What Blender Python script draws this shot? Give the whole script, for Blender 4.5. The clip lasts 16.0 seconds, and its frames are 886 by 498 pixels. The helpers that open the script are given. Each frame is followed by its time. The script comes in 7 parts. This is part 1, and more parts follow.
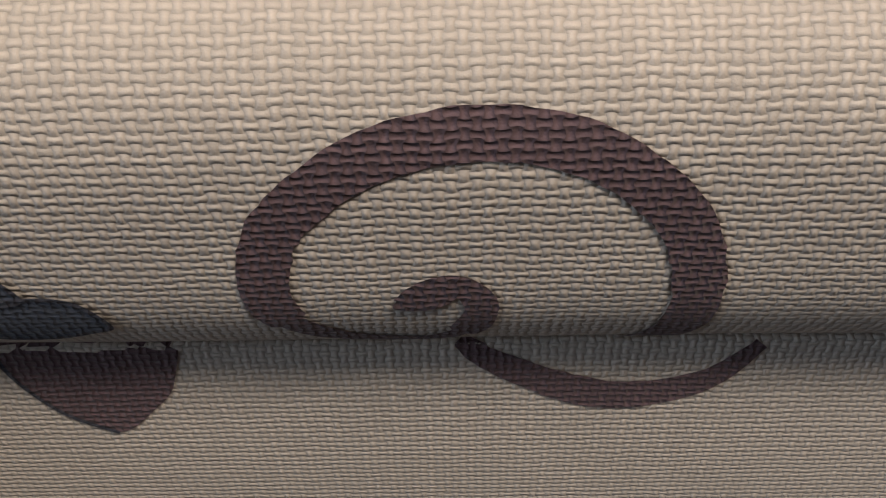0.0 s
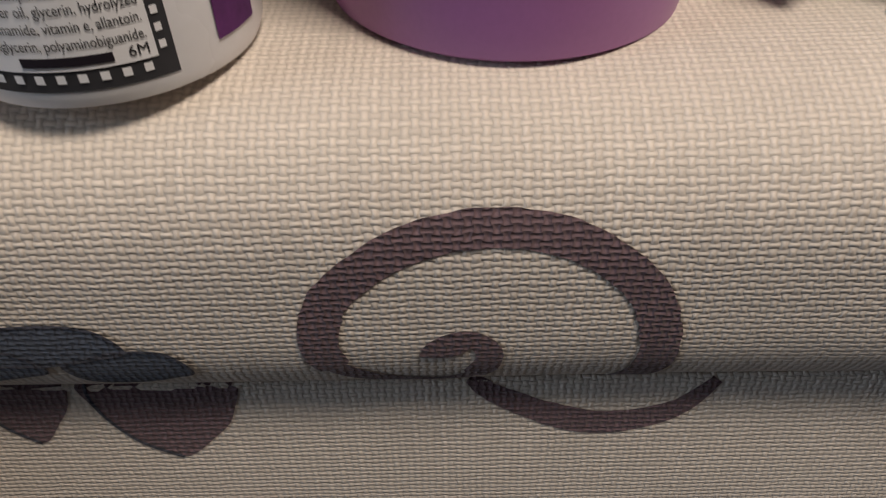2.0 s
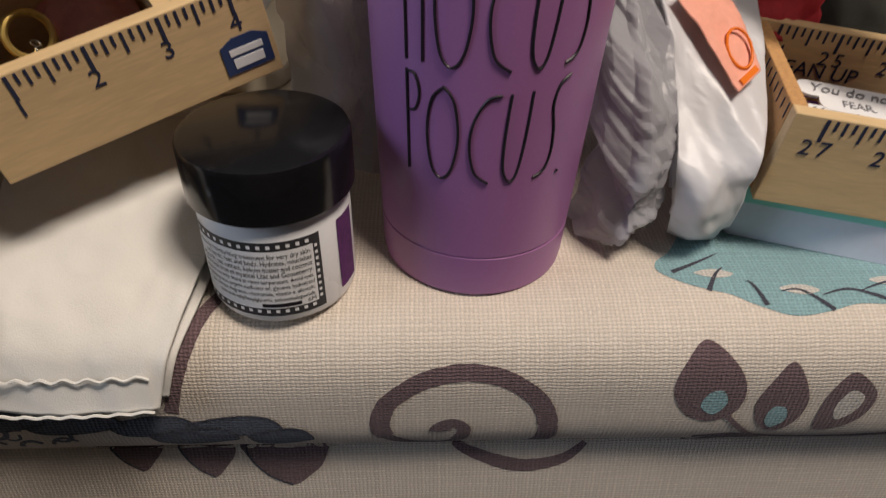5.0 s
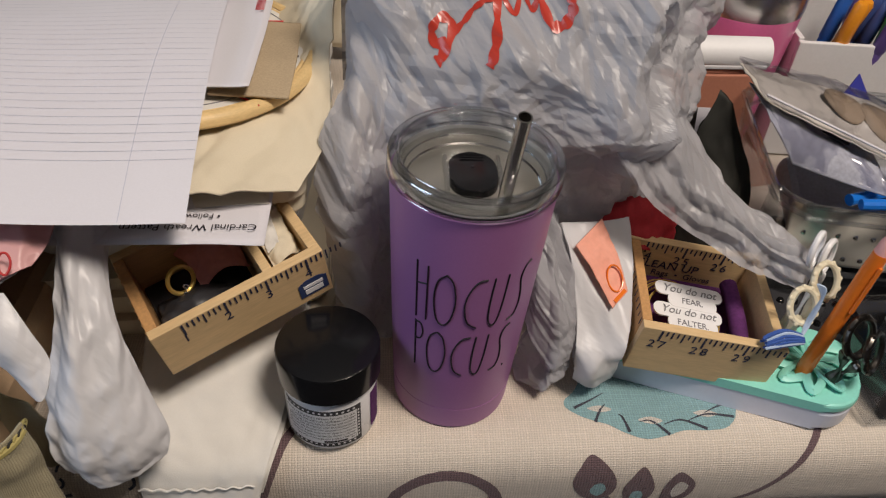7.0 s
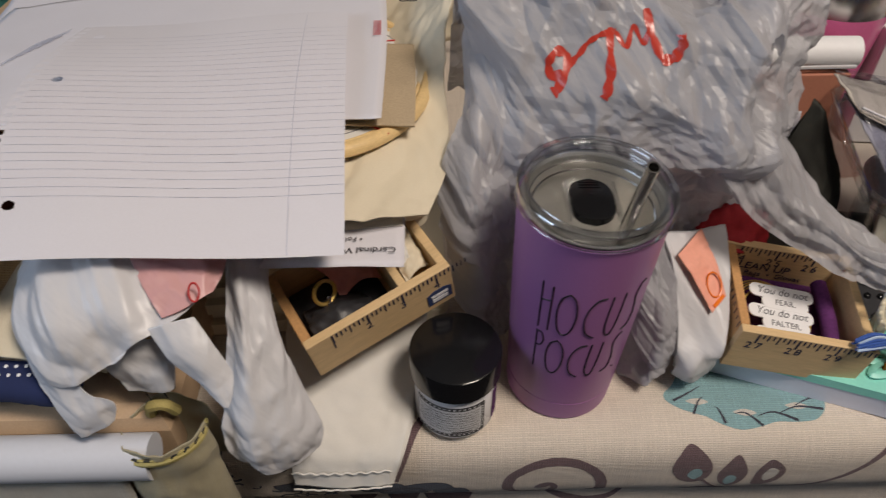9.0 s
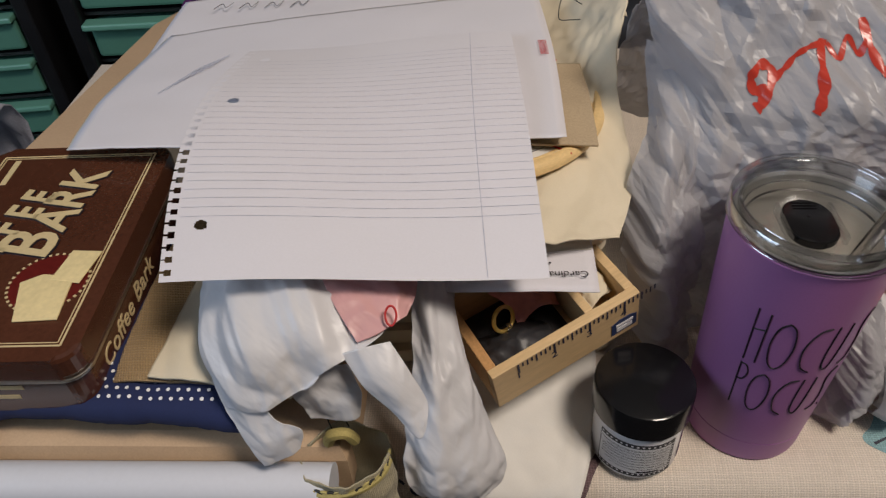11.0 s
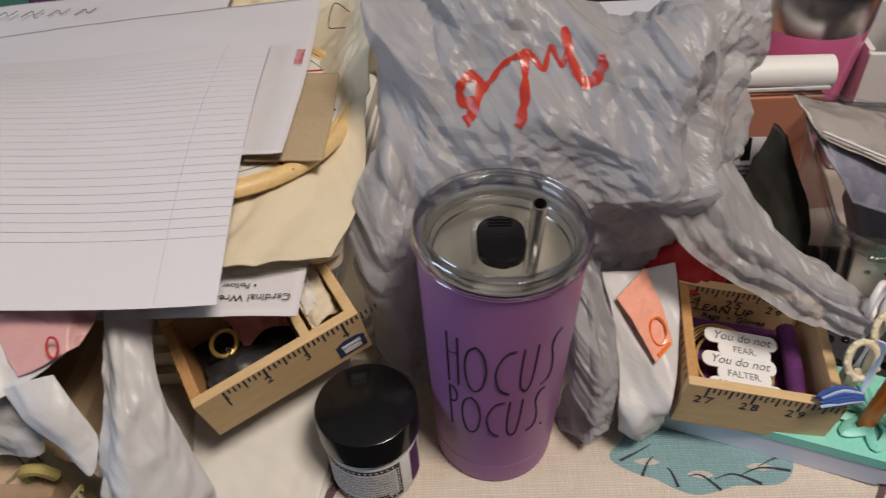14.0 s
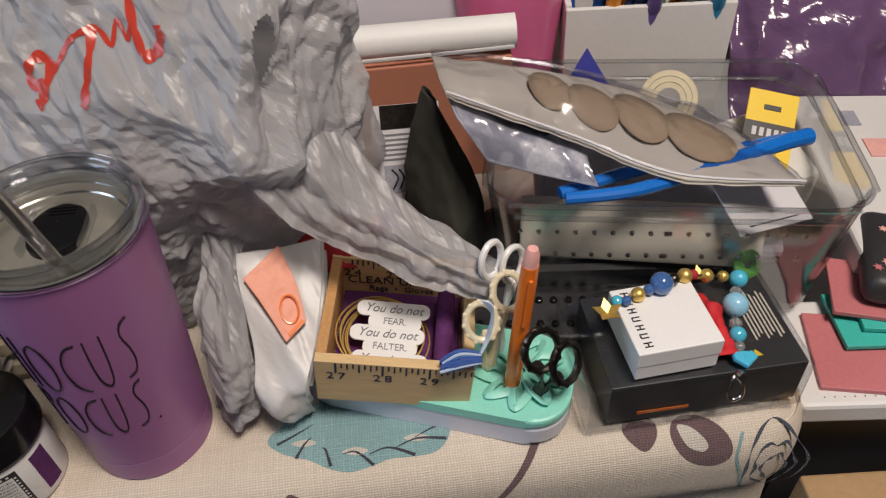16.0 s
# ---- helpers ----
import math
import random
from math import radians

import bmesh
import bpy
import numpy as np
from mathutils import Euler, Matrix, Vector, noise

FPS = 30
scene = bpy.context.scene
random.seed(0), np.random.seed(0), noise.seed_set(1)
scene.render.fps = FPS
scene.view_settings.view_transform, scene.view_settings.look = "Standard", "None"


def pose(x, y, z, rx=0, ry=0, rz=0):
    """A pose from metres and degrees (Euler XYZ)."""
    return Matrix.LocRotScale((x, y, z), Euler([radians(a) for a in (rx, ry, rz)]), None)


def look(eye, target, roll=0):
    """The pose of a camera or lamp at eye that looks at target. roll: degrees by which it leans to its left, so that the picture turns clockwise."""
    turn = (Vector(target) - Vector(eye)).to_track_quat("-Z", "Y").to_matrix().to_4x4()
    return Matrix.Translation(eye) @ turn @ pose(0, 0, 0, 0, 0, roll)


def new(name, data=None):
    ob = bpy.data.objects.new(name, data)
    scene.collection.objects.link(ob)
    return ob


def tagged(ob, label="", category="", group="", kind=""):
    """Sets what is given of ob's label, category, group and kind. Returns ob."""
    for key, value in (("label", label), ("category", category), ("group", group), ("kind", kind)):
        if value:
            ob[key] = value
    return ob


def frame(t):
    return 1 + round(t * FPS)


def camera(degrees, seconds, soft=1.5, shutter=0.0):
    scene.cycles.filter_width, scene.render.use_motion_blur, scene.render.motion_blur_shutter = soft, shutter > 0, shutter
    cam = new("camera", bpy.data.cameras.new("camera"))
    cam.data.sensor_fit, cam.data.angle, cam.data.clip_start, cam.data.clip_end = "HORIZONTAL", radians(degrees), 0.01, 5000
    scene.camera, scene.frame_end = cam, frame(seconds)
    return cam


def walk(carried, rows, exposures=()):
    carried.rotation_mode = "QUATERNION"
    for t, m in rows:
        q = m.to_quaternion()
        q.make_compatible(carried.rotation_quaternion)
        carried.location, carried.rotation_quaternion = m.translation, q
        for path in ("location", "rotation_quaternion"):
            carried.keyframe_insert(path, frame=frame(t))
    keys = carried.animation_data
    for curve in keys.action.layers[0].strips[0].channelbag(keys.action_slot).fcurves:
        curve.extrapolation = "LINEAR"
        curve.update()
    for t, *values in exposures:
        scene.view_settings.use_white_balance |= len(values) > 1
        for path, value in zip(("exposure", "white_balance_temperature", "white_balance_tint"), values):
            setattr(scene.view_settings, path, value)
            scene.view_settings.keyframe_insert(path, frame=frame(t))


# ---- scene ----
cam = camera(61.32, 16.0, soft=1.2, shutter=0.25)
PATH = [
    (0.0, -0.0090, -0.1330, 0.0349, 1.03, -43.16, -1.40),
    (0.5, -0.0085, -0.1341, 0.0369, 0.80, -43.22, -1.43),
    (1.0, -0.0088, -0.1337, 0.0386, 0.70, -43.55, -1.20),
    (1.5, -0.0100, -0.1349, 0.0453, 0.80, -43.97, -1.12),
    (2.0, -0.0121, -0.1490, 0.0612, 0.62, -41.87, -1.51),
    (2.5, -0.0154, -0.1603, 0.0786, -0.48, -40.62, -1.23),
    (3.0, -0.0130, -0.1729, 0.0940, 0.32, -40.37, -1.30),
    (3.2, -0.0142, -0.1841, 0.0984, -0.37, -38.99, -1.42),
    (5.3, -0.0194, -0.2497, 0.2122, -2.61, -37.89, 1.45),
    (5.5, -0.0195, -0.2593, 0.2357, -3.23, -37.64, 2.12),
    (6.0, -0.0233, -0.2780, 0.2896, -4.01, -37.34, 2.85),
    (6.5, -0.0342, -0.2907, 0.3312, -5.52, -37.44, 3.61),
    (7.0, -0.0397, -0.2999, 0.3663, -5.83, -40.45, 3.46),
    (7.5, -0.0409, -0.3100, 0.3983, -6.08, -42.47, 3.36),
    (8.0, -0.0395, -0.3113, 0.4251, -4.86, -44.84, 2.41),
    (8.5, -0.0339, -0.3084, 0.4400, -3.09, -45.22, 1.03),
    (9.0, -0.0830, -0.3048, 0.4233, -0.97, -44.44, -0.49),
    (9.5, -0.1152, -0.3032, 0.4131, 1.11, -43.97, -2.05),
    (10.0, -0.1413, -0.2966, 0.4094, 1.65, -44.22, -2.53),
    (10.2, -0.1496, -0.2963, 0.4099, 1.54, -43.90, -2.56),
    (12.3, -0.1581, -0.2867, 0.4001, 12.46, -37.92, -7.29),
    (12.5, -0.1442, -0.2858, 0.4001, 12.15, -37.65, -7.54),
    (13.0, -0.1065, -0.2797, 0.4006, 7.96, -38.79, -4.88),
    (13.5, -0.0620, -0.2727, 0.4034, 4.27, -40.81, -3.55),
    (14.0, -0.0128, -0.2705, 0.3972, 2.45, -41.89, -3.44),
    (14.5, 0.0381, -0.2710, 0.3912, -0.14, -42.10, -3.25),
    (15.0, 0.0882, -0.2725, 0.3897, -1.85, -42.45, -3.76),
    (15.5, 0.1366, -0.2728, 0.3817, -2.89, -43.04, -4.03),
    (16.0, 0.1654, -0.2699, 0.3752, -3.17, -43.39, -4.23),
]
# ---- walk ----
EXPOSURES = [(0.0, -0.22), (3.0, -0.22), (5.5, -0.25), (7.0, -0.4), (10.0, -0.55), (12.5, -0.55), (14.5, -0.45), (16.0, -0.4)]
walk(cam, [(t, pose(x, y, z) @ pose(0, 0, 0, 0, 0, yaw) @ pose(0, 0, 0, 90 + pitch) @ pose(0, 0, 0, 0, 0, roll)) for t, x, y, z, yaw, pitch, roll in PATH], EXPOSURES)

# ---- light ----
world = bpy.data.worlds.new("room_light")
scene.world = world
world.use_nodes = True
world.node_tree.nodes["Background"].inputs[0].default_value = (0.8, 0.86, 1.0, 1)
world.node_tree.nodes["Background"].inputs[1].default_value = 0.08


def area(name, eye, target, sx, sy, watts, colour):
    data = bpy.data.lights.new(name, "AREA")
    data.shape, data.size, data.size_y, data.energy, data.color = "RECTANGLE", sx, sy, watts, colour
    ob = new(name, data)
    ob.matrix_world = look(eye, target)
    return ob


area("ceiling_light", (0.5, -0.5, 1.6), (0.05, 0.0, 0), 0.4, 0.4, 35, (1.0, 0.87, 0.75))
area("window_light", (-1.75, -0.55, 0.75), (-0.1, 0, 0.05), 0.9, 0.9, 17, (0.66, 0.8, 1.0))

# ---- materials ----


def nodes(name):
    m = bpy.data.materials.new(name)
    m.use_nodes = True
    t = m.node_tree
    return m, t, t.nodes["Principled BSDF"], lambda kind: t.nodes.new(kind)


def paint(name, colour, rough=0.55, metal=0.0, vary=0.12, grain=400.0, blotch=14.0, bump=0.15, depth=0.0004, coat=0.0, transmission=0.0, stretch=(1, 1, 1), sub=0.0, random_hue=False, alpha=1.0):
    """A surface with grain and blotches of its own at two scales."""
    m, t, b, add = nodes(name)
    link = t.links.new
    tex, mapping = add("ShaderNodeTexCoord"), add("ShaderNodeMapping")
    mapping.inputs["Scale"].default_value = stretch
    link(tex.outputs["Object"], mapping.inputs["Vector"])
    fine, coarse = add("ShaderNodeTexNoise"), add("ShaderNodeTexNoise")
    fine.inputs["Scale"].default_value, fine.inputs["Detail"].default_value = grain, 4
    coarse.inputs["Scale"].default_value, coarse.inputs["Detail"].default_value = blotch, 5
    for n in (fine, coarse):
        link(mapping.outputs["Vector"], n.inputs["Vector"])
    mix = add("ShaderNodeMix")
    mix.data_type = "FLOAT"
    mix.inputs[0].default_value = 0.5
    link(fine.outputs["Fac"], mix.inputs[2])
    link(coarse.outputs["Fac"], mix.inputs[3])
    ramp = add("ShaderNodeValToRGB")
    lo, hi = [max(c * (1 - vary), 0) for c in colour], [min(c * (1 + vary), 1) for c in colour]
    ramp.color_ramp.elements[0].position, ramp.color_ramp.elements[1].position = 0.3, 0.7
    ramp.color_ramp.elements[0].color, ramp.color_ramp.elements[1].color = (*lo, 1), (*hi, 1)
    link(mix.outputs[0], ramp.inputs["Fac"])
    out = ramp.outputs["Color"]
    if random_hue:
        info, hsv = add("ShaderNodeObjectInfo"), add("ShaderNodeHueSaturation")
        span = add("ShaderNodeMapRange")
        span.inputs[3].default_value, span.inputs[4].default_value = 0.75, 1.2
        link(info.outputs["Random"], span.inputs[0])
        link(span.outputs[0], hsv.inputs["Value"])
        link(out, hsv.inputs["Color"])
        out = hsv.outputs["Color"]
    link(out, b.inputs["Base Color"])
    rr = add("ShaderNodeMapRange")
    rr.inputs[3].default_value, rr.inputs[4].default_value = max(rough - 0.08, 0.02), min(rough + 0.1, 1)
    link(coarse.outputs["Fac"], rr.inputs[0])
    link(rr.outputs[0], b.inputs["Roughness"])
    b.inputs["Metallic"].default_value = metal
    b.inputs["Coat Weight"].default_value = coat
    b.inputs["Transmission Weight"].default_value = transmission
    b.inputs["Alpha"].default_value = alpha
    if sub:
        b.inputs["Subsurface Weight"].default_value, b.inputs["Subsurface Scale"].default_value = sub, 0.004
    if bump:
        bp = add("ShaderNodeBump")
        bp.inputs["Strength"].default_value, bp.inputs["Distance"].default_value = bump, depth
        link(fine.outputs["Fac"], bp.inputs["Height"])
        link(bp.outputs["Normal"], b.inputs["Normal"])
    return m


def woven(name, colour, pitch=0.00165, strong=1.0, depth=0.0005, vary=0.16, rough=0.8, dark=0.62, uneven=0.00045):
    """Plain basket weave on the UV map in metres, its gaps shaded in the colour."""
    m, t, b, add = nodes(name)
    link = t.links.new

    def calc(op, a, c=None, d=None):
        n = add("ShaderNodeMath")
        n.operation = op
        for i, v in enumerate((a, c, d)):
            if v is None:
                continue
            if isinstance(v, (int, float)):
                n.inputs[i].default_value = v
            else:
                link(v, n.inputs[i])
        return n.outputs[0]

    uv, sep = add("ShaderNodeUVMap"), add("ShaderNodeSeparateXYZ")
    link(uv.outputs["UV"], sep.inputs[0])
    wob = add("ShaderNodeTexNoise")
    wob.inputs["Scale"].default_value, wob.inputs["Detail"].default_value = 160, 2
    link(uv.outputs["UV"], wob.inputs["Vector"])
    wsep = add("ShaderNodeSeparateXYZ")
    link(wob.outputs["Color"], wsep.inputs[0])
    u = calc("ADD", sep.outputs[0], calc("MULTIPLY", calc("SUBTRACT", wsep.outputs[0], 0.5), uneven * 2.4))
    v = calc("ADD", sep.outputs[1], calc("MULTIPLY", calc("SUBTRACT", wsep.outputs[1], 0.5), uneven * 2.4))
    pu, pv = calc("DIVIDE", u, pitch), calc("DIVIDE", v, pitch * 0.9)
    lift = calc("MULTIPLY", calc("SINE", calc("MULTIPLY", pu, math.pi)), calc("SINE", calc("MULTIPLY", pv, math.pi)))
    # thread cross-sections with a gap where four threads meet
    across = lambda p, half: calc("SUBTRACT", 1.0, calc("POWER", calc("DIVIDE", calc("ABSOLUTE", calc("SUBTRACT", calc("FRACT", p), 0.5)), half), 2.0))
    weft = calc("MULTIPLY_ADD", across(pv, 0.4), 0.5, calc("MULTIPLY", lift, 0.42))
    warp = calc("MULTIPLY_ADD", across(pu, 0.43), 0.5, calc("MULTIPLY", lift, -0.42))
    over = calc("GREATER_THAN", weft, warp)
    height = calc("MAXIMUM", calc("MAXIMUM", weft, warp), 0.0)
    # slubs: each thread a little thicker or thinner, lighter or darker
    strands = []
    for scale in ((0.6, 1 / pitch / 0.9, 1), (1 / pitch, 0.6, 1)):
        mp, ns = add("ShaderNodeMapping"), add("ShaderNodeTexNoise")
        mp.inputs["Scale"].default_value = [s * 1.0 if s > 1 else s * 60 for s in scale]
        ns.inputs["Scale"].default_value, ns.inputs["Detail"].default_value = 1.0, 1
        link(uv.outputs["UV"], mp.inputs["Vector"])
        link(mp.outputs["Vector"], ns.inputs["Vector"])
        strands.append(ns.outputs["Fac"])
    slub = calc("ADD", calc("MULTIPLY", strands[0], over), calc("MULTIPLY", strands[1], calc("SUBTRACT", 1.0, over)))
    height = calc("MULTIPLY", height, calc("MULTIPLY_ADD", slub, 0.8, 0.6))
    fibre = add("ShaderNodeTexNoise")
    fibre.inputs["Scale"].default_value, fibre.inputs["Detail"].default_value = 3500, 3
    link(uv.outputs["UV"], fibre.inputs["Vector"])
    height = calc("ADD", height, calc("MULTIPLY", fibre.outputs["Fac"], 0.25))
    # shade of the gaps put into the colour: tone falls with thread height
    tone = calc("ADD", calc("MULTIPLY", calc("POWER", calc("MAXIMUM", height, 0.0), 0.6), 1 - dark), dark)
    stain = add("ShaderNodeTexNoise")
    stain.inputs["Scale"].default_value, stain.inputs["Detail"].default_value = 18, 4
    link(uv.outputs["UV"], stain.inputs["Vector"])
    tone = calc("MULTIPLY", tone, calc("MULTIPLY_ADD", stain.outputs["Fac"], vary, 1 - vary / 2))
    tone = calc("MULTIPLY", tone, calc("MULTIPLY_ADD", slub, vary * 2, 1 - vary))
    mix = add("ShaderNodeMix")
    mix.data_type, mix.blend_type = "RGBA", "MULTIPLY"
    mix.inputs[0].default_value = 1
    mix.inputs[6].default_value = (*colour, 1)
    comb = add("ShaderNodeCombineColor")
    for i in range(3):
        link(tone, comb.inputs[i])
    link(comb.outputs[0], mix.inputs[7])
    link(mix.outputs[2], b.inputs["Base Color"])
    b.inputs["Roughness"].default_value = rough
    b.inputs["Sheen Weight"].default_value = 0.15
    bp = add("ShaderNodeBump")
    bp.inputs["Strength"].default_value, bp.inputs["Distance"].default_value = strong, depth
    link(height, bp.inputs["Height"])
    link(bp.outputs["Normal"], b.inputs["Normal"])
    return m


def film(name, colour, rough=0.28, through_part=0.35, bump=0.5, clear_part=0.0):
    """Thin crinkled plastic: part glossy skin, part light passing through."""
    m, t, b, add = nodes(name)
    link = t.links.new
    tex = add("ShaderNodeTexCoord")
    a = add("ShaderNodeTexNoise")
    a.noise_type = "RIDGED_MULTIFRACTAL"
    a.inputs["Scale"].default_value, a.inputs["Detail"].default_value, a.inputs["Distortion"].default_value = 42, 3, 1.2
    link(tex.outputs["Object"], a.inputs["Vector"])
    ramp = add("ShaderNodeValToRGB")
    ramp.color_ramp.elements[0].color = (*[k * 0.93 for k in colour], 1)
    ramp.color_ramp.elements[1].color = (*[min(k * 1.04, 1) for k in colour], 1)
    link(a.outputs["Fac"], ramp.inputs["Fac"])
    link(ramp.outputs["Color"], b.inputs["Base Color"])
    b.inputs["Roughness"].default_value, b.inputs["Specular IOR Level"].default_value = rough, 0.6
    # straight folds in many directions, each in patches of its own
    def calc(op, p, q):
        n = add("ShaderNodeMath")
        n.operation = op
        for k, v in enumerate((p, q)):
            if isinstance(v, (int, float)):
                n.inputs[k].default_value = v
            else:
                link(v, n.inputs[k])
        return n.outputs[0]

    warp, lean = add("ShaderNodeTexNoise"), add("ShaderNodeVectorMath")
    warp.inputs["Scale"].default_value = 18
    lean.operation = "MULTIPLY_ADD"
    lean.inputs[1].default_value = (0.006, 0.006, 0.006)
    link(tex.outputs["Object"], warp.inputs["Vector"])
    link(warp.outputs["Color"], lean.inputs[0])
    link(tex.outputs["Object"], lean.inputs[2])
    height = 0.0
    rnd = random.Random(4)
    for k in range(6):
        freq = 90 * 1.5**k
        way = Vector((rnd.uniform(-1, 1), rnd.uniform(-1, 1), rnd.uniform(-1, 1))).normalized() * freq
        dot, patch = add("ShaderNodeVectorMath"), add("ShaderNodeTexNoise")
        dot.operation = "DOT_PRODUCT"
        dot.inputs[1].default_value = way
        link(lean.outputs[0], dot.inputs[0])
        patch.inputs["Scale"].default_value, patch.inputs["Detail"].default_value = freq * 0.3, 0
        mp = add("ShaderNodeMapping")
        mp.inputs["Location"].default_value = (k * 3.1, k * 1.7, k * 2.3)
        link(tex.outputs["Object"], mp.inputs["Vector"])
        link(mp.outputs[0], patch.inputs["Vector"])
        fold = calc("PINGPONG", calc("ADD", dot.outputs["Value"], k * 1.37), 1.0)
        mask = calc("MAXIMUM", calc("SUBTRACT", patch.outputs["Fac"], 0.46), 0.0)
        height = calc("ADD", height, calc("MULTIPLY", calc("MULTIPLY", fold, mask), 14.0 / freq))
    bp = add("ShaderNodeBump")
    bp.inputs["Strength"].default_value, bp.inputs["Distance"].default_value = 1.0, 0.03 * bump
    link(height, bp.inputs["Height"])
    link(bp.outputs["Normal"], b.inputs["Normal"])
    tr, mx = add("ShaderNodeBsdfTranslucent"), add("ShaderNodeMixShader")
    link(ramp.outputs["Color"], tr.inputs["Color"])
    link(bp.outputs["Normal"], tr.inputs["Normal"])
    mx.inputs[0].default_value = through_part
    link(b.outputs[0], mx.inputs[1])
    link(tr.outputs[0], mx.inputs[2])
    bare, both = add("ShaderNodeBsdfTransparent"), add("ShaderNodeMixShader")
    both.inputs[0].default_value = clear_part
    link(mx.outputs[0], both.inputs[1])
    link(bare.outputs[0], both.inputs[2])
    link(both.outputs[0], t.nodes["Material Output"].inputs["Surface"])
    return m


def clear(name, colour=(0.95, 0.96, 0.97), rough=0.05, thin=0.95, gloss=(0.05, 0.75)):
    """Clear plastic: a see-through sheet with a glossy skin."""
    m, t, b, add = nodes(name)
    link = t.links.new
    b.inputs["Base Color"].default_value, b.inputs["Roughness"].default_value = (*colour, 1), rough
    tr, mx, fr, pw = add("ShaderNodeBsdfTransparent"), add("ShaderNodeMixShader"), add("ShaderNodeLayerWeight"), add("ShaderNodeMath")
    gl = add("ShaderNodeBsdfGlossy")
    gl.inputs["Roughness"].default_value = rough
    tr.inputs["Color"].default_value = (*[c * thin for c in colour], 1)
    pw.operation = "POWER"
    pw.inputs[1].default_value = 2.5
    link(fr.outputs["Facing"], pw.inputs[0])
    span = add("ShaderNodeMapRange")
    span.inputs[3].default_value, span.inputs[4].default_value = gloss
    link(pw.outputs[0], span.inputs[0])
    tex, ns, bp = add("ShaderNodeTexCoord"), add("ShaderNodeTexNoise"), add("ShaderNodeBump")
    ns.inputs["Scale"].default_value = 60
    bp.inputs["Strength"].default_value, bp.inputs["Distance"].default_value = 0.15, 0.001
    link(tex.outputs["Object"], ns.inputs["Vector"])
    link(ns.outputs["Fac"], bp.inputs["Height"])
    link(bp.outputs["Normal"], gl.inputs["Normal"])
    link(span.outputs[0], mx.inputs[0])
    link(tr.outputs[0], mx.inputs[1])
    link(gl.outputs[0], mx.inputs[2])
    link(mx.outputs[0], t.nodes["Material Output"].inputs["Surface"])
    return m


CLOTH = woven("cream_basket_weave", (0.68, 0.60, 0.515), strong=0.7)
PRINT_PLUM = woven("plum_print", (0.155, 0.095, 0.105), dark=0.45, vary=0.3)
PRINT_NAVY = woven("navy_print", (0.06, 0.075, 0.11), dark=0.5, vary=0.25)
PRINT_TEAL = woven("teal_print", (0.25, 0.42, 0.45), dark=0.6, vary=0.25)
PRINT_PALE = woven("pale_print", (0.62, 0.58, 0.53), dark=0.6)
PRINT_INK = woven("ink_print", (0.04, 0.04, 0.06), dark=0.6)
PURPLE = paint("purple_satin", (0.36, 0.15, 0.36), 0.36, vary=0.05, bump=0.06, grain=900, depth=0.0002)
BLACK_PLASTIC = paint("black_plastic", (0.007, 0.007, 0.008), 0.16, vary=0.3, bump=0.05)
LETTER_BLACK = paint("black_lettering", (0.012, 0.008, 0.014), 0.5, bump=0)
WHITE_GLOSS = paint("white_glossy_plastic", (0.82, 0.82, 0.84), 0.25, vary=0.03, bump=0.03)
INNER_STEEL = paint("satin_steel", (0.76, 0.74, 0.7), 0.38, 0.75, vary=0.06, stretch=(1, 1, 30), bump=0.05)
STEEL = paint("brushed_steel", (0.62, 0.6, 0.58), 0.2, 1.0, vary=0.1, stretch=(1, 1, 30), bump=0.1)
CLEAR = clear("clear_acrylic")
CLEAR_RIM = clear("acrylic_edge", (0.97, 0.98, 0.99), rough=0.12, thin=0.97, gloss=(0.2, 0.85))
CLEAR_LID = clear("clear_lid", rough=0.03, thin=0.97)
WOOD = paint("pale_basswood", (0.66, 0.47, 0.25), 0.55, vary=0.14, grain=120, blotch=25, stretch=(1, 9, 9), bump=0.2)
WOOD_END = paint("sawn_wood_end", (0.55, 0.3, 0.12), 0.7, vary=0.25, grain=500)
RULER_INK = paint("navy_ruler_ink", (0.02, 0.025, 0.06), 0.6, bump=0)
LABEL_BLUE = paint("navy_plate", (0.03, 0.05, 0.14), 0.45, vary=0.1)
PAPER = paint("white_paper", (0.66, 0.65, 0.7), 0.75, vary=0.03, grain=900, bump=0.1, sub=0.0)
PAPER_WARM = paint("ivory_paper", (0.66, 0.62, 0.54), 0.75, vary=0.05, grain=900, bump=0.1)
RULE_BLUE = paint("grey_blue_rule", (0.4, 0.42, 0.52), 0.8, bump=0)
GREY_INK = paint("grey_ink", (0.2, 0.2, 0.22), 0.8, bump=0)
RED_INK = paint("red_ink", (0.5, 0.03, 0.03), 0.7, bump=0)
MUSLIN = paint("cream_muslin", (0.68, 0.61, 0.47), 0.9, vary=0.06, grain=1500, bump=0.4)
WHITE_COTTON = paint("white_cotton", (0.72, 0.7, 0.66), 0.9, vary=0.05, grain=1600, bump=0.4)
FELT = paint("oat_felt", (0.42, 0.33, 0.22), 0.95, vary=0.2, grain=900, bump=0.5)
HOOP_WOOD = paint("bamboo_hoop", (0.72, 0.52, 0.25), 0.45, vary=0.15, grain=90, stretch=(4, 4, 20))
GREY_FILM = film("grey_bag_film", (0.66, 0.66, 0.7), rough=0.34, through_part=0.4, bump=0.7, clear_part=0.4)
WHITE_FILM = film("white_bag_film", (0.82, 0.82, 0.85), rough=0.38, through_part=0.22, bump=0.35, clear_part=0.06)
PINK_FILM = film("pink_bag_print", (0.78, 0.45, 0.45), rough=0.4, through_part=0.2, bump=0.35)
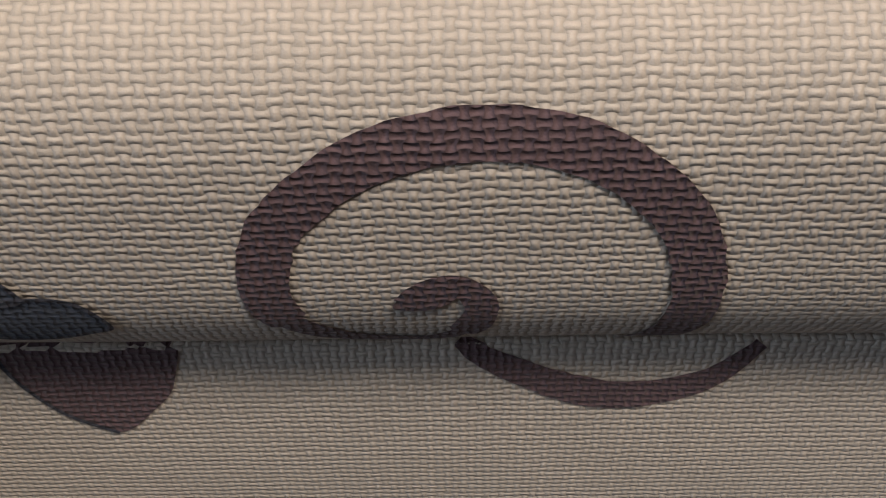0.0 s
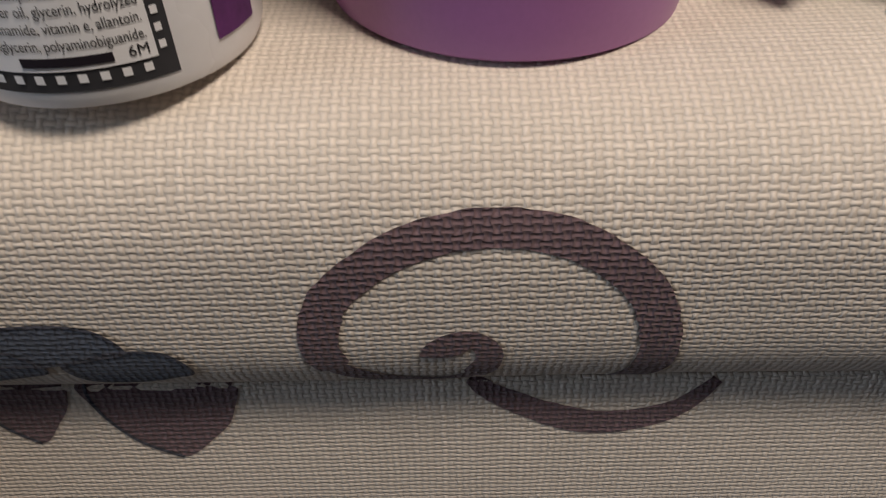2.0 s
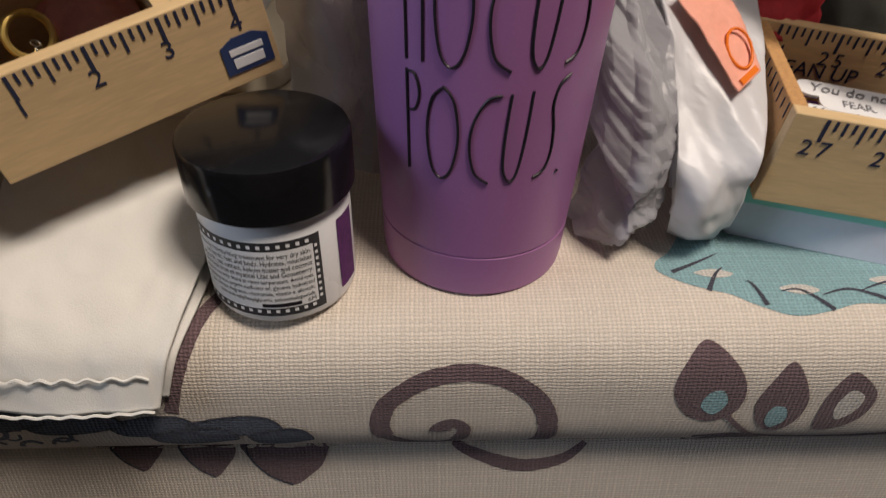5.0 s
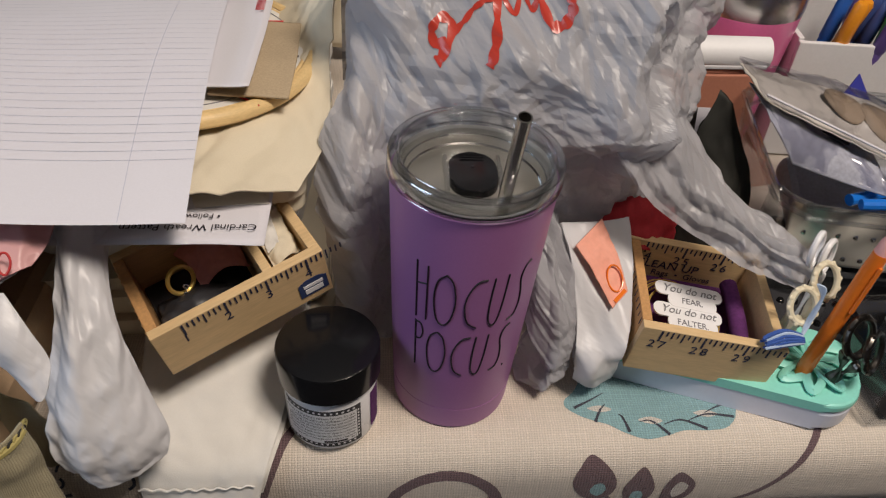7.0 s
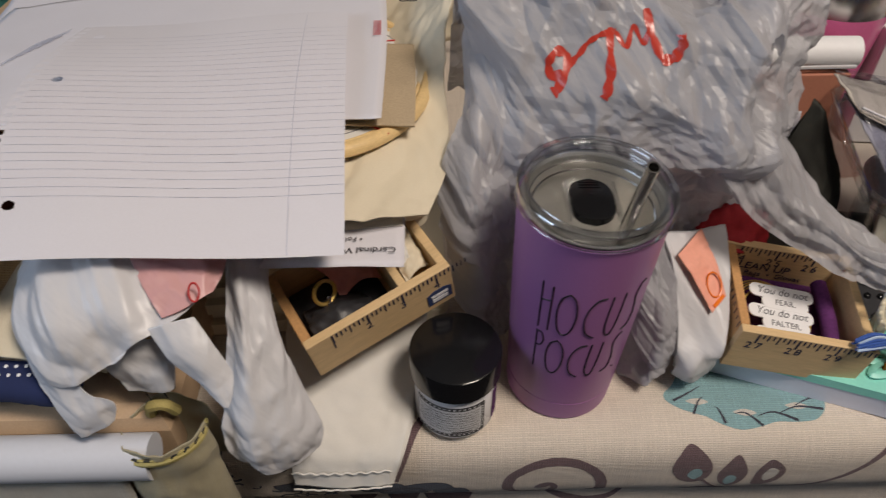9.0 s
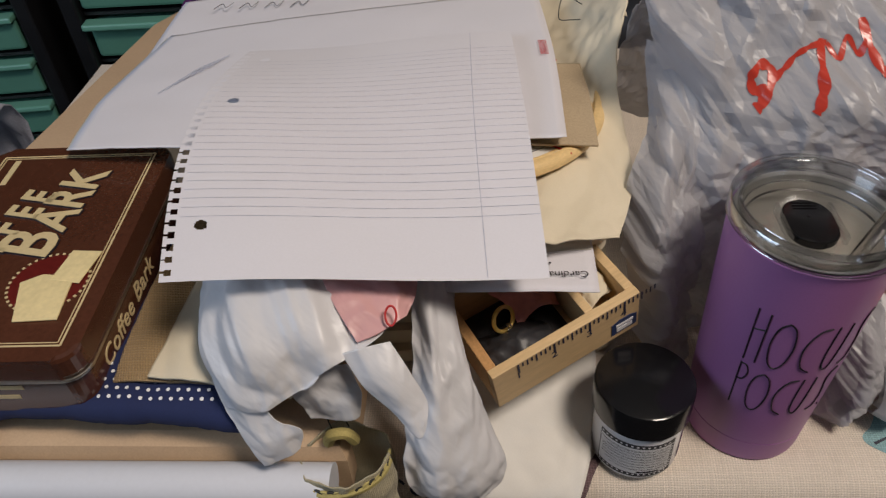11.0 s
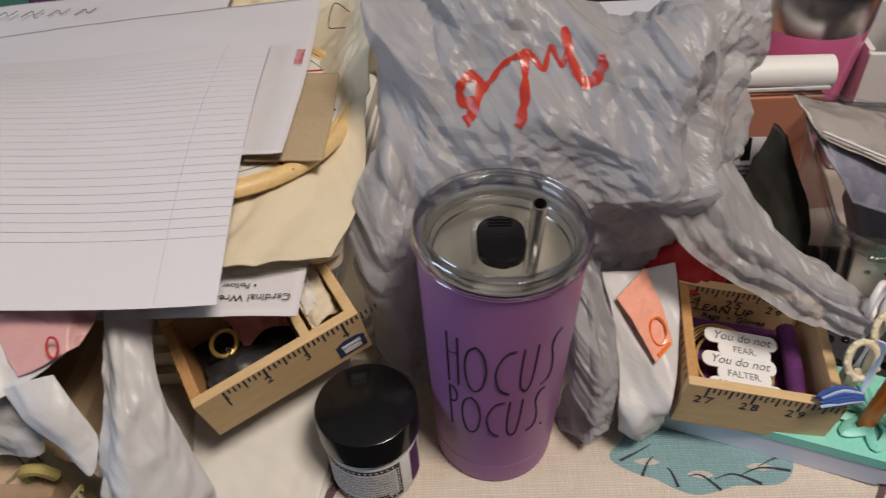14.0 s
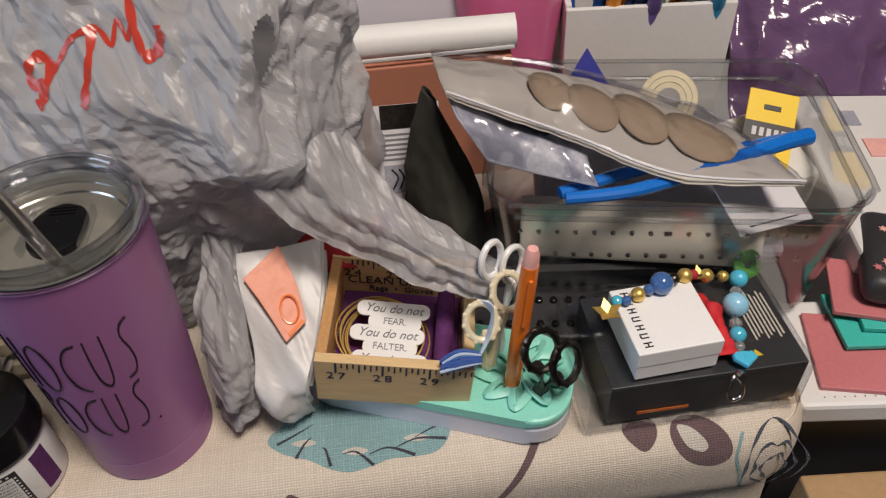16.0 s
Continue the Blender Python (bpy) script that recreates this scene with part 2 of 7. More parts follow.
BAG_RED = film("red_bag_print", (0.55, 0.05, 0.03), through_part=0.15)
CORAL = paint("coral_tag", (0.85, 0.38, 0.28), 0.6, vary=0.08)
PINK_TAG = paint("pink_tag", (0.78, 0.34, 0.33), 0.6, vary=0.1)
TIN_BROWN = paint("chocolate_tin", (0.075, 0.026, 0.014), 0.22, vary=0.3, blotch=9, bump=0.03, coat=0.4)
TIN_GOLD = paint("cream_gold_print", (0.62, 0.5, 0.28), 0.35, vary=0.1, bump=0)
TIN_RIM = paint("bare_tin_rim", (0.62, 0.58, 0.52), 0.3, 1.0)
TIN_RED = paint("dark_red_print", (0.12, 0.012, 0.01), 0.3, vary=0.3, bump=0)
BARK = paint("white_chocolate_print", (0.75, 0.62, 0.33), 0.5, vary=0.15, grain=300, bump=0.2)
TAN = paint("tan_board", (0.50, 0.35, 0.22), 0.75, vary=0.1, grain=700, bump=0.2)
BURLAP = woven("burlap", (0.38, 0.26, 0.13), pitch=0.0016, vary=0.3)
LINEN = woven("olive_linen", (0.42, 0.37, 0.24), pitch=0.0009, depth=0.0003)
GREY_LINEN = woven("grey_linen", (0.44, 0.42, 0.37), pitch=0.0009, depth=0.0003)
CHAIN = paint("yellow_braid", (0.45, 0.38, 0.14), 0.8, vary=0.25, grain=900, bump=0.5)
DARK_THREAD = paint("dark_thread", (0.03, 0.03, 0.025), 0.8)
NAVY_DOT = paint("navy_cotton", (0.01, 0.018, 0.075), 0.85, vary=0.2, grain=1500, bump=0.3)
WHITE_DOT = paint("white_dot", (0.8, 0.8, 0.82), 0.85, bump=0)
TUBE_WHITE = paint("white_pvc", (0.62, 0.64, 0.7), 0.35, vary=0.03, bump=0.03)
TEAL_PLASTIC = paint("mint_silicone", (0.26, 0.68, 0.58), 0.4, vary=0.06, bump=0.05)
TRAY_WHITE = paint("lilac_white_plastic", (0.68, 0.7, 0.8), 0.35, vary=0.03, bump=0.03)
ORANGE = paint("orange_plastic", (0.85, 0.2, 0.02), 0.25, vary=0.06, bump=0.03, coat=0.3)
GUNMETAL = paint("tarnished_gunmetal", (0.12, 0.11, 0.1), 0.32, 1.0, vary=0.6, grain=300, bump=0.6)
BONE = paint("cream_enamel", (0.75, 0.68, 0.5), 0.35, vary=0.08)
BLUE_YARN = paint("blue_floss", (0.05, 0.12, 0.42), 0.6, vary=0.5, grain=2500, bump=0.5)
PALE_YARN = paint("pale_blue_floss", (0.5, 0.62, 0.8), 0.6, vary=0.2, grain=2500, bump=0.5)
GOLD = paint("gold_metal", (0.88, 0.6, 0.18), 0.38, 0.75, vary=0.2, bump=0.1)
PURPLE_CLOTH = paint("plum_velvet", (0.1, 0.02, 0.12), 0.9, vary=0.4)
CARD_BLACK = paint("black_printed_card", (0.035, 0.035, 0.04), 0.45, vary=0.2)
CARD_WHITE = paint("white_card", (0.82, 0.82, 0.84), 0.5, vary=0.03)
TURQUOISE = paint("turquoise_bead", (0.08, 0.5, 0.75), 0.12, vary=0.1, coat=0.5, bump=0)
SKY_BEAD = paint("sky_bead", (0.3, 0.62, 0.85), 0.2, vary=0.15, coat=0.5, bump=0)
NAVY_BEAD = paint("blue_glass_bead", (0.06, 0.15, 0.4), 0.1, vary=0.4, coat=0.5, bump=0)
CRYSTAL = paint("crystal_bead", (0.8, 0.85, 0.9), 0.05, transmission=0.8, bump=0)
RED_MESH = paint("red_mesh", (0.6, 0.02, 0.03), 0.7, vary=0.3, grain=1500, bump=0.8)
YELLOW = paint("yellow_card", (0.9, 0.62, 0.03), 0.5, vary=0.05)
BLUE_PLASTIC = paint("blue_plastic", (0.01, 0.16, 0.62), 0.25, vary=0.1, bump=0.02)
NAVY_CARD = paint("ultramarine_card", (0.02, 0.025, 0.28), 0.5)
KRAFT = paint("brown_felt_disc", (0.48, 0.37, 0.25), 0.8, vary=0.2)
SILVER_POUCH = clear("zip_bag_film", (0.95, 0.95, 0.98), 0.2, 0.97, (0.08, 0.6))
SMOKE = paint("greyed_sheet", (0.36, 0.37, 0.44), 0.4, vary=0.25, blotch=30)
TERRACOTTA = paint("terracotta_card", (0.48, 0.2, 0.13), 0.6, vary=0.08)
PINK_CUP = paint("pink_gloss", (0.72, 0.16, 0.36), 0.22, vary=0.06, bump=0.02, coat=0.3)
BOX_WHITE = paint("white_lacquer_box", (0.74, 0.73, 0.74), 0.5, vary=0.04)
PURPLE_PACK = film("purple_packet", (0.16, 0.09, 0.2), rough=0.15, through_part=0.05)
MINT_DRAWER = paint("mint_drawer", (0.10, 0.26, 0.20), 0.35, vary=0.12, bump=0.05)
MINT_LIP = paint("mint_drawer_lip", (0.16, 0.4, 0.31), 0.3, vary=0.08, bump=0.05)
BLACK_FRAME = paint("black_cart_frame", (0.01, 0.01, 0.012), 0.35, vary=0.4)
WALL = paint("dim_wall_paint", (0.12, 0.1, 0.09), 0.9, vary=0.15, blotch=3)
FLOOR = paint("dark_carpet", (0.05, 0.045, 0.045), 0.95, vary=0.35, grain=600, bump=0.5)
CEILING = paint("ceiling_paint", (0.7, 0.68, 0.64), 0.9, vary=0.05, blotch=2)
ROSE_CARD = paint("rose_card", (0.55, 0.18, 0.2), 0.5, vary=0.1)
TEAL_CARD = paint("teal_card", (0.05, 0.5, 0.45), 0.5, vary=0.08)
BLUSH = paint("blush_strip", (0.85, 0.45, 0.42), 0.5)
CARDBOARD = paint("cardboard", (0.42, 0.27, 0.14), 0.8, vary=0.12, grain=300)
MUSTARD = paint("mustard_cloth", (0.55, 0.3, 0.04), 0.8, vary=0.15)
CRIMSON = paint("crimson_cloth", (0.4, 0.02, 0.03), 0.8, vary=0.2)
GREEN_CORD = paint("green_cord", (0.12, 0.13, 0.06), 0.8, vary=0.4)

# ---- builders ----


def thing(name, label, category, m=None, group="", kind=""):
    ob = new(name)
    ob.empty_display_size = 0.01
    ob.matrix_world = m or Matrix()
    return tagged(ob, label, category, group, kind)


def shape(name, verts, faces, material, parent=None, label="", smooth=True, m=None, uvs=None):
    me = bpy.data.meshes.new(name)
    me.from_pydata([tuple(v) for v in verts], [], faces)
    me.materials.append(material)
    if smooth:
        me.polygons.foreach_set("use_smooth", [True] * len(me.polygons))
    if uvs is not None:
        layer = me.uv_layers.new(name="UVMap")
        idx = np.empty(len(me.loops), dtype=np.int32)
        me.loops.foreach_get("vertex_index", idx)
        layer.data.foreach_set("uv", np.asarray(uvs, dtype=np.float32)[idx].ravel())
    me.update()
    ob = new(name, me)
    if parent:
        ob.parent = parent
    if m is not None:
        ob.matrix_local = m
    return tagged(ob, label)


def part(name, bm, material, parent=None, label="", m=None, smooth=False, angle=35):
    me = bpy.data.meshes.new(name)
    bmesh.ops.recalc_face_normals(bm, faces=bm.faces)
    if smooth:
        for f in bm.faces:
            f.smooth = True
        for e in bm.edges:
            if len(e.link_faces) == 2 and e.calc_face_angle(0) > radians(angle):
                e.smooth = False
    bm.to_mesh(me)
    bm.free()
    me.materials.append(material)
    ob = new(name, me)
    if parent:
        ob.parent = parent
    if m is not None:
        ob.matrix_local = m
    return tagged(ob, label)


def block(sx, sy, sz, c=(0, 0, 0), bevel=0.0, seg=2):
    bm = bmesh.new()
    bmesh.ops.create_cube(bm, size=1)
    for v in bm.verts:
        v.co = Vector((v.co.x * sx + c[0], v.co.y * sy + c[1], v.co.z * sz + c[2]))
    if bevel:
        bmesh.ops.bevel(bm, geom=bm.edges[:], offset=bevel, segments=seg, affect="EDGES", profile=0.5)
    return bm


def lathe(profile, seg=64, c=(0, 0)):
    bm = bmesh.new()
    rings = []
    for r, z in profile:
        if r < 1e-6:
            rings.append([bm.verts.new((c[0], c[1], z))])
        else:
            rings.append([bm.verts.new((c[0] + r * math.cos(2 * math.pi * k / seg), c[1] + r * math.sin(2 * math.pi * k / seg), z)) for k in range(seg)])
    for a, b in zip(rings, rings[1:]):
        for k in range(seg):
            j = (k + 1) % seg
            if len(a) == 1 and len(b) == 1:
                continue
            if len(a) == 1:
                bm.faces.new((a[0], b[k], b[j]))
            elif len(b) == 1:
                bm.faces.new((a[k], a[j], b[0]))
            else:
                bm.faces.new((a[k], a[j], b[j], b[k]))
    return bm


def smooth_line(points, steps=8, closed=False):
    pts = [Vector(p) for p in points]
    n = len(pts)
    out = []
    for i in range(n if closed else n - 1):
        p = [pts[(i + k) % n] if closed else pts[min(max(i + k, 0), n - 1)] for k in (-1, 0, 1, 2)]
        for s in range(steps):
            t = s / steps
            out.append(0.5 * ((2 * p[1]) + (p[2] - p[0]) * t + (2 * p[0] - 5 * p[1] + 4 * p[2] - p[3]) * t * t + (3 * p[1] - p[0] - 3 * p[2] + p[3]) * t**3))
    if not closed:
        out.append(pts[-1])
    return out


def tube(points, radius, seg=8, closed=False, steps=8, flat=1.0):
    """A rod along a smooth line; radius may be a function of 0..1."""
    line = smooth_line(points, steps, closed)
    bm = bmesh.new()
    rings, n = [], len(line)
    side = None
    for i, p in enumerate(line):
        d = (line[(i + 1) % n if closed else min(i + 1, n - 1)] - line[i - 1 if closed else max(i - 1, 0)])
        d = d.normalized() if d.length > 1e-9 else Vector((0, 0, 1))
        if side is None:
            side = d.orthogonal().normalized()
        side = (side - d * side.dot(d)).normalized()
        up = d.cross(side)
        r = radius(i / max(n - 1, 1)) if callable(radius) else radius
        rings.append([bm.verts.new(p + (side * math.cos(2 * math.pi * k / seg) + up * math.sin(2 * math.pi * k / seg) * flat) * r) for k in range(seg)])
    for i in range(n if closed else n - 1):
        a, b = rings[i], rings[(i + 1) % n]
        for k in range(seg):
            bm.faces.new((a[k], a[(k + 1) % seg], b[(k + 1) % seg], b[k]))
    if not closed:
        bm.faces.new(rings[0][::-1])
        bm.faces.new(rings[-1])
    return bm


def slab(outline, thick, bevel=0.0):
    bm = bmesh.new()
    low, high = [bm.verts.new((*p, 0)) for p in outline], [bm.verts.new((*p, thick)) for p in outline]
    n = len(outline)
    bm.faces.new(low[::-1])
    bm.faces.new(high)
    for i in range(n):
        bm.faces.new((low[i], low[(i + 1) % n], high[(i + 1) % n], high[i]))
    if bevel:
        bmesh.ops.bevel(bm, geom=[e for e in bm.edges if abs(e.verts[0].co.z - e.verts[1].co.z) < 1e-7], offset=bevel, segments=2, affect="EDGES", profile=0.5)
    return bm


def rounded(w, d, r, n=6, cx=0, cy=0):
    out = []
    for sx, sy, a in ((1, 1, 0), (-1, 1, 90), (-1, -1, 180), (1, -1, 270)):
        for k in range(n + 1):
            g = radians(a + 90 * k / n)
            out.append((cx + sx * (w / 2 - r) + r * math.cos(g), cy + sy * (d / 2 - r) + r * math.sin(g)))
    return out


def basis(o, x, y):
    """A pose with its origin at o, its x towards x and its y near y."""
    o, x, y = Vector(o), Vector(x).normalized(), Vector(y)
    z = x.cross(y).normalized()
    y = z.cross(x)
    m = Matrix((x, y, z)).transposed().to_4x4()
    m.translation = o
    return m


GLYPHS = {}


def letters(body, size, shear=0.0, width=1.0, thick=0.00015, bold=0.0):
    """Vertices and faces of a line of writing, centred on its middle, lying in xy."""
    key = (body, size, shear, width, thick, bold)
    if key not in GLYPHS:
        cu = bpy.data.curves.new("writing", "FONT")
        cu.body, cu.size, cu.shear, cu.extrude, cu.resolution_u = body, size, shear, thick, 3
        cu.offset = bold
        cu.align_x, cu.align_y = "CENTER", "CENTER"
        ob = new("writing", cu)
        bpy.context.view_layer.update()
        me = bpy.data.meshes.new_from_object(ob.evaluated_get(bpy.context.evaluated_depsgraph_get()))
        GLYPHS[key] = ([(v.co.x * width, v.co.y, v.co.z) for v in me.vertices], [tuple(p.vertices) for p in me.polygons])
        bpy.data.objects.remove(ob)
        bpy.data.curves.remove(cu)
        bpy.data.meshes.remove(me)
    return GLYPHS[key]


def writing(name, body, size, material, parent, m, **kw):
    v, f = letters(body, size, **kw)
    return shape(name, v, f, material, parent, smooth=False, m=m)


def bar(name, w, h, material, parent, m, thick=0.0003):
    return part(name, block(w, h, thick), material, parent, m=m)


def grid_at(rows, u, v):
    """A point of a smooth sheet through rows of control points, u along a row and v down the rows, 0..1."""
    def spline(pts, t):
        n = len(pts) - 1
        i = min(int(t * n), n - 1)
        f = t * n - i
        p = [pts[min(max(i + k, 0), n)] for k in (-1, 0, 1, 2)]
        return 0.5 * ((2 * p[1]) + (p[2] - p[0]) * f + (2 * p[0] - 5 * p[1] + 4 * p[2] - p[3]) * f * f + (3 * p[1] - p[0] - 3 * p[2] + p[3]) * f**3)
    return spline([spline([Vector(q) for q in r], u) for r in rows], v)


def crease(p, scale, seed):
    """Sharp-edged crumple, about -0.5 to 0.5."""
    q = Vector((p[0] * 1.25, p[1] * 1.1, p[2] * 0.7)) * scale + Vector((seed * 7.3, seed * 3.1, seed * 5.7))
    q = q + noise.noise_vector(q * 0.6) * 0.5
    ridge = lambda f: 1 - 2.4 * abs(noise.noise(q * f))
    return 0.62 * ridge(0.75) + 0.34 * ridge(1.6) + 0.2 * ridge(3.4) - 0.5


def facets(x, y, seed):
    """Random heights on a triangular lattice, joined by flat triangles."""
    k = (x + y) * 0.366
    i, j = math.floor(x + k), math.floor(y + k)
    fx, fy = x + k - i, y + k - j
    at = lambda a, b: noise.noise(Vector(((i + a) * 7.31 + 0.37, (j + b) * 5.17 + 0.61, seed * 3.7 + 0.29))) * 2.2
    if fx > fy:
        return (1 - fx) * at(0, 0) + (fx - fy) * at(1, 0) + fy * at(1, 1)
    return (1 - fy) * at(0, 0) + (fy - fx) * at(0, 1) + fx * at(1, 1)


def crumple(p, scale, seed):
    """Flat facets of three sizes that meet in sharp folds, as in crushed plastic film."""
    a, b = (p[0] * 0.95 + p[1] * 0.45) * scale, (p[2] * 0.9 - p[1] * 0.4) * scale
    w = noise.noise_vector(Vector((a * 0.5, b * 0.5, seed)))
    a, b = a + w.x * 0.25, b + w.y * 0.25
    total = 0.0
    for k, (freq, weight) in enumerate(((1.1, 0.85), (2.7, 0.38), (6.5, 0.13))):
        turn = 0.5 + 1.9 * k + seed
        u, v = a * math.cos(turn) - b * math.sin(turn), a * math.sin(turn) + b * math.cos(turn)
        total += weight * facets(u * freq * 0.7, v * freq, seed + 10 * k)
    return total


def drape(name, rows, material, parent=None, nu=60, nv=60, amp=0.004, scale=30, seed=1, thick=0.0008, label="", ragged=0.0, m=None, cut=None, pleats=(0, 0)):
    """A crumpled sheet with thickness through rows of control points."""
    pts = {}
    for j in range(nv + 1):
        for i in range(nu + 1):
            u, v = i / nu, j / nv
            if ragged:
                e = ragged * noise.noise(Vector((i * 0.37, j * 0.37, seed)))
                u, v = min(max(u, 0), 1), min(max(v + (e if v in (0, 1) else 0), 0), 1)
            pts[i, j] = grid_at(rows, u, v)
    verts, uvs = [], []
    back = []
    for j in range(nv + 1):
        for i in range(nu + 1):
            du = pts[min(i + 1, nu), j] - pts[max(i - 1, 0), j]
            dv = pts[i, min(j + 1, nv)] - pts[i, max(j - 1, 0)]
            n = dv.cross(du)
            n = n.normalized() if n.length > 1e-12 else Vector((0, 0, 1))
            p = pts[i, j]
            if material in (GREY_FILM, WHITE_FILM):
                q = p + n * amp * (0.8 * crumple(p, scale * 1.2, seed))
            else:
                q = p + n * (amp * crease(p, scale, seed) + amp * 0.8 * noise.noise(p * scale * 0.35 + Vector((seed, 0, 0))))
            if pleats[0]:
                f = i / nu * pleats[1] + 0.9 * noise.noise(Vector((i / nu * 2, j / nv * 5, seed)))
                q += n * pleats[0] * (abs(f % 2 - 1) * 2 - 1) * (0.5 + 0.5 * j / nv)
            verts.append(q)
            back.append(q - n * thick)
            uvs.append((p.x + p.y * 0.3, p.z + p.y * 0.7))
    w, off = nu + 1, len(verts)
    faces = []
    keep = set()
    for j in range(nv):
        for i in range(nu):
            if cut and cut((i + 0.5) / nu, (j + 0.5) / nv):
                continue
            keep.add((i, j))
            a = j * w + i
            faces.append((a, a + w, a + w + 1, a + 1))
            faces.append((off + a, off + a + 1, off + a + w + 1, off + a + w))
    for i, j in keep:
        a = j * w + i
        for di, dj, p, q in ((0, -1, a, a + 1), (0, 1, a + w + 1, a + w), (-1, 0, a + w, a), (1, 0, a + 1, a + w + 1)):
            if (i + di, j + dj) not in keep:
                faces.append((p, q, off + q, off + p))
    return shape(name, verts + back, faces, material, parent, label, smooth=material is not GREY_FILM, m=m, uvs=uvs + uvs)

# ---- room ----
tagged(part("floor", block(5.0, 5.0, 0.05, (0, 0.5, -0.775)), FLOOR), "dark carpeted floor of the dim room", "floor", kind="structure")
tagged(part("ceiling", block(5.0, 5.0, 0.05, (0, 0.5, 1.775)), CEILING), "plain off-white ceiling above the craft table", "ceiling", kind="structure")
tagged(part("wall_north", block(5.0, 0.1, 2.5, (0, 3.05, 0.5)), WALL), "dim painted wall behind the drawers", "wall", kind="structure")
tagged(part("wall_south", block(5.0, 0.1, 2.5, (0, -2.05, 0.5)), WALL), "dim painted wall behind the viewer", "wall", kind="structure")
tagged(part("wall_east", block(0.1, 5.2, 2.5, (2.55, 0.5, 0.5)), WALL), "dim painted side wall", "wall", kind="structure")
bm = bmesh.new()
for lo, hi, z0, z1 in ((-2.1, -1.1, -0.75, 1.75), (0.1, 3.1, -0.75, 1.75), (-1.1, 0.1, -0.75, 0.2), (-1.1, 0.1, 1.4, 1.75)):
    tmp = block(0.1, hi - lo, z1 - z0, (-2.55, (lo + hi) / 2, (z0 + z1) / 2))
    me = bpy.data.meshes.new("tmp")
    tmp.to_mesh(me)
    tmp.free()
    bm.from_mesh(me)
    bpy.data.meshes.remove(me)
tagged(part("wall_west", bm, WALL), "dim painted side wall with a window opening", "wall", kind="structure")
tagged(part("table", block(1.9, 0.9, 0.03, (0.15, 0.42, -0.335), 0.004), BOX_WHITE), "white work table under the cushioned bench", "table", kind="structure")

# ---- cushioned bench with the printed cloth ----
YC, RY, RZ, TOP_BACK = -0.0185, 0.039, 0.0359, 0.5
PROFILE = [(TOP_BACK - k * (TOP_BACK - YC) / 40, 0.0) for k in range(40)]
for k in range(121):
    g = radians(90 + k * 1.25)
    c, s = abs(math.cos(g)) ** (2 / 3), math.copysign(abs(math.sin(g)) ** (2 / 3), math.sin(g))
    PROFILE.append((YC - RY * c, -RZ + RZ * s))
PROFILE += [(-0.0445, -0.0684), (-0.047, -0.069), (-0.0475, -0.073), (-0.049, -0.085), (-0.0505, -0.1), (-0.052, -0.12), (-0.055, -0.16), (-0.058, -0.2), (-0.06, -0.32)]
ARC = [0.0]
for a, b in zip(PROFILE, PROFILE[1:]):
    ARC.append(ARC[-1] + math.hypot(b[0] - a[0], b[1] - a[1]))
ARC = [a - ARC[40] for a in ARC]


def cloth_point(x, s, lift=0.0):
    """The place on the cloth at x and at arc length s from where its top begins to turn down."""
    i = int(np.clip(np.searchsorted(ARC, s) - 1, 0, len(ARC) - 2))
    f = (s - ARC[i]) / (ARC[i + 1] - ARC[i])
    (y0, z0), (y1, z1) = PROFILE[i], PROFILE[i + 1]
    d = Vector((0, y1 - y0, z1 - z0)).normalized()
    n = Vector((0, d.z, -d.y))
    p = Vector((x, y0 + f * (y1 - y0), z0 + f * (z1 - z0)))
    # the pad sags a little here and there
    p += n * (0.0012 * noise.noise(Vector((x * 9, s * 9, 2.0)))) * (1 if s < 0.095 else 0.3)
    return p + n * lift


bench = thing("bench_cushion", "cream upholstered bench cushion with plum scroll and teal flower print", "cushion", pose(0.0, 0.2, -0.32))
BENCH_INV = bench.matrix_world.inverted()
X0, X1, NX = -0.62, 0.388, 240
verts, uvs = [], []
rows_s = ARC
for s in rows_s:
    for i in range(NX + 1):
        x = X0 + (X1 - X0) * i / NX
        p = cloth_point(x, s)
        edge = max(0.0, (x - (X1 - 0.035)) / 0.035)
        if edge > 0 and s > -0.02:
            pull = 1 - math.sqrt(max(1 - edge**2, 0))
            p += Vector((0, 0.03, 0.0)) * pull
            p.z -= 0.012 * pull if s < 0.03 else 0
        verts.append(p)
        uvs.append((x, s))
w = NX + 1
faces = [(j * w + i, (j + 1) * w + i, (j + 1) * w + i + 1, j * w + i + 1) for j in range(len(rows_s) - 1) for i in range(NX)]
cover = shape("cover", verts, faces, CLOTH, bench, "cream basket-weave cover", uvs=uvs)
cover.matrix_parent_inverse = BENCH_INV
body = part("padding", block(X1 - X0 - 0.03, 0.535, 0.25, ((X0 + X1) / 2 - 0.015, 0.232, -0.195)), CLOTH, bench)
body.matrix_parent_inverse = BENCH_INV


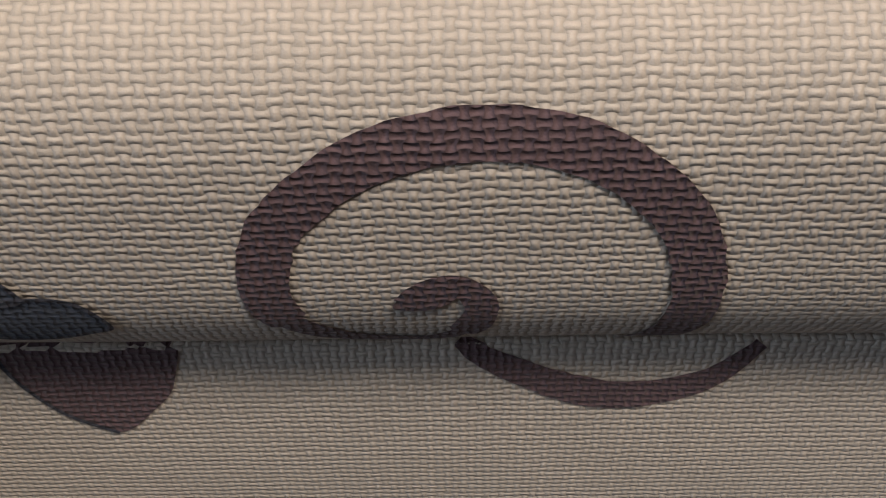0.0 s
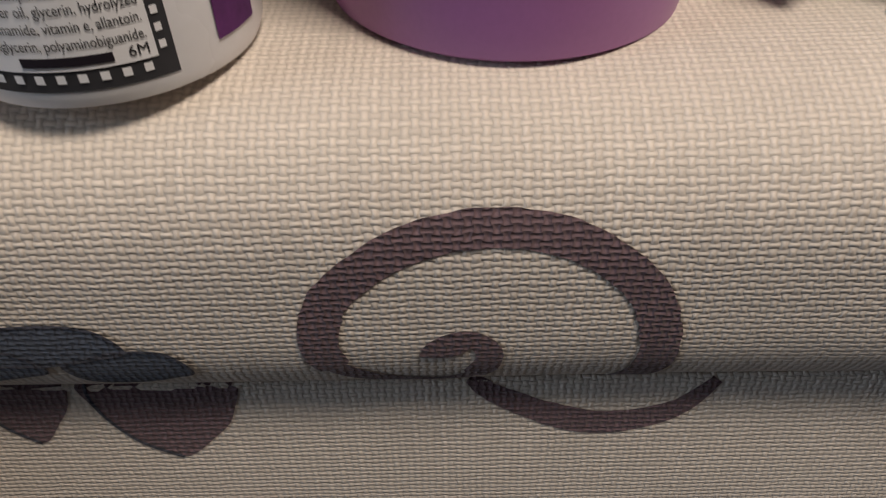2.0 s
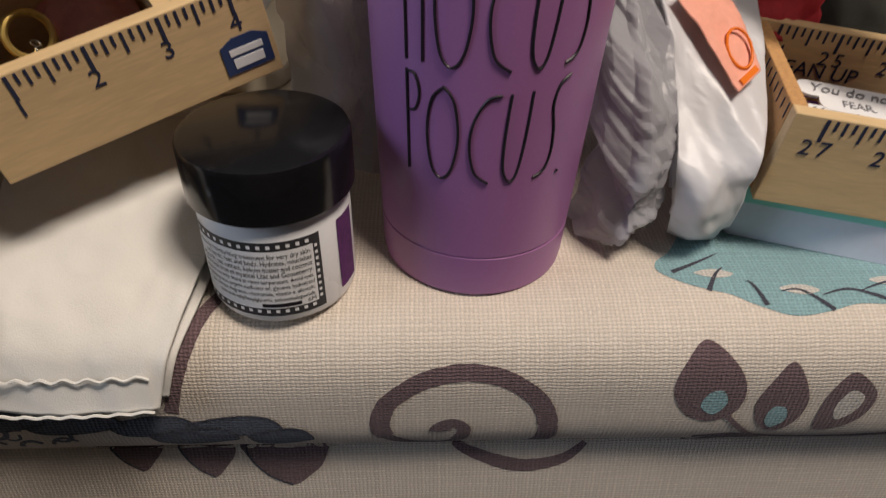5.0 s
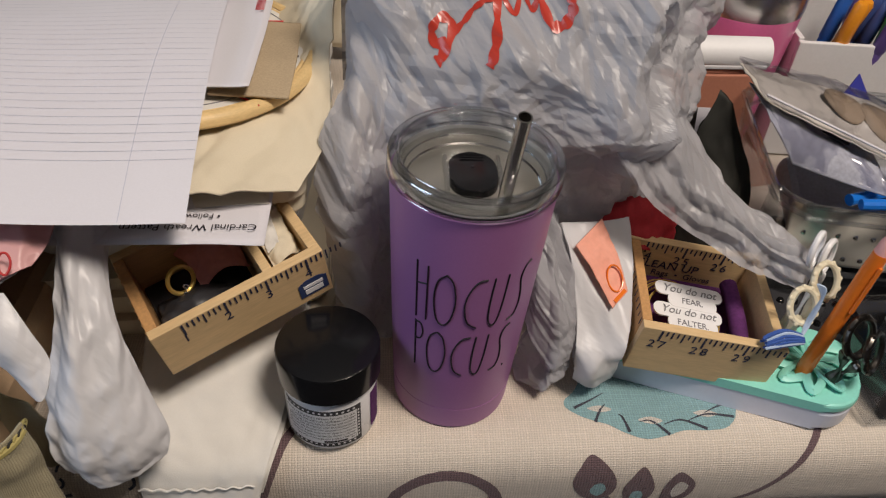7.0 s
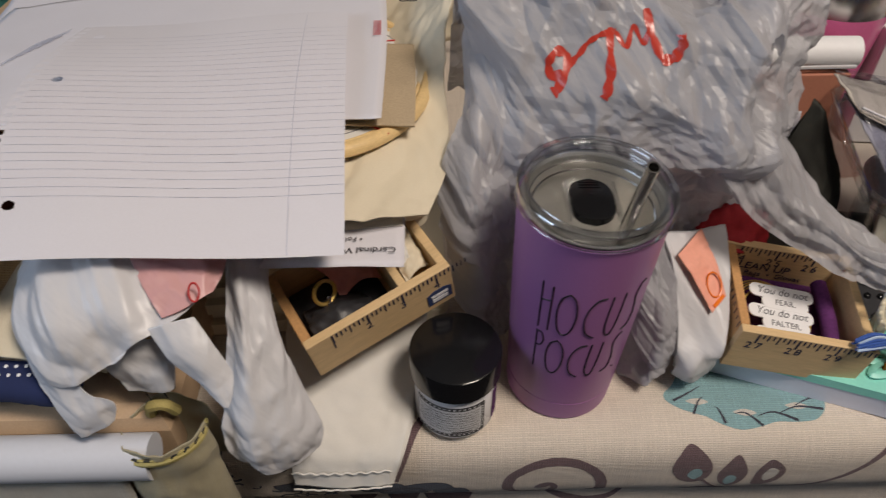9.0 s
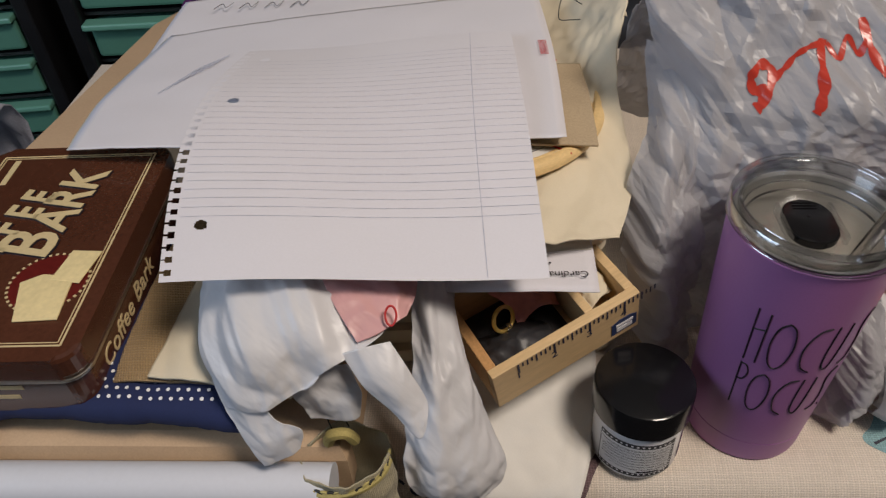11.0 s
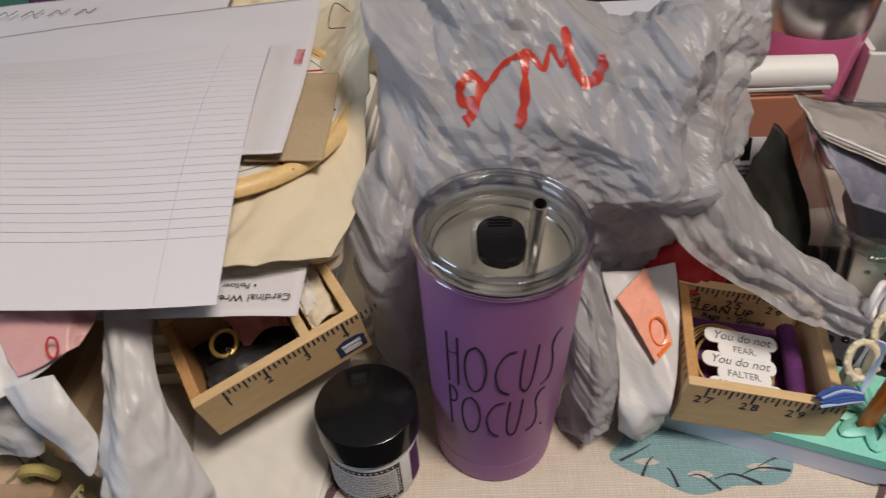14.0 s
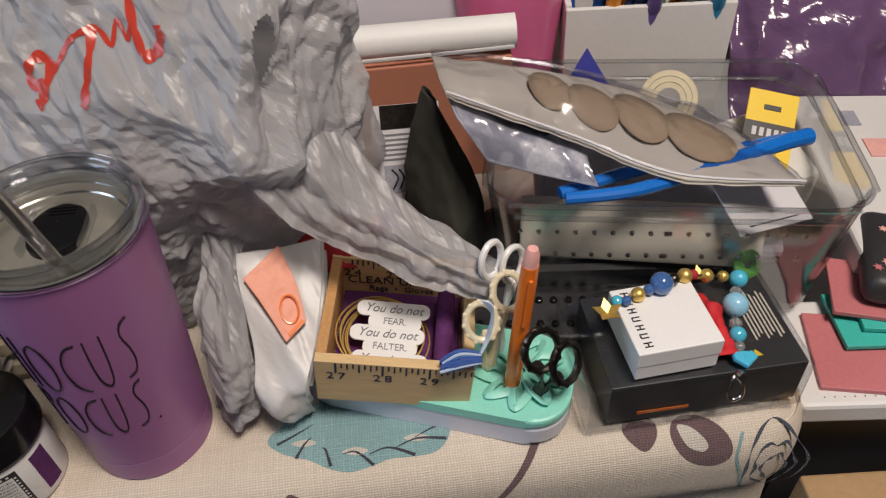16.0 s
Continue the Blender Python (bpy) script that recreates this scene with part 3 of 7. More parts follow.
def print_fill(name, outline, material, lift, steps=6):
    """A printed patch on the cloth: its outline in x and arc length, filled."""
    ring = smooth_line([(x, s, 0) for x, s in outline], steps, True)
    bm = bmesh.new()
    vs = [bm.verts.new(p) for p in ring]
    f = bm.faces.new(vs)
    bmesh.ops.triangulate(bm, faces=[f])
    for _ in range(3):
        bmesh.ops.subdivide_edges(bm, edges=[e for e in bm.edges if e.calc_length() > 0.004], cuts=1)
        bmesh.ops.triangulate(bm, faces=bm.faces[:])
    bm.verts.index_update()
    co = [(v.co.x, v.co.y) for v in bm.verts]
    fs = [tuple(v.index for v in f.verts) for f in bm.faces]
    bm.free()
    ob = shape(name, [cloth_point(x, s, lift) for x, s in co], fs, material, bench, uvs=co)
    ob.matrix_parent_inverse = BENCH_INV
    return ob


def print_line(name, points, width, material, lift, steps=10, closed=False):
    """A printed stroke; width may be a function of 0..1."""
    line = smooth_line([(x, s, 0) for x, s in points], steps, closed)
    n = len(line)
    co, fs = [], []
    for i, p in enumerate(line):
        d = line[(i + 1) % n if closed else min(i + 1, n - 1)] - line[i - 1 if closed else max(i - 1, 0)]
        side = Vector((-d.y, d.x, 0)).normalized()
        wd = width(i / (n - 1)) if callable(width) else width
        wd *= 1 + 0.1 * noise.noise(Vector((i * 0.6, p.x * 50, 0)))
        for k in (-1, -0.5, 0, 0.5, 1):
            co.append((p.x + side.x * wd * k / 2, p.y + side.y * wd * k / 2))
    for i in range(n if closed else n - 1):
        for k in range(4):
            a, b = i * 5 + k, ((i + 1) % n) * 5 + k
            fs.append((a, b, b + 1, a + 1))
    ob = shape(name, [cloth_point(x, s, lift) for x, s in co], fs, material, bench, uvs=co)
    ob.matrix_parent_inverse = BENCH_INV
    return ob


L1, L2, L3 = 0.00025, 0.0004, 0.00055
# the scroll at the front edge
print_line("printed_scroll", [(-0.0168, 0.0752), (-0.0125, 0.0715), (-0.0075, 0.0716), (-0.0047, 0.0765), (-0.0075, 0.084), (-0.0145, 0.0885), (-0.0250, 0.0865), (-0.0335, 0.0805), (-0.0366, 0.0735), (-0.0356, 0.0650), (-0.0318, 0.0575), (-0.0204, 0.0487), (-0.0054, 0.0453), (0.0095, 0.0482), (0.0215, 0.0578), (0.0266, 0.0700), (0.0268, 0.0820), (0.0225, 0.0920)],
           lambda t: 0.0034 + 0.0042 * min(t * 2.6, 1) - (0.0028 if 0.24 < t < 0.42 else 0), PRINT_PLUM, L1)
print_fill("printed_scroll_tip", [(-0.0182, 0.0758), (-0.014, 0.0705), (-0.009, 0.07), (-0.0085, 0.0735), (-0.0125, 0.0765)], PRINT_PLUM, L2)
print_line("printed_scroll", [(-0.008, 0.1045), (-0.002, 0.1095), (0.0117, 0.1165), (0.0236, 0.1188), (0.0376, 0.115), (0.046, 0.106)], lambda t: 0.0028 + 0.0045 * math.sin(math.pi * t), PRINT_PLUM, L1)
# hearts and the dark flower below the jar
for cx, s0, wd in ((-0.0762, 0.128, 0.03), (-0.108, 0.1225, 0.022), (-0.1365, 0.1185, 0.022)):
    print_fill("printed_petal", [(cx + 0.001, s0), (cx - wd * 0.3, s0 - 0.006), (cx - wd * 0.52, s0 - 0.016), (cx - wd * 0.55, s0 - 0.028), (cx + wd * 0.5, s0 - 0.028), (cx + wd * 0.5, s0 - 0.014), (cx + wd * 0.3, s0 - 0.006)], PRINT_PLUM, L1)
    print_line("printed_outline", [(cx - wd * 0.55, s0 - 0.026), (cx - wd * 0.5, s0 - 0.016), (cx - wd * 0.28, s0 - 0.006), (cx + 0.001, s0)], 0.0009, PRINT_INK, L2)
for cx, s0, wd in ((-0.121, 0.0705, 0.03), (-0.091, 0.071, 0.032), (-0.0745, 0.0785, 0.022), (-0.107, 0.0775, 0.03), (-0.15, 0.068, 0.034), (-0.176, 0.0655, 0.03)):
    ring = [(cx + wd * 0.55 * math.cos(a), s0 + 0.0058 * math.sin(a) + 0.0012 * math.cos(3 * a)) for a in [k * math.pi / 4 for k in range(8)]]
    print_fill("printed_petal", ring, PRINT_NAVY, L2)
    print_line("printed_outline", ring, 0.0009, PRINT_INK, L3, closed=True)
print_line("printed_stem", [(-0.092, 0.012), (-0.0983, 0.0216), (-0.1037, 0.0347), (-0.1087, 0.049), (-0.1125, 0.0629)], 0.0052, PRINT_PLUM, L1)
# leaves on the curved stem
print_fill("printed_leaf", [(0.0818, 0.0336), (0.0742, 0.0425), (0.0715, 0.0535), (0.077, 0.066), (0.087, 0.0715), (0.096, 0.067), (0.0985, 0.056), (0.094, 0.044)], PRINT_PLUM, L1)
print_fill("printed_leaf_spot", [(0.083, 0.0625), (0.085, 0.0555), (0.09, 0.0545), (0.0925, 0.061), (0.0885, 0.0672)], PRINT_TEAL, L2)
print_fill("printed_leaf", [(0.114, 0.042), (0.1065, 0.051), (0.1035, 0.062), (0.107, 0.0735), (0.115, 0.0785), (0.1215, 0.071), (0.1225, 0.058)], PRINT_PLUM, L1)
print_fill("printed_leaf_spot", [(0.109, 0.0705), (0.1105, 0.0635), (0.1155, 0.064), (0.117, 0.071), (0.1125, 0.0755)], PRINT_TEAL, L2)
print_fill("printed_leaf", [(0.137, 0.0465), (0.1305, 0.054), (0.1285, 0.0655), (0.13, 0.0775), (0.139, 0.0765), (0.1465, 0.069), (0.1475, 0.0565)], PRINT_PLUM, L1)
print_fill("printed_leaf_gap", [(0.1375, 0.055), (0.134, 0.0635), (0.1365, 0.071), (0.142, 0.0665), (0.1435, 0.0585)], PRINT_PALE, L2)
print_line("printed_stem", [(0.085, 0.084), (0.1, 0.0815), (0.12, 0.0845), (0.145, 0.085), (0.17, 0.0805), (0.19, 0.067), (0.2054, 0.0471), (0.2185, 0.0291), (0.228, 0.012)], lambda t: 0.0026 + 0.002 * t, PRINT_PLUM, L1)
print_line("printed_stem", [(0.094, 0.068), (0.101, 0.076), (0.108, 0.083)], 0.0024, PRINT_PLUM, L2)
print_line("printed_stem", [(0.083, 0.092), (0.095, 0.084), (0.112, 0.084)], lambda t: 0.0055 - 0.003 * t, PRINT_PLUM, L2)
# pale teal flower behind the tray
CX, CS = 0.128, -0.002
ring = [(CX + 0.056 * math.cos(a) * (1 + 0.07 * math.cos(6 * a + 1)), CS + 0.026 * math.sin(a) * (1 + 0.09 * math.cos(7 * a))) for a in [k * math.pi / 14 for k in range(28)]]
print_fill("printed_flower", ring, PRINT_TEAL, L1)
for k in range(7):
    a = radians(10 + 26 * k)
    p0 = (CX + 0.055 * math.cos(a), CS + 0.0255 * math.sin(a))
    p1 = (CX + 0.042 * math.cos(a + 0.22), CS + 0.017 * math.sin(a + 0.22))
    p2 = (CX + 0.034 * math.cos(a + 0.5), CS + 0.019 * math.sin(a + 0.5))
    print_line("printed_vein", [p0, p1, p2], lambda t: 0.0016 * (1 - t) + 0.0004, PRINT_INK, L2)
    if k in (1, 3, 5):
        print_fill("printed_pale_spot", [(p1[0] - 0.008, p1[1] - 0.001), (p1[0], p1[1] - 0.003), (p1[0] + 0.007, p1[1]), (p1[0], p1[1] + 0.002)], PRINT_PALE, L2)
# heart leaves and flower near the bench's end
print_fill("printed_leaf", [(0.284, 0.0345), (0.274, 0.024), (0.276, 0.015), (0.286, 0.0135), (0.293, 0.019), (0.292, 0.028)], PRINT_PLUM, L1)
ring = [(0.318 + 0.0175 * math.cos(a), 0.033 + 0.0155 * math.sin(a) + 0.006 * math.cos(a)) for a in [k * math.pi / 6 for k in range(12)]]
print_fill("printed_leaf", ring, PRINT_PLUM, L1)
print_fill("printed_leaf_gap", [(0.305, 0.0225), (0.313, 0.024), (0.321, 0.034), (0.318, 0.0385), (0.309, 0.034)], PRINT_PALE, L2)
for r0, wob in ((0.03, 3), (0.02, 5), (0.011, 4)):
    ring = [(0.362 + r0 * 0.62 * math.cos(a) * (1 + 0.12 * math.cos(wob * a)), 0.058 + r0 * math.sin(a) * (1 + 0.12 * math.sin(wob * a))) for a in [k * math.pi / 8 for k in range(16)]]
    print_line("printed_outline", ring, lambda t: 0.0013 + 0.0009 * math.sin(40 * t), PRINT_NAVY, L1, closed=True)
print_line("printed_outline", [(0.342, 0.03), (0.338, 0.045), (0.343, 0.062), (0.348, 0.085)], 0.002, PRINT_TEAL, L1)
# dark flower at the other end, full of short curved strokes
random.seed(5)
for k in range(46):
    x, s = random.uniform(-0.25, -0.155), random.uniform(0.012, 0.085)
    r, a0 = random.uniform(0.003, 0.0065), random.uniform(0, 6.28)
    print_line("printed_stroke", [(x + r * math.cos(a0 + j * 0.9), s + r * math.sin(a0 + j * 0.9)) for j in range(4)], random.uniform(0.0012, 0.0024), PRINT_NAVY, L1, steps=4)

# ---- purple tumbler ----
LEAN = 1.5
tumbler = thing("tumbler", "matt purple steel tumbler with black lettering, clear lid and steel straw", "tumbler", pose(0, 0, 0, 0, LEAN, 0))
R0, R1, H = 0.0352, 0.0418, 0.160


def tr(z):
    """The tumbler's outer radius at a height."""
    return R0 + (R1 - R0) * min(max((z - 0.012) / (H - 0.012), 0), 1) ** 0.9 + (-0.0005 * (1 - z / 0.012) ** 2 if z < 0.012 else 0)


prof = [(0, 0.0), (R0 - 0.0016, 0.0), (R0 - 0.0007, 0.0007), (tr(0.004), 0.004), (tr(0.008), 0.008), (tr(0.0175), 0.0175), (tr(0.018) - 0.0005, 0.018), (tr(0.0185), 0.0185)]
prof += [(tr(0.02 + k * 0.01), 0.02 + k * 0.01) for k in range(14)] + [(R1, H - 0.001), (R1 - 0.0012, H), (R1 - 0.003, H - 0.001), (R1 - 0.0035, H - 0.02)]
part("body", lathe(prof, 96), PURPLE, tumbler, "satin purple coated steel body", smooth=True)
# floor raised to 0.1 so the inside looks brighter; its true depth is unseen
part("inner_wall", lathe([(0, 0.1), (R0 - 0.004, 0.1), (R0 - 0.001, 0.104), (R1 - 0.005, H - 0.02), (R1 - 0.0038, H + 0.0005), (R1 - 0.0015, H + 0.0012)], 64), INNER_STEEL, tumbler, "bare steel inside with the floor raised to brighten it", smooth=True)
lid = part("lid", lathe([(0.0, H - 0.009), (0.026, H - 0.009), (0.033, H - 0.008), (0.0355, H - 0.001), (0.0365, H + 0.0085), (0.0385, H + 0.0105), (R1 - 0.001, H + 0.0105), (R1 + 0.0008, H + 0.009), (R1 + 0.0008, H + 0.0022), (R1 - 0.0005, H + 0.0016)], 96), CLEAR_LID, tumbler, "clear plastic press-on lid", smooth=True, angle=60)
part("lid_ring", lathe([(R1 - 0.0042, H + 0.004), (R1 - 0.0035, H + 0.0048), (R1 - 0.0042, H + 0.0056), (R1 - 0.005, H + 0.0048), (R1 - 0.0042, H + 0.004)], 80), CLEAR_LID, lid, smooth=True)
part("lid_ring", lathe([(0.0338, H - 0.0072), (0.0345, H - 0.0064), (0.0338, H - 0.0056), (0.0331, H - 0.0064), (0.0338, H - 0.0072)], 80), STEEL, lid, smooth=True)
band = [(R1 - 0.0002, H + 0.0006), (R1 + 0.0013, H + 0.0012), (R1 + 0.0014, H + 0.0092), (R1 + 0.0004, H + 0.0108), (0.0392, H + 0.0112), (0.0374, H + 0.0102), (0.0366, H + 0.004), (0.0350, H - 0.002)]
part("lid_rim", lathe(band, 96), CLEAR_RIM, lid, "thick clear rim", smooth=True)
for r, z in ((R1 + 0.0012, H + 0.0014), (0.0384, H + 0.0112), (R1 + 0.0006, H + 0.0106), (0.0352, H - 0.0012)):
    part("lid_edge", lathe([(r + 0.0005 * math.cos(k * math.pi / 3), z + 0.0005 * math.sin(k * math.pi / 3)) for k in range(7)], 80), CLEAR_RIM, lid, smooth=True)
part("lid_tab", block(0.021, 0.0055, 0.0065, (0.002, R1 - 0.0005, H + 0.0095), 0.0015), CLEAR_LID, lid)
for x in (-0.0135, 0.0135):
    part("slide_rail", block(0.0022, 0.028, 0.006, (x, 0.004, H - 0.0052), 0.0008), CLEAR_LID, lid)
slide = part("slide", slab([(x, y) for x, y in rounded(0.024, 0.034, 0.0105, 8, 0.0, 0.0045)], 0.005, 0.001), BLACK_PLASTIC, tumbler, "black sliding closure", m=pose(0, 0, H - 0.0085))
for k in range(3):
    part("grip_ridge", block(0.012, 0.0007, 0.0006, (0, 0.014 + k * 0.0022, 0.0053)), BLACK_PLASTIC, slide)
part("vent_hole", lathe([(0, 0.0052), (0.0006, 0.0052), (0.0006, 0.0055), (0, 0.0055)], 10, (0, 0.008)), LETTER_BLACK, slide)
straw_base, straw_top = Vector((0.011, -0.020, H - 0.02)), pose(0, 0, 0, 0, LEAN, 0).inverted() @ Vector((0.0163, -0.0423, 0.2145))
prof = [(0.0026, 0), (0.0032, 0), (0.0032, 1), (0.0026, 1), (0.0026, 0)]
ln = (straw_top - straw_base).length
straw = thing("drinking_straw", "polished steel drinking straw standing in the tumbler lid", "straw", pose(0, 0, 0, 0, LEAN, 0) @ Matrix.Translation(straw_base) @ (straw_top - straw_base).to_track_quat("Z", "Y").to_matrix().to_4x4())
part("tube", lathe([(r, z * ln) for r, z in prof], 24), STEEL, straw, smooth=True)

# lettering: tall hand-drawn capitals wrapped on the front
STROKES = {
    "H": [[(0, 1.08), (0, -0.02)], [(0.3, 1.06), (0.29, 0.0)], [(0.0, 0.66), (0.3, 0.72)]],
    "O": [[(0.3, 1.0), (0.1, 0.85), (0.02, 0.5), (0.1, 0.12), (0.28, 0.0), (0.46, 0.14), (0.55, 0.5), (0.47, 0.86), (0.3, 1.0)]],
    "C": [[(0.52, 0.97), (0.3, 0.92), (0.12, 0.7), (0.06, 0.42), (0.16, 0.12), (0.4, 0.0)]],
    "U": [[(0.04, 0.98), (0.0, 0.5), (0.02, 0.16), (0.14, 0.02), (0.26, 0.12), (0.34, 0.5), (0.38, 1.0)]],
    "S": [[(0.5, 1.1), (0.32, 1.02), (0.25, 0.82), (0.33, 0.55), (0.35, 0.3), (0.26, 0.1), (0.06, 0.03)]],
    "P": [[(0, 1.08), (0.0, 0.0)], [(0.0, 1.06), (0.16, 1.05), (0.24, 0.88), (0.16, 0.7), (0.0, 0.66)]],
    ".": [[(0, 0.0), (0.03, 0.03)]],
}


def on_cup(a, z, lift=0.00025):
    r = tr(z) + lift
    return Vector((r * math.sin(a), -r * math.cos(a), z))


def cup_word(word, a0, z0, high, wide, gaps):
    for ch, gap in zip(word, gaps):
        for line in STROKES[ch]:
            pts = [on_cup(a0 + x * wide, z0 + y * high) for x, y in line]
            bm = tube(pts, 0.00046, 6, steps=7)
            part("letter", bm, LETTER_BLACK, tumbler, smooth=True)
        a0 += gap * wide


cup_word("HOCUS", -0.74, 0.0895, 0.0355, 0.53, (0.46, 0.72, 0.66, 0.52, 0.5))
cup_word("POCUS.", -0.74, 0.0505, 0.0325, 0.51, (0.36, 0.68, 0.62, 0.52, 0.56, 0.3))

# ---- jar ----
jar = thing("cream_jar", "white body-butter jar with glossy black lid and printed label", "jar", pose(-0.071, -0.0226, 0.0006))
RB, RL = 0.0262, 0.0284
part("body", lathe([(0, 0), (RB - 0.0022, 0.0), (RB - 0.0009, 0.0007), (RB, 0.003), (RB, 0.036), (RB - 0.0012, 0.0395), (RB - 0.0015, 0.043)], 80), WHITE_GLOSS, jar, "glossy white jar", smooth=True)
part("lid", lathe([(RB - 0.001, 0.0425), (RL - 0.0006, 0.0425), (RL, 0.0432), (RL, 0.0608), (RL - 0.0006, 0.0622), (RL - 0.002, 0.0629), (0, 0.0629)], 96), BLACK_PLASTIC, jar, "glossy black screw lid", smooth=True)


def on_jar(a, z, lift):
    a += 0.16
    return Vector(((RB + lift) * math.sin(a), -(RB + lift) * math.cos(a), z))


def jar_patch(name, a0, a1, z0, z1, material, lift, parent, n=24):
    vs = [on_jar(a0 + (a1 - a0) * k / n, z, lift) for k in range(n + 1) for z in (z0, z1)]
    return shape(name, vs, [(2 * k, 2 * k + 2, 2 * k + 3, 2 * k + 1) for k in range(n)], material, parent)


label = jar_patch("label", -1.25, 0.56, 0.004, 0.0355, CARD_BLACK, 0.0002, jar)
jar_patch("label_field", -1.22, 0.455, 0.0075, 0.032, CARD_WHITE, 0.0004, label)
jar_patch("label_panel", 0.86, 1.25, 0.006, 0.0355, PURPLE_CLOTH, 0.0003, jar)
LINES = ["intensely moisturizing treatment for very dry skin.", "on hands, feet and body. Hydrates, nourishes", "glycerin, oat extract, kokum butter and coconut", "and fresh fruit of mystical Lilac and Gooseberry.", "external use only. Store at room temperature. Avoid eyes.", "emulsifying wax, organic sunflower oil, glycerin, hydrolyzed", "oat extract, fragrance, niacinamide, vitamin e, allantoin.", "citric acid, ethylhexylglycerin, polyaminobiguanide."]
for k, text in enumerate(LINES):
    size = 0.0029 if k < 4 else 0.0024
    v, f = letters(text, size, width=0.72, thick=0.00001)
    half = max(p[0] for p in v)
    zz = 0.0298 - k * 0.0026
    shape("printed_line", [on_jar(0.42 + (p[0] - half) / RB, zz + p[1], 0.00055) for p in v], f, LETTER_BLACK, label, smooth=False)
jar_patch("printed_bar", -0.28, 0.22, 0.0083, 0.0098, LETTER_BLACK, 0.00055, label)
v, f = letters("6M", 0.0025, thick=0.00001)
shape("printed_line", [on_jar(0.36 + p[0] / RB, 0.0092 + p[1], 0.00055) for p in v], f, LETTER_BLACK, label, smooth=False)
for k in range(14):
    for zz in (0.0337, 0.0062):
        jar_patch("border_tooth", -1.2 + k * 0.12, -1.15 + k * 0.12, zz - 0.0007, zz + 0.0007, CARD_WHITE, 0.0004, label, 2)
for k in range(9):
    jar_patch("border_tooth", 0.475, 0.515, 0.0085 + k * 0.0027, 0.0098 + k * 0.0027, CARD_WHITE, 0.0004, label, 2)


# ---- ruler boxes ----
def ruler_box(name, label, m, w, d, h, t=0.006, divider=None):
    """Open box of wooden rules: origin at its front left top corner, x along the front, y to the back."""
    box = thing(name, label, "wooden box", m)
    part("front_panel", block(w, t, h, (w / 2, t / 2, -h / 2), 0.0005), WOOD, box)
    part("back_panel", block(w, t, h, (w / 2, d - t / 2, -h / 2), 0.0005), WOOD, box)
    for x in (t / 2, w - t / 2):
        part("side_panel", block(t, d - 2 * t - 0.0004, h - 0.0006, (x, d / 2, -h / 2), 0.0005), WOOD_END if x < w / 2 else WOOD, box)
    part("bottom", block(w - 2 * t - 0.0004, d - 2 * t - 0.0004, 0.003, (w / 2, d / 2, -h + 0.0035)), WOOD, box)
    if divider:
        part("divider", block(t * 0.9, d - 2 * t - 0.0004, h * 0.8, (divider, d / 2, -h * 0.42), 0.0004), WOOD, box)
    return box


def ticks(box, x0, pitch, count, z, m_face, first, size=0.0052):
    """Inch marks with eighths, and numbers, on a face: m_face maps (along, up, out)."""
    for k in range(count * 8):
        x = x0 + k * pitch / 8
        ln = 0.0088 if k % 8 == 0 else 0.0072 if k % 4 == 0 else 0.0052 if k % 2 == 0 else 0.0038
        bar("tick", 0.0009 if k % 8 else 0.0012, ln, RULER_INK, box, m_face(x, z - ln / 2))
    for k in range(count):
        for digit, dx in ([(str(first + k), 0)] if first + k < 10 else [(str(first + k)[0], -0.0031), (str(first + k)[1], 0.0031)]):
            writing("number", digit, size * 1.7, RULER_INK, box, m_face(x0 + k * pitch + (dx if first + k > 9 else -0.0005), z - 0.0118), thick=0.0001)


o, ex, ey = Vector((0.1064, -0.0155, 0.0637)), Vector((0.0848, -0.0117, -0.0106)), Vector((0.0225, 0.0774, 0.0034))
rbox = ruler_box("ruler_box", "open wooden box made of yardstick pieces, holding charms", basis(o, ex, ey), 0.086, 0.0805, 0.0375)
ticks(rbox, 0.0115, 0.0254, 3, -0.0008, lambda x, z: pose(x, -0.0002, z, 90), 27)
ticks(rbox, 0.012, 0.0254, 3, -0.0008, lambda x, z: pose(x, 0.0805 - 0.006 - 0.0002, z, 90), 24)
inner = lambda x, z: pose(x, 0.0805 - 0.0063, z, 90)
writing("stamped_words", "CLEAN UP", 0.0092, RULER_INK, rbox, inner(0.03, -0.0185), thick=0.0001)
writing("stamped_words", "Rags  •  Gloves", 0.0066, RULER_INK, rbox, inner(0.042, -0.0255), thick=0.0001)
for k in range(12):
    bar("side_tick", 0.0006, 0.004 if k % 2 else 0.006, RULER_INK, rbox, pose(-0.0002, 0.008 + k * 0.0055, -0.004, 90, 0, -90))
part("lining", block(0.0725, 0.067, 0.004, (0.043, 0.0403, -0.0305), 0.001), PURPLE_CLOTH, rbox, "plum velvet lining")
part("velvet_roll", tube([(0.069, 0.012, -0.021), (0.0695, 0.035, -0.0175), (0.07, 0.066, -0.018)], 0.0055, 12), PURPLE_CLOTH, rbox, smooth=True)
M_BOX = rbox.matrix_world.copy()
for k in range(6):
    a = k * 0.5
    coil = thing("gold_wire_coil", "loose coil of thin gold wire in the ruler box", "wire", M_BOX @ pose(0.033 + 0.003 * math.cos(a * 3), 0.036 + 0.003 * math.sin(a * 2), -0.0255 + 0.0014 * k, 4 * math.sin(a), 4 * math.cos(a), 0), group="gold wire coils")
    part("ring", tube([((0.0255 - 0.0008 * k) * math.cos(j * math.pi / 8), (0.0265 - 0.0008 * k) * math.sin(j * math.pi / 8), 0) for j in range(16)], 0.00055, 5, True, 4), GOLD, coil, smooth=True)
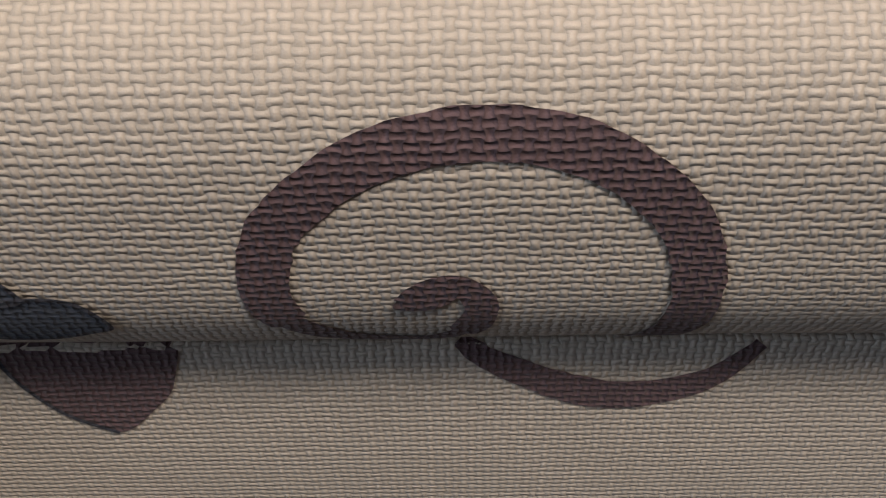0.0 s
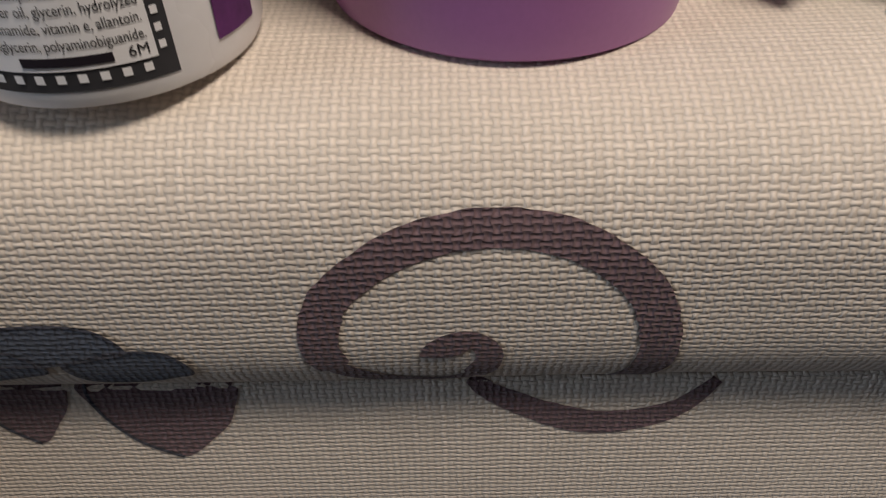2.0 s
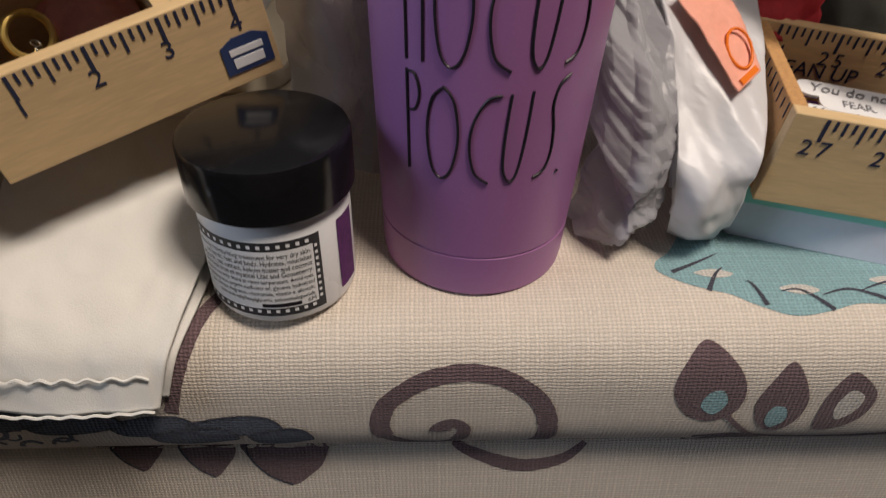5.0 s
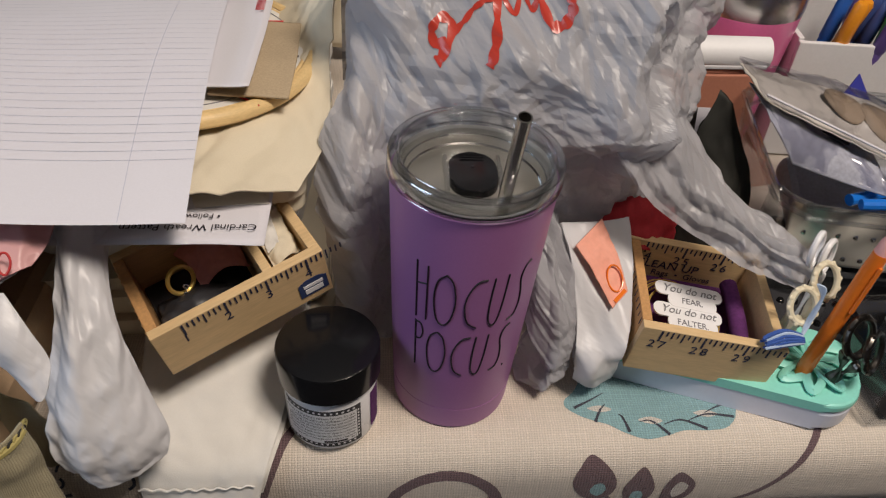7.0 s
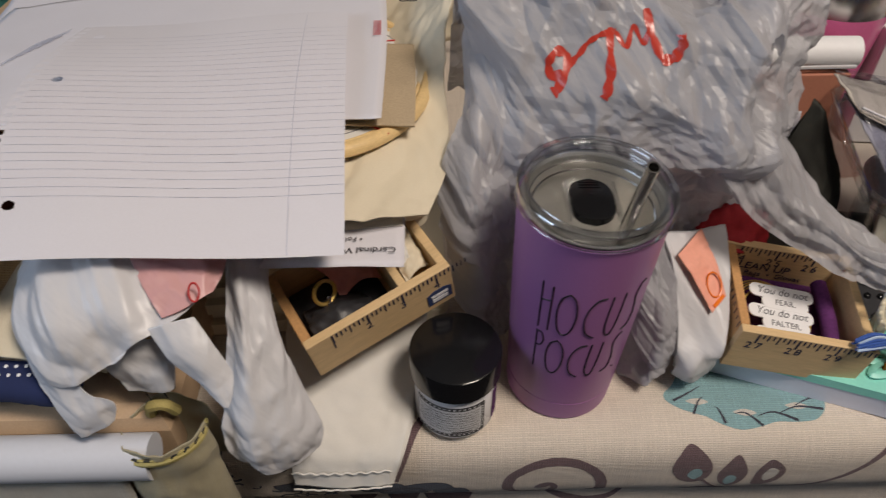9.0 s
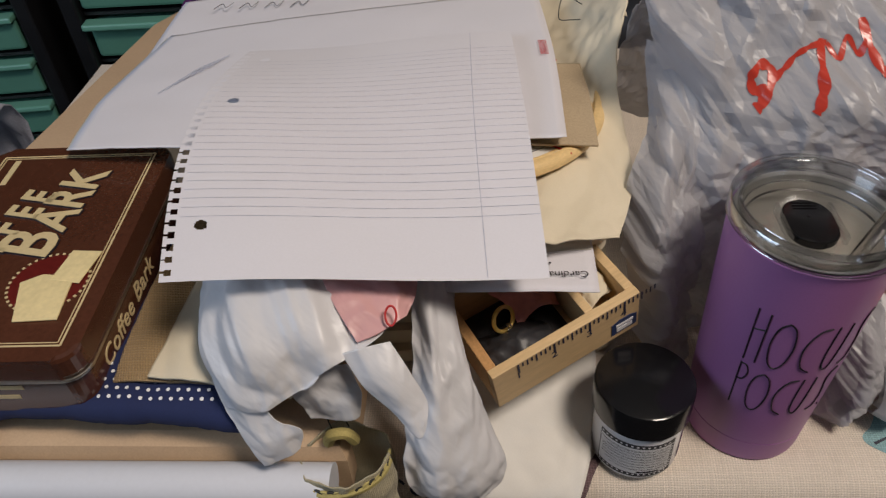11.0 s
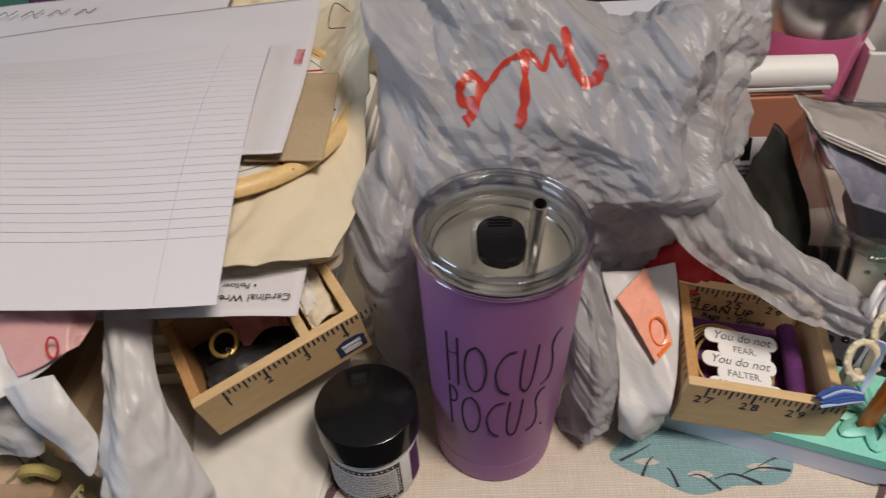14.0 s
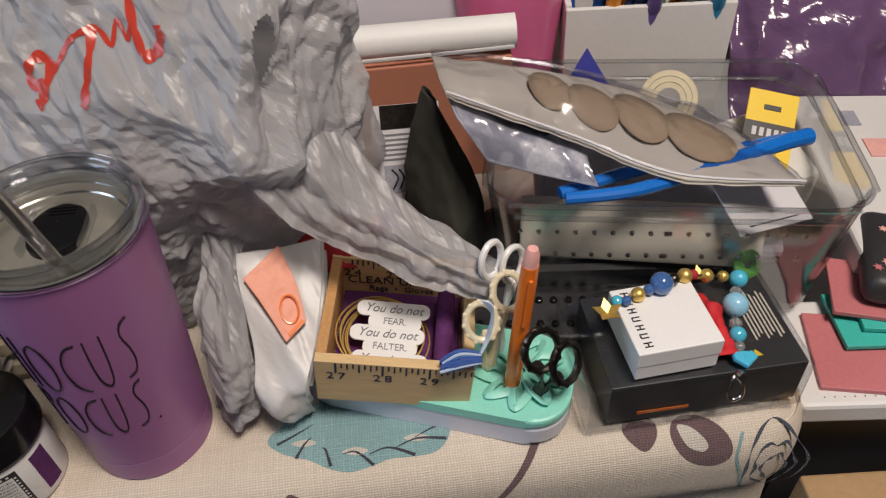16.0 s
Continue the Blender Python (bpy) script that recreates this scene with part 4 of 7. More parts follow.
card = thing("quote_card", "white scalloped card with lettered quote in the ruler box", "card", M_BOX @ pose(0.0385, 0.0305, -0.0165, 5, 0, -2))
for k, (text, size, sh) in enumerate((("You do not", 0.0082, 0.35), ("FEAR.", 0.0062, 0), ("You do not", 0.0082, 0.35), ("FALTER.", 0.0062, 0), ("You do not", 0.0082, 0.35))):
    y = 0.0185 - k * 0.0085
    wd = 0.043 if sh else 0.031
    part("cloud_panel", slab([(x + (0.002 * math.sin(k * 2.2)), yy + y) for x, yy in rounded(wd, 0.0105, 0.0045)], 0.0010 + 0.0002 * (k % 2)), CARD_WHITE, card)
    writing("printed_words", text, size, GREY_INK, card, pose(0.002 * math.sin(k * 2.2), y, 0.0014), shear=sh, thick=0.0001, width=0.9)

o, ex, ey = Vector((-0.1578, -0.0371, 0.0815)), Vector((0.0827, 0.0462, 0.0187)), Vector((-0.046, 0.085, 0.012))
lbox = ruler_box("ruler_box", "open wooden yardstick box with a divider, tilted on fabric", basis(o, ex, ey), 0.0985, 0.066, 0.036, divider=0.068)
ticks(lbox, 0.0165, 0.0238, 4, -0.0008, lambda x, z: pose(x, -0.0002, z, 90), 1)
for k in range(10):
    bar("saw_mark", 0.0008, 0.003, WOOD_END, lbox, pose(-0.0002, 0.006 + k * 0.0055, -0.0022, 90, 0, -90))
plate = part("blue_plate", slab([(0, 0), (0.0175, 0), (0.0175, 0.011), (0.0125, 0.0135), (0.005, 0.0135), (0, 0.011)], 0.0003), LABEL_BLUE, lbox, m=pose(0.079, -0.0002, -0.0305, 90))
for y, wd, hh in ((0.0082, 0.012, 0.0024), (0.0038, 0.011, 0.0036)):
    part("white_bar", block(wd, hh, 0.0003, (0.0088, y, 0.0004)), CARD_WHITE, plate)
part("lining", block(0.056, 0.053, 0.003, (0.0345, 0.033, -0.031), 0.001), CARD_BLACK, lbox, "black lining")
M_LB = lbox.matrix_world.copy()
scrap = thing("pink_fabric_scrap", "dusty pink folded fabric scrap in the ruler box", "fabric", M_LB)
drape("fold", [[(0.035, 0.03, -0.02), (0.05, 0.034, -0.016), (0.063, 0.03, -0.02)], [(0.034, 0.045, -0.012), (0.05, 0.046, -0.006), (0.063, 0.045, -0.012)], [(0.03, 0.058, -0.014), (0.05, 0.059, -0.01), (0.063, 0.058, -0.013)]], PINK_TAG, scrap, 24, 24, 0.003, 60, 3)
pouch = thing("black_pouch", "small black fabric pouch in the ruler box", "pouch", M_LB)
drape("body", [[(0.01, 0.008, -0.024), (0.03, 0.008, -0.014), (0.05, 0.008, -0.022)], [(0.009, 0.022, -0.018), (0.028, 0.022, -0.009), (0.05, 0.022, -0.02)], [(0.01, 0.04, -0.026), (0.03, 0.036, -0.02), (0.046, 0.034, -0.026)]], CARD_BLACK, pouch, 24, 24, 0.003, 60, 5)
ring = thing("gold_ring", "gold ring with a fine silver chain in the ruler box", "ring", M_LB @ pose(0.027, 0.034, -0.0085, 65, 0, 20))
part("band", tube([(0.0075 * math.cos(k * math.pi / 6), 0.0075 * math.sin(k * math.pi / 6), 0) for k in range(12)], 0.0013, 8, True, 4), GOLD, ring, smooth=True)
for k in range(14):
    part("chain_link", tube([(0.0011 * math.cos(j * math.pi / 3), 0.0016 * math.sin(j * math.pi / 3), 0) for j in range(6)], 0.0004, 5, True, 3), STEEL, ring, m=pose(-0.001 - 0.0011 * k, -0.003 - 0.0016 * k - 0.001 * math.sin(k * 0.6), 0.004 - 0.0003 * k, 60 * (k % 2), 30, 40), smooth=True)
lace = thing("lace_scrap", "folded cream lace scrap in the ruler box", "lace", M_LB)
drape("fold", [[(0.073, 0.012, -0.012), (0.082, 0.014, -0.008), (0.091, 0.016, -0.012)], [(0.073, 0.03, -0.004), (0.082, 0.036, -0.001), (0.091, 0.04, -0.004)], [(0.073, 0.058, -0.003), (0.082, 0.058, 0.0), (0.091, 0.056, -0.003)]], MUSLIN, lace, 24, 30, 0.003, 90, 8)
lace2 = drape("lace_edge", [[(0.074, 0.02, -0.006), (0.082, 0.022, -0.003)], [(0.076, 0.04, -0.001), (0.086, 0.042, 0.001)], [(0.074, 0.058, 0.0), (0.084, 0.058, 0.002)]], WHITE_COTTON, lace, 14, 30, 0.002, 120, 9)

# ---- grey plastic carrier bag ----
bag = thing("plastic_bag", "crumpled translucent grey plastic carrier bag with red script", "plastic bag", pose(0.04, 0.12, 0))
BAG_INV = bag.matrix_world.inverted()


def bag_surface(u, v):
    """The bag's skin: u round it, v from the cloth to its top."""
    a = 2 * math.pi * u
    cx, cy = 0.05 + 0.004 * v, 0.142 + 0.004 * v
    wide, deep = 0.076 + 0.008 * math.sin(math.pi * v), 0.05
    shut = max(1 - ((v - 0.36) / 0.66) ** 4, 0) ** 0.5 if v > 0.36 else 0.86 + 0.14 * v / 0.36
    r = 1 + 0.10 * math.sin(3 * a + 1 + 2 * v) + 0.07 * math.sin(5 * a + 4 * v) + 0.04 * math.sin(9 * a - 5 * v)
    return Vector((cx + wide * shut * r * math.cos(a), cy + deep * shut * r * math.sin(a), 0.002 + 0.19 * v - 0.01 * math.cos(2 * a) * v))


NU, NV = 120, 70
verts = []
for j in range(NV + 1):
    for i in range(NU):
        p = bag_surface(i / NU, j / NV)
        out = Vector((p.x - 0.05, (p.y - 0.125) * 1.3, (p.z - 0.12) * 0.5)).normalized()
        k = min(j / 12, 1)
        p += out * k * (0.006 * crumple(p, 30, 2) + 0.008 * noise.noise(p * 13))
        verts.append(p)
faces = [(j * NU + i, j * NU + (i + 1) % NU, (j + 1) * NU + (i + 1) % NU, (j + 1) * NU + i) for j in range(NV) for i in range(NU)]
skin = shape("bag_body", verts, faces, GREY_FILM, bag)
skin.matrix_parent_inverse = BAG_INV
from mathutils.bvhtree import BVHTree
TREE = BVHTree.FromPolygons(verts, faces)


def add_to(parent, ob, inv):
    ob.matrix_parent_inverse = inv
    return ob


# the side pulled out over the ruler box, the lobe beside the tumbler, the dark lobe behind the jar, the printed front
add_to(bag, drape("bag_handle", [[(0.112, 0.09, 0.172), (0.1, 0.055, 0.168), (0.085, 0.036, 0.146)], [(0.134, 0.076, 0.150), (0.12, 0.04, 0.146), (0.104, 0.027, 0.124)], [(0.152, 0.058, 0.129), (0.143, 0.028, 0.124), (0.13, 0.022, 0.105)], [(0.173, 0.042, 0.110), (0.168, 0.018, 0.107), (0.158, 0.014, 0.090)], [(0.194, 0.028, 0.097), (0.191, 0.009, 0.094), (0.184, 0.008, 0.079)], [(0.210, 0.02, 0.090), (0.208, 0.006, 0.086), (0.203, 0.004, 0.074)]], GREY_FILM, bag, 70, 150, 0.006, 46, 3, pleats=(0.0016, 9)), BAG_INV)
add_to(bag, drape("bag_lobe", [[(0.048, 0.066, 0.1), (0.06, 0.06, 0.098), (0.072, 0.068, 0.092)], [(0.046, 0.04, 0.086), (0.057, 0.03, 0.085), (0.068, 0.036, 0.08)], [(0.045, 0.018, 0.066), (0.057, 0.0, 0.068), (0.07, 0.008, 0.066)], [(0.043, 0.012, 0.042), (0.057, -0.016, 0.044), (0.072, -0.006, 0.046)], [(0.042, 0.008, 0.014), (0.054, -0.018, 0.014), (0.067, -0.008, 0.016)], [(0.041, 0.014, 0.003), (0.052, -0.008, 0.004), (0.064, 0.002, 0.004)]], GREY_FILM, bag, 80, 130, 0.007, 60, 6, pleats=(0.0014, 7)), BAG_INV)
add_to(bag, drape("bag_lobe", [[(-0.06, 0.14, 0.19), (-0.05, 0.115, 0.196), (-0.03, 0.1, 0.19)], [(-0.068, 0.088, 0.156), (-0.056, 0.06, 0.153), (-0.034, 0.062, 0.15)], [(-0.08, 0.055, 0.122), (-0.062, 0.032, 0.12), (-0.034, 0.046, 0.112)], [(-0.072, 0.042, 0.078), (-0.056, 0.024, 0.072), (-0.034, 0.042, 0.065)], [(-0.058, 0.032, 0.03), (-0.048, 0.022, 0.02), (-0.03, 0.036, 0.01)]], GREY_FILM, bag, 90, 150, 0.009, 40, 7), BAG_INV)
BAG_FRONT = [
    [(-0.07, 0.2, 0.1), (-0.035, 0.2, 0.1), (0.0, 0.2, 0.1), (0.04, 0.19, 0.1), (0.075, 0.185, 0.1), (0.11, 0.175, 0.1), (0.14, 0.16, 0.1)],
    [(-0.066, 0.165, 0.200), (-0.036, 0.16, 0.222), (-0.003, 0.155, 0.230), (0.038, 0.15, 0.212), (0.075, 0.135, 0.200), (0.112, 0.125, 0.225), (0.146, 0.115, 0.216)],
    [(-0.063, 0.13, 0.217), (-0.036, 0.12, 0.238), (-0.007, 0.112, 0.244), (0.032, 0.108, 0.233), (0.070, 0.096, 0.217), (0.112, 0.09, 0.235), (0.148, 0.1, 0.224)],
    [(-0.058, 0.11, 0.190), (-0.035, 0.096, 0.208), (-0.012, 0.086, 0.198), (0.028, 0.08, 0.210), (0.064, 0.073, 0.216), (0.106, 0.062, 0.216), (0.150, 0.1, 0.194)],
    [(-0.050, 0.09, 0.160), (-0.036, 0.074, 0.170), (-0.005, 0.064, 0.178), (0.038, 0.050, 0.194), (0.070, 0.052, 0.190), (0.107, 0.052, 0.192), (0.149, 0.1, 0.162)],
    [(-0.048, 0.075, 0.130), (-0.036, 0.06, 0.140), (0.008, 0.054, 0.160), (0.050, 0.044, 0.168), (0.082, 0.032, 0.166), (0.109, 0.042, 0.158), (0.147, 0.095, 0.132)],
    [(-0.050, 0.072, 0.090), (-0.035, 0.058, 0.100), (0.010, 0.052, 0.120), (0.054, 0.046, 0.134), (0.086, 0.034, 0.136), (0.115, 0.052, 0.124), (0.144, 0.09, 0.104)],
    [(-0.050, 0.075, 0.030), (-0.035, 0.062, 0.030), (0.010, 0.056, 0.050), (0.056, 0.056, 0.095), (0.090, 0.056, 0.098), (0.115, 0.074, 0.086), (0.138, 0.095, 0.060)],
    [(-0.045, 0.09, 0.003), (-0.030, 0.08, 0.003), (0.010, 0.08, 0.003), (0.056, 0.085, 0.003), (0.090, 0.09, 0.003), (0.112, 0.1, 0.003), (0.130, 0.11, 0.003)],
]
add_to(bag, drape("bag_side", BAG_FRONT, GREY_FILM, bag, 240, 280, 0.0105, 36, 11, thick=0.0004, cut=lambda u, v: ((u - 0.835 + 0.1 * (v - 0.43)) / 0.02) ** 2 + ((v - 0.43) / 0.075) ** 2 < 1), BAG_INV)
front = bag.children[-1]
FV = [v.co.copy() for v in front.data.vertices]
FT = BVHTree.FromPolygons(FV, [tuple(p.vertices) for p in front.data.polygons])


def red_stroke(points, width):
    line = smooth_line([(x, 0, z) for x, z in points], 10)
    vs, fs = [], []
    for i, p in enumerate(line):
        d = line[min(i + 1, len(line) - 1)] - line[max(i - 1, 0)]
        side = Vector((-d.z, 0, d.x)).normalized() * width / 2 * (0.7 + 0.5 * abs(math.sin(i * 0.35)))
        for k in (-1, 0, 1):
            q = p + side * k
            hit = FT.ray_cast(Vector((q.x, -0.1, q.z)), Vector((0, 1, 0)))[0] or TREE.ray_cast(Vector((q.x, -0.1, q.z)), Vector((0, 1, 0)))[0]
            vs.append((hit if hit else Vector((q.x, 0.04, q.z))) + Vector((0, -0.0007, 0)))
        if i:
            a = 3 * i
            fs += [(a - 3, a - 2, a + 1, a), (a - 2, a - 1, a + 2, a + 1)]
    add_to(bag, shape("red_stroke", vs, fs, BAG_RED, bag), BAG_INV)


red_stroke([(-0.006, 0.192), (-0.012, 0.189), (-0.014, 0.196), (-0.009, 0.201), (-0.003, 0.197), (-0.008, 0.186), (-0.0115, 0.182)], 0.0042)
red_stroke([(-0.003, 0.194), (0.003, 0.200), (0.009, 0.207), (0.016, 0.211), (0.024, 0.211)], 0.0024)
red_stroke([(0.021, 0.213), (0.020, 0.203), (0.018, 0.193), (0.0155, 0.186)], 0.0042)
red_stroke([(0.024, 0.211), (0.030, 0.205), (0.034, 0.214), (0.039, 0.208), (0.043, 0.219)], 0.0022)
red_stroke([(0.041, 0.222), (0.044, 0.211), (0.049, 0.204), (0.055, 0.206), (0.058, 0.213), (0.057, 0.217)], 0.0042)

# white packet with a coral tag, between bag and ruler box
packet = thing("tissue_packet", "folded white plastic packet with a coral paper tag", "packet", Matrix())
PACKET = [[(0.066, 0.046, 0.091), (0.09, 0.048, 0.0895), (0.113, 0.06, 0.084)], [(0.068, 0.026, 0.083), (0.09, 0.028, 0.0735), (0.111, 0.03, 0.068)], [(0.072, 0.004, 0.060), (0.0935, 0.002, 0.0575), (0.1045, -0.001, 0.053)], [(0.071, -0.015, 0.036), (0.082, -0.021, 0.036), (0.0985, -0.016, 0.040)], [(0.074, -0.010, 0.014), (0.084, -0.015, 0.012), (0.098, -0.010, 0.014)], [(0.078, 0.0, 0.001), (0.086, -0.004, 0.001), (0.096, 0.0, 0.001)]]
for k in range(3):
    drape("fold", [[(x + 0.001 * k, y + 0.005 * k, z - 0.0045 * k * (1.0 if z > 0.02 else 0.0)) for x, y, z in r] for r in PACKET[: 6 - k]], WHITE_FILM, packet, 30, 60, 0.0035, 50, 20 + k, 0.0012)
tag = drape("coral_tag", [[(0.0715, 0.027, 0.0885), (0.0905, 0.046, 0.0935)], [(0.0815, 0.014, 0.0775), (0.0985, 0.029, 0.0795)], [(0.0915, -0.0005, 0.0635), (0.1025, 0.0105, 0.0665)]], CORAL, packet, 20, 40, 0.0012, 50, 25, 0.0006)
part("tag_ring", tube([(0.0945 + 0.0048 * math.cos(k * math.pi / 6), 0.0142 + 0.0062 * math.sin(k * math.pi / 6), 0.0738 + 0.0048 * math.sin(k * math.pi / 6) - 0.001 * math.cos(k * math.pi / 6)) for k in range(12)], 0.0006, 6, True, 4), ORANGE, packet, smooth=True)
part("tag_end", block(0.011, 0.0022, 0.0006), ORANGE, packet, m=basis((0.097, 0.0065, 0.067), (0.011, 0.011, 0.003), (0.011, -0.014, -0.014)))
red = thing("red_fabric_scrap", "crumpled shiny red fabric scrap behind the ruler box", "fabric", pose(0.118, 0.078, 0))
drape("fold", [[(-0.02, -0.02, 0.045), (0.0, -0.022, 0.06), (0.03, -0.016, 0.05)], [(-0.02, 0.0, 0.075), (0.002, 0.0, 0.085), (0.03, 0.0, 0.075)], [(-0.02, 0.03, 0.0), (0.0, 0.03, 0.0), (0.03, 0.03, 0.0)]], CRIMSON, red, 30, 30, 0.006, 60, 14)

# ---- left pile: board, fabrics, papers ----
board = thing("tan_board", "tan padded board lying on the bench under the pile", "board", pose(-0.36, 0.24, 0.0))
part("top", slab([(x, y) for x, y in [(-0.265, -0.302), (0.12, -0.302), (0.12, 0.31), (-0.155, 0.31), (-0.175, 0.25)]], 0.052, 0.012), TAN, board)
polka = thing("polka_dot_fabric", "navy cotton with white dots folded under the tin", "fabric", pose(-0.38, 0.032, 0.0525))
drape("fold", [[(-0.16, -0.076, 0.012), (-0.06, -0.082, 0.016), (0.03, -0.086, 0.018), (0.10, -0.095, 0.018)], [(-0.16, -0.066, 0.022), (-0.06, -0.07, 0.026), (0.03, -0.074, 0.028), (0.10, -0.08, 0.028)], [(-0.16, 0.04, 0.02), (-0.06, 0.04, 0.02), (0.03, 0.04, 0.022), (0.1, 0.03, 0.022)], [(-0.16, 0.12, 0.012), (-0.06, 0.12, 0.012), (0.03, 0.12, 0.012), (0.1, 0.12, 0.012)]], NAVY_DOT, polka, 70, 40, 0.002, 25, 30, 0.005)
pt = BVHTree.FromPolygons([v.co.copy() for v in polka.children[0].data.vertices], [tuple(p.vertices) for p in polka.children[0].data.polygons])
dot = lathe([(0, 0.0002), (0.0011, 0.0002), (0.0011, 0)], 10)
dot_mesh = bpy.data.meshes.new("dot")
dot.to_mesh(dot_mesh)
dot.free()
dot_mesh.materials.append(WHITE_DOT)
for k in range(44):
    for j in range(5):
        x, y = -0.155 + k * 0.0058 + 0.0029 * (j % 2), -0.079 - 0.00012 * k * 1.2 + j * 0.0052
        hit = pt.ray_cast(Vector((x, y, 0.1)), Vector((0, 0, -1)))
        if hit[0]:
            o = new("dot", dot_mesh)
            o.parent = polka
            o.matrix_local = Matrix.Translation(hit[0] + hit[1] * 0.0004) @ hit[1].to_track_quat("Z", "Y").to_matrix().to_4x4()
burlap = thing("burlap_piece", "coarse brown burlap piece beside the tin", "fabric", pose(-0.335, 0.058, 0.084))
drape("sheet", [[(-0.032, -0.101, 0.002), (0.01, -0.102, 0.003), (0.06, -0.104, 0.0)], [(-0.034, -0.05, 0.005), (0.02, -0.05, 0.006), (0.09, -0.05, 0.003)], [(-0.03, 0.1, 0.004), (0.03, 0.1, 0.006), (0.1, 0.1, 0.004)]], BURLAP, burlap, 40, 40, 0.002, 25, 32, 0.002)
muslin_flap = thing("muslin_piece", "pale muslin piece over the burlap", "fabric", pose(-0.295, 0.058, 0.088))
drape("sheet", [[(-0.05, -0.1015, 0.003), (-0.02, -0.105, 0.003), (0.03, -0.112, 0.0)], [(-0.044, -0.06, 0.008), (0.0, -0.06, 0.008), (0.06, -0.06, 0.006)], [(-0.034, 0.05, 0.008), (0.02, 0.05, 0.01), (0.09, 0.05, 0.009)]], MUSLIN, muslin_flap, 30, 40, 0.002, 25, 33, 0.002)
lace_label = thing("lace_label", "cream lace-edged label with dark letters on the board", "label", pose(-0.5, -0.06, 0.056))
drape("sheet", [[(-0.03, -0.012, 0.001), (0.035, -0.014, 0.001)], [(-0.03, 0.012, 0.003), (0.04, 0.01, 0.003)], [(-0.03, 0.03, 0.005), (0.04, 0.028, 0.004)]], MUSLIN, lace_label, 24, 20, 0.001, 40, 34, 0.001)
for k in range(5):
    part("dark_bar", block(0.006, 0.0012, 0.0003, (0.018 - 0.002 * (k % 2), 0.02 - k * 0.006, 0.0062)), LETTER_BLACK, lace_label, m=pose(0, 0, 0, 0, 0, 20))

# chocolate tin
TW, TD, TH = 0.125, 0.186, 0.040
tin = thing("biscuit_tin", "shiny dark brown biscuit tin with cream lettering on fabric", "tin", pose(-0.4345, 0.036, 0.0805, 2.0, 0, 1))
part("base", slab(rounded(TW - 0.004, TD - 0.004, 0.011), 0.028, 0.002), TIN_BROWN, tin)
part("rim", slab(rounded(TW + 0.0012, TD + 0.0012, 0.0125), 0.0022, 0.0008), TIN_RIM, tin, m=pose(0, 0, 0.0272))
tlid = part("tin_lid", slab(rounded(TW, TD, 0.012), 0.0165, 0.003), TIN_BROWN, tin, m=pose(0, 0, 0.0292))
ZT = 0.0166
for w2, d2, wid in ((TW - 0.02, TD - 0.02, 0.0011), (TW - 0.024, TD - 0.024, 0.0006)):
    for x in (-w2 / 2, w2 / 2):
        part("gold_line", block(wid, d2, 0.0003, (x, 0, ZT)), TIN_GOLD, tlid)
    for y in (-d2 / 2, d2 / 2):
        part("gold_line", block(w2, wid, 0.0003, (0, y, ZT)), TIN_GOLD, tlid)
part("emblem", slab([(0.022 * math.cos(a), 0.022 * math.sin(a)) for a in [k * math.pi / 16 for k in range(32)]], 0.0004), TIN_RED, tlid, m=pose(0.0275, -0.037, ZT - 0.0002))
for k in range(36):
    a = 2 * math.pi * k / 36
    part("emblem_bead", block(0.0016, 0.0016, 0.0004), TIN_GOLD, tlid, m=pose(0.0275 + 0.0225 * math.cos(a), -0.037 + 0.0225 * math.sin(a), ZT + 0.0002, 0, 0, math.degrees(a)))
part("bark_piece", slab([(-0.012, -0.02), (0.012, -0.024), (0.016, 0.008), (-0.002, 0.014), (-0.014, 0.01)], 0.0012, 0.0004), BARK, tlid, m=pose(0.0275, -0.045, ZT + 0.0003, 0, 0, 12))
part("bark_piece", slab([(-0.008, -0.012), (0.01, -0.012), (0.01, 0.014), (-0.008, 0.012)], 0.001, 0.0004), BARK, tlid, m=pose(0.0385, -0.026, ZT + 0.0007, 0, 0, -10))
for text, x, y, dx, dy, size, wide in (("COFFEE", -0.026, -0.036, 0.0032, 0.0150, 0.031, 0.7), ("BARK", 0.0035, -0.002, 0.0042, 0.0192, 0.037, 0.8)):
    for n, ch in enumerate(text):
        big = 1.35 if n == 0 else 1.0
        for off, mt, up, bold in ((0.0, TIN_GOLD, 0.0005, 0.0009), (0.0006, LETTER_BLACK, 0.0002, 0.0014)):
            writing("raised_letter", ch, size * big, mt, tlid, pose(x + dx * n + 0.0018 * math.sin(n * 1.7) + off, y + dy * n - (0.003 if n == 0 else 0) - off, ZT + up, 0, 0, 78), thick=0.0003, width=wide, bold=bold)
part("name_bar", block(0.0032, 0.058, 0.0003, (-TW / 2 + 0.012, 0.0, ZT + 0.0004)), TIN_GOLD, tlid)
part("name_bar", block(0.004, 0.026, 0.0003, (-TW / 2 + 0.021, 0.066, ZT)), TIN_GOLD, tlid)
writing("side_lettering", "Coffee Bark", 0.017, TIN_GOLD, tin, pose(TW / 2 - 0.0018, -0.03, 0.0135, 90, 0, 90), thick=0.0002, shear=0.2)
for z, wd in ((0.021, 0.06), (0.013, 0.05)):
    part("name_bar", block(wd, 0.0003, 0.0032, (-0.005, -TD / 2 + 0.0019, z)), TIN_GOLD, tin)

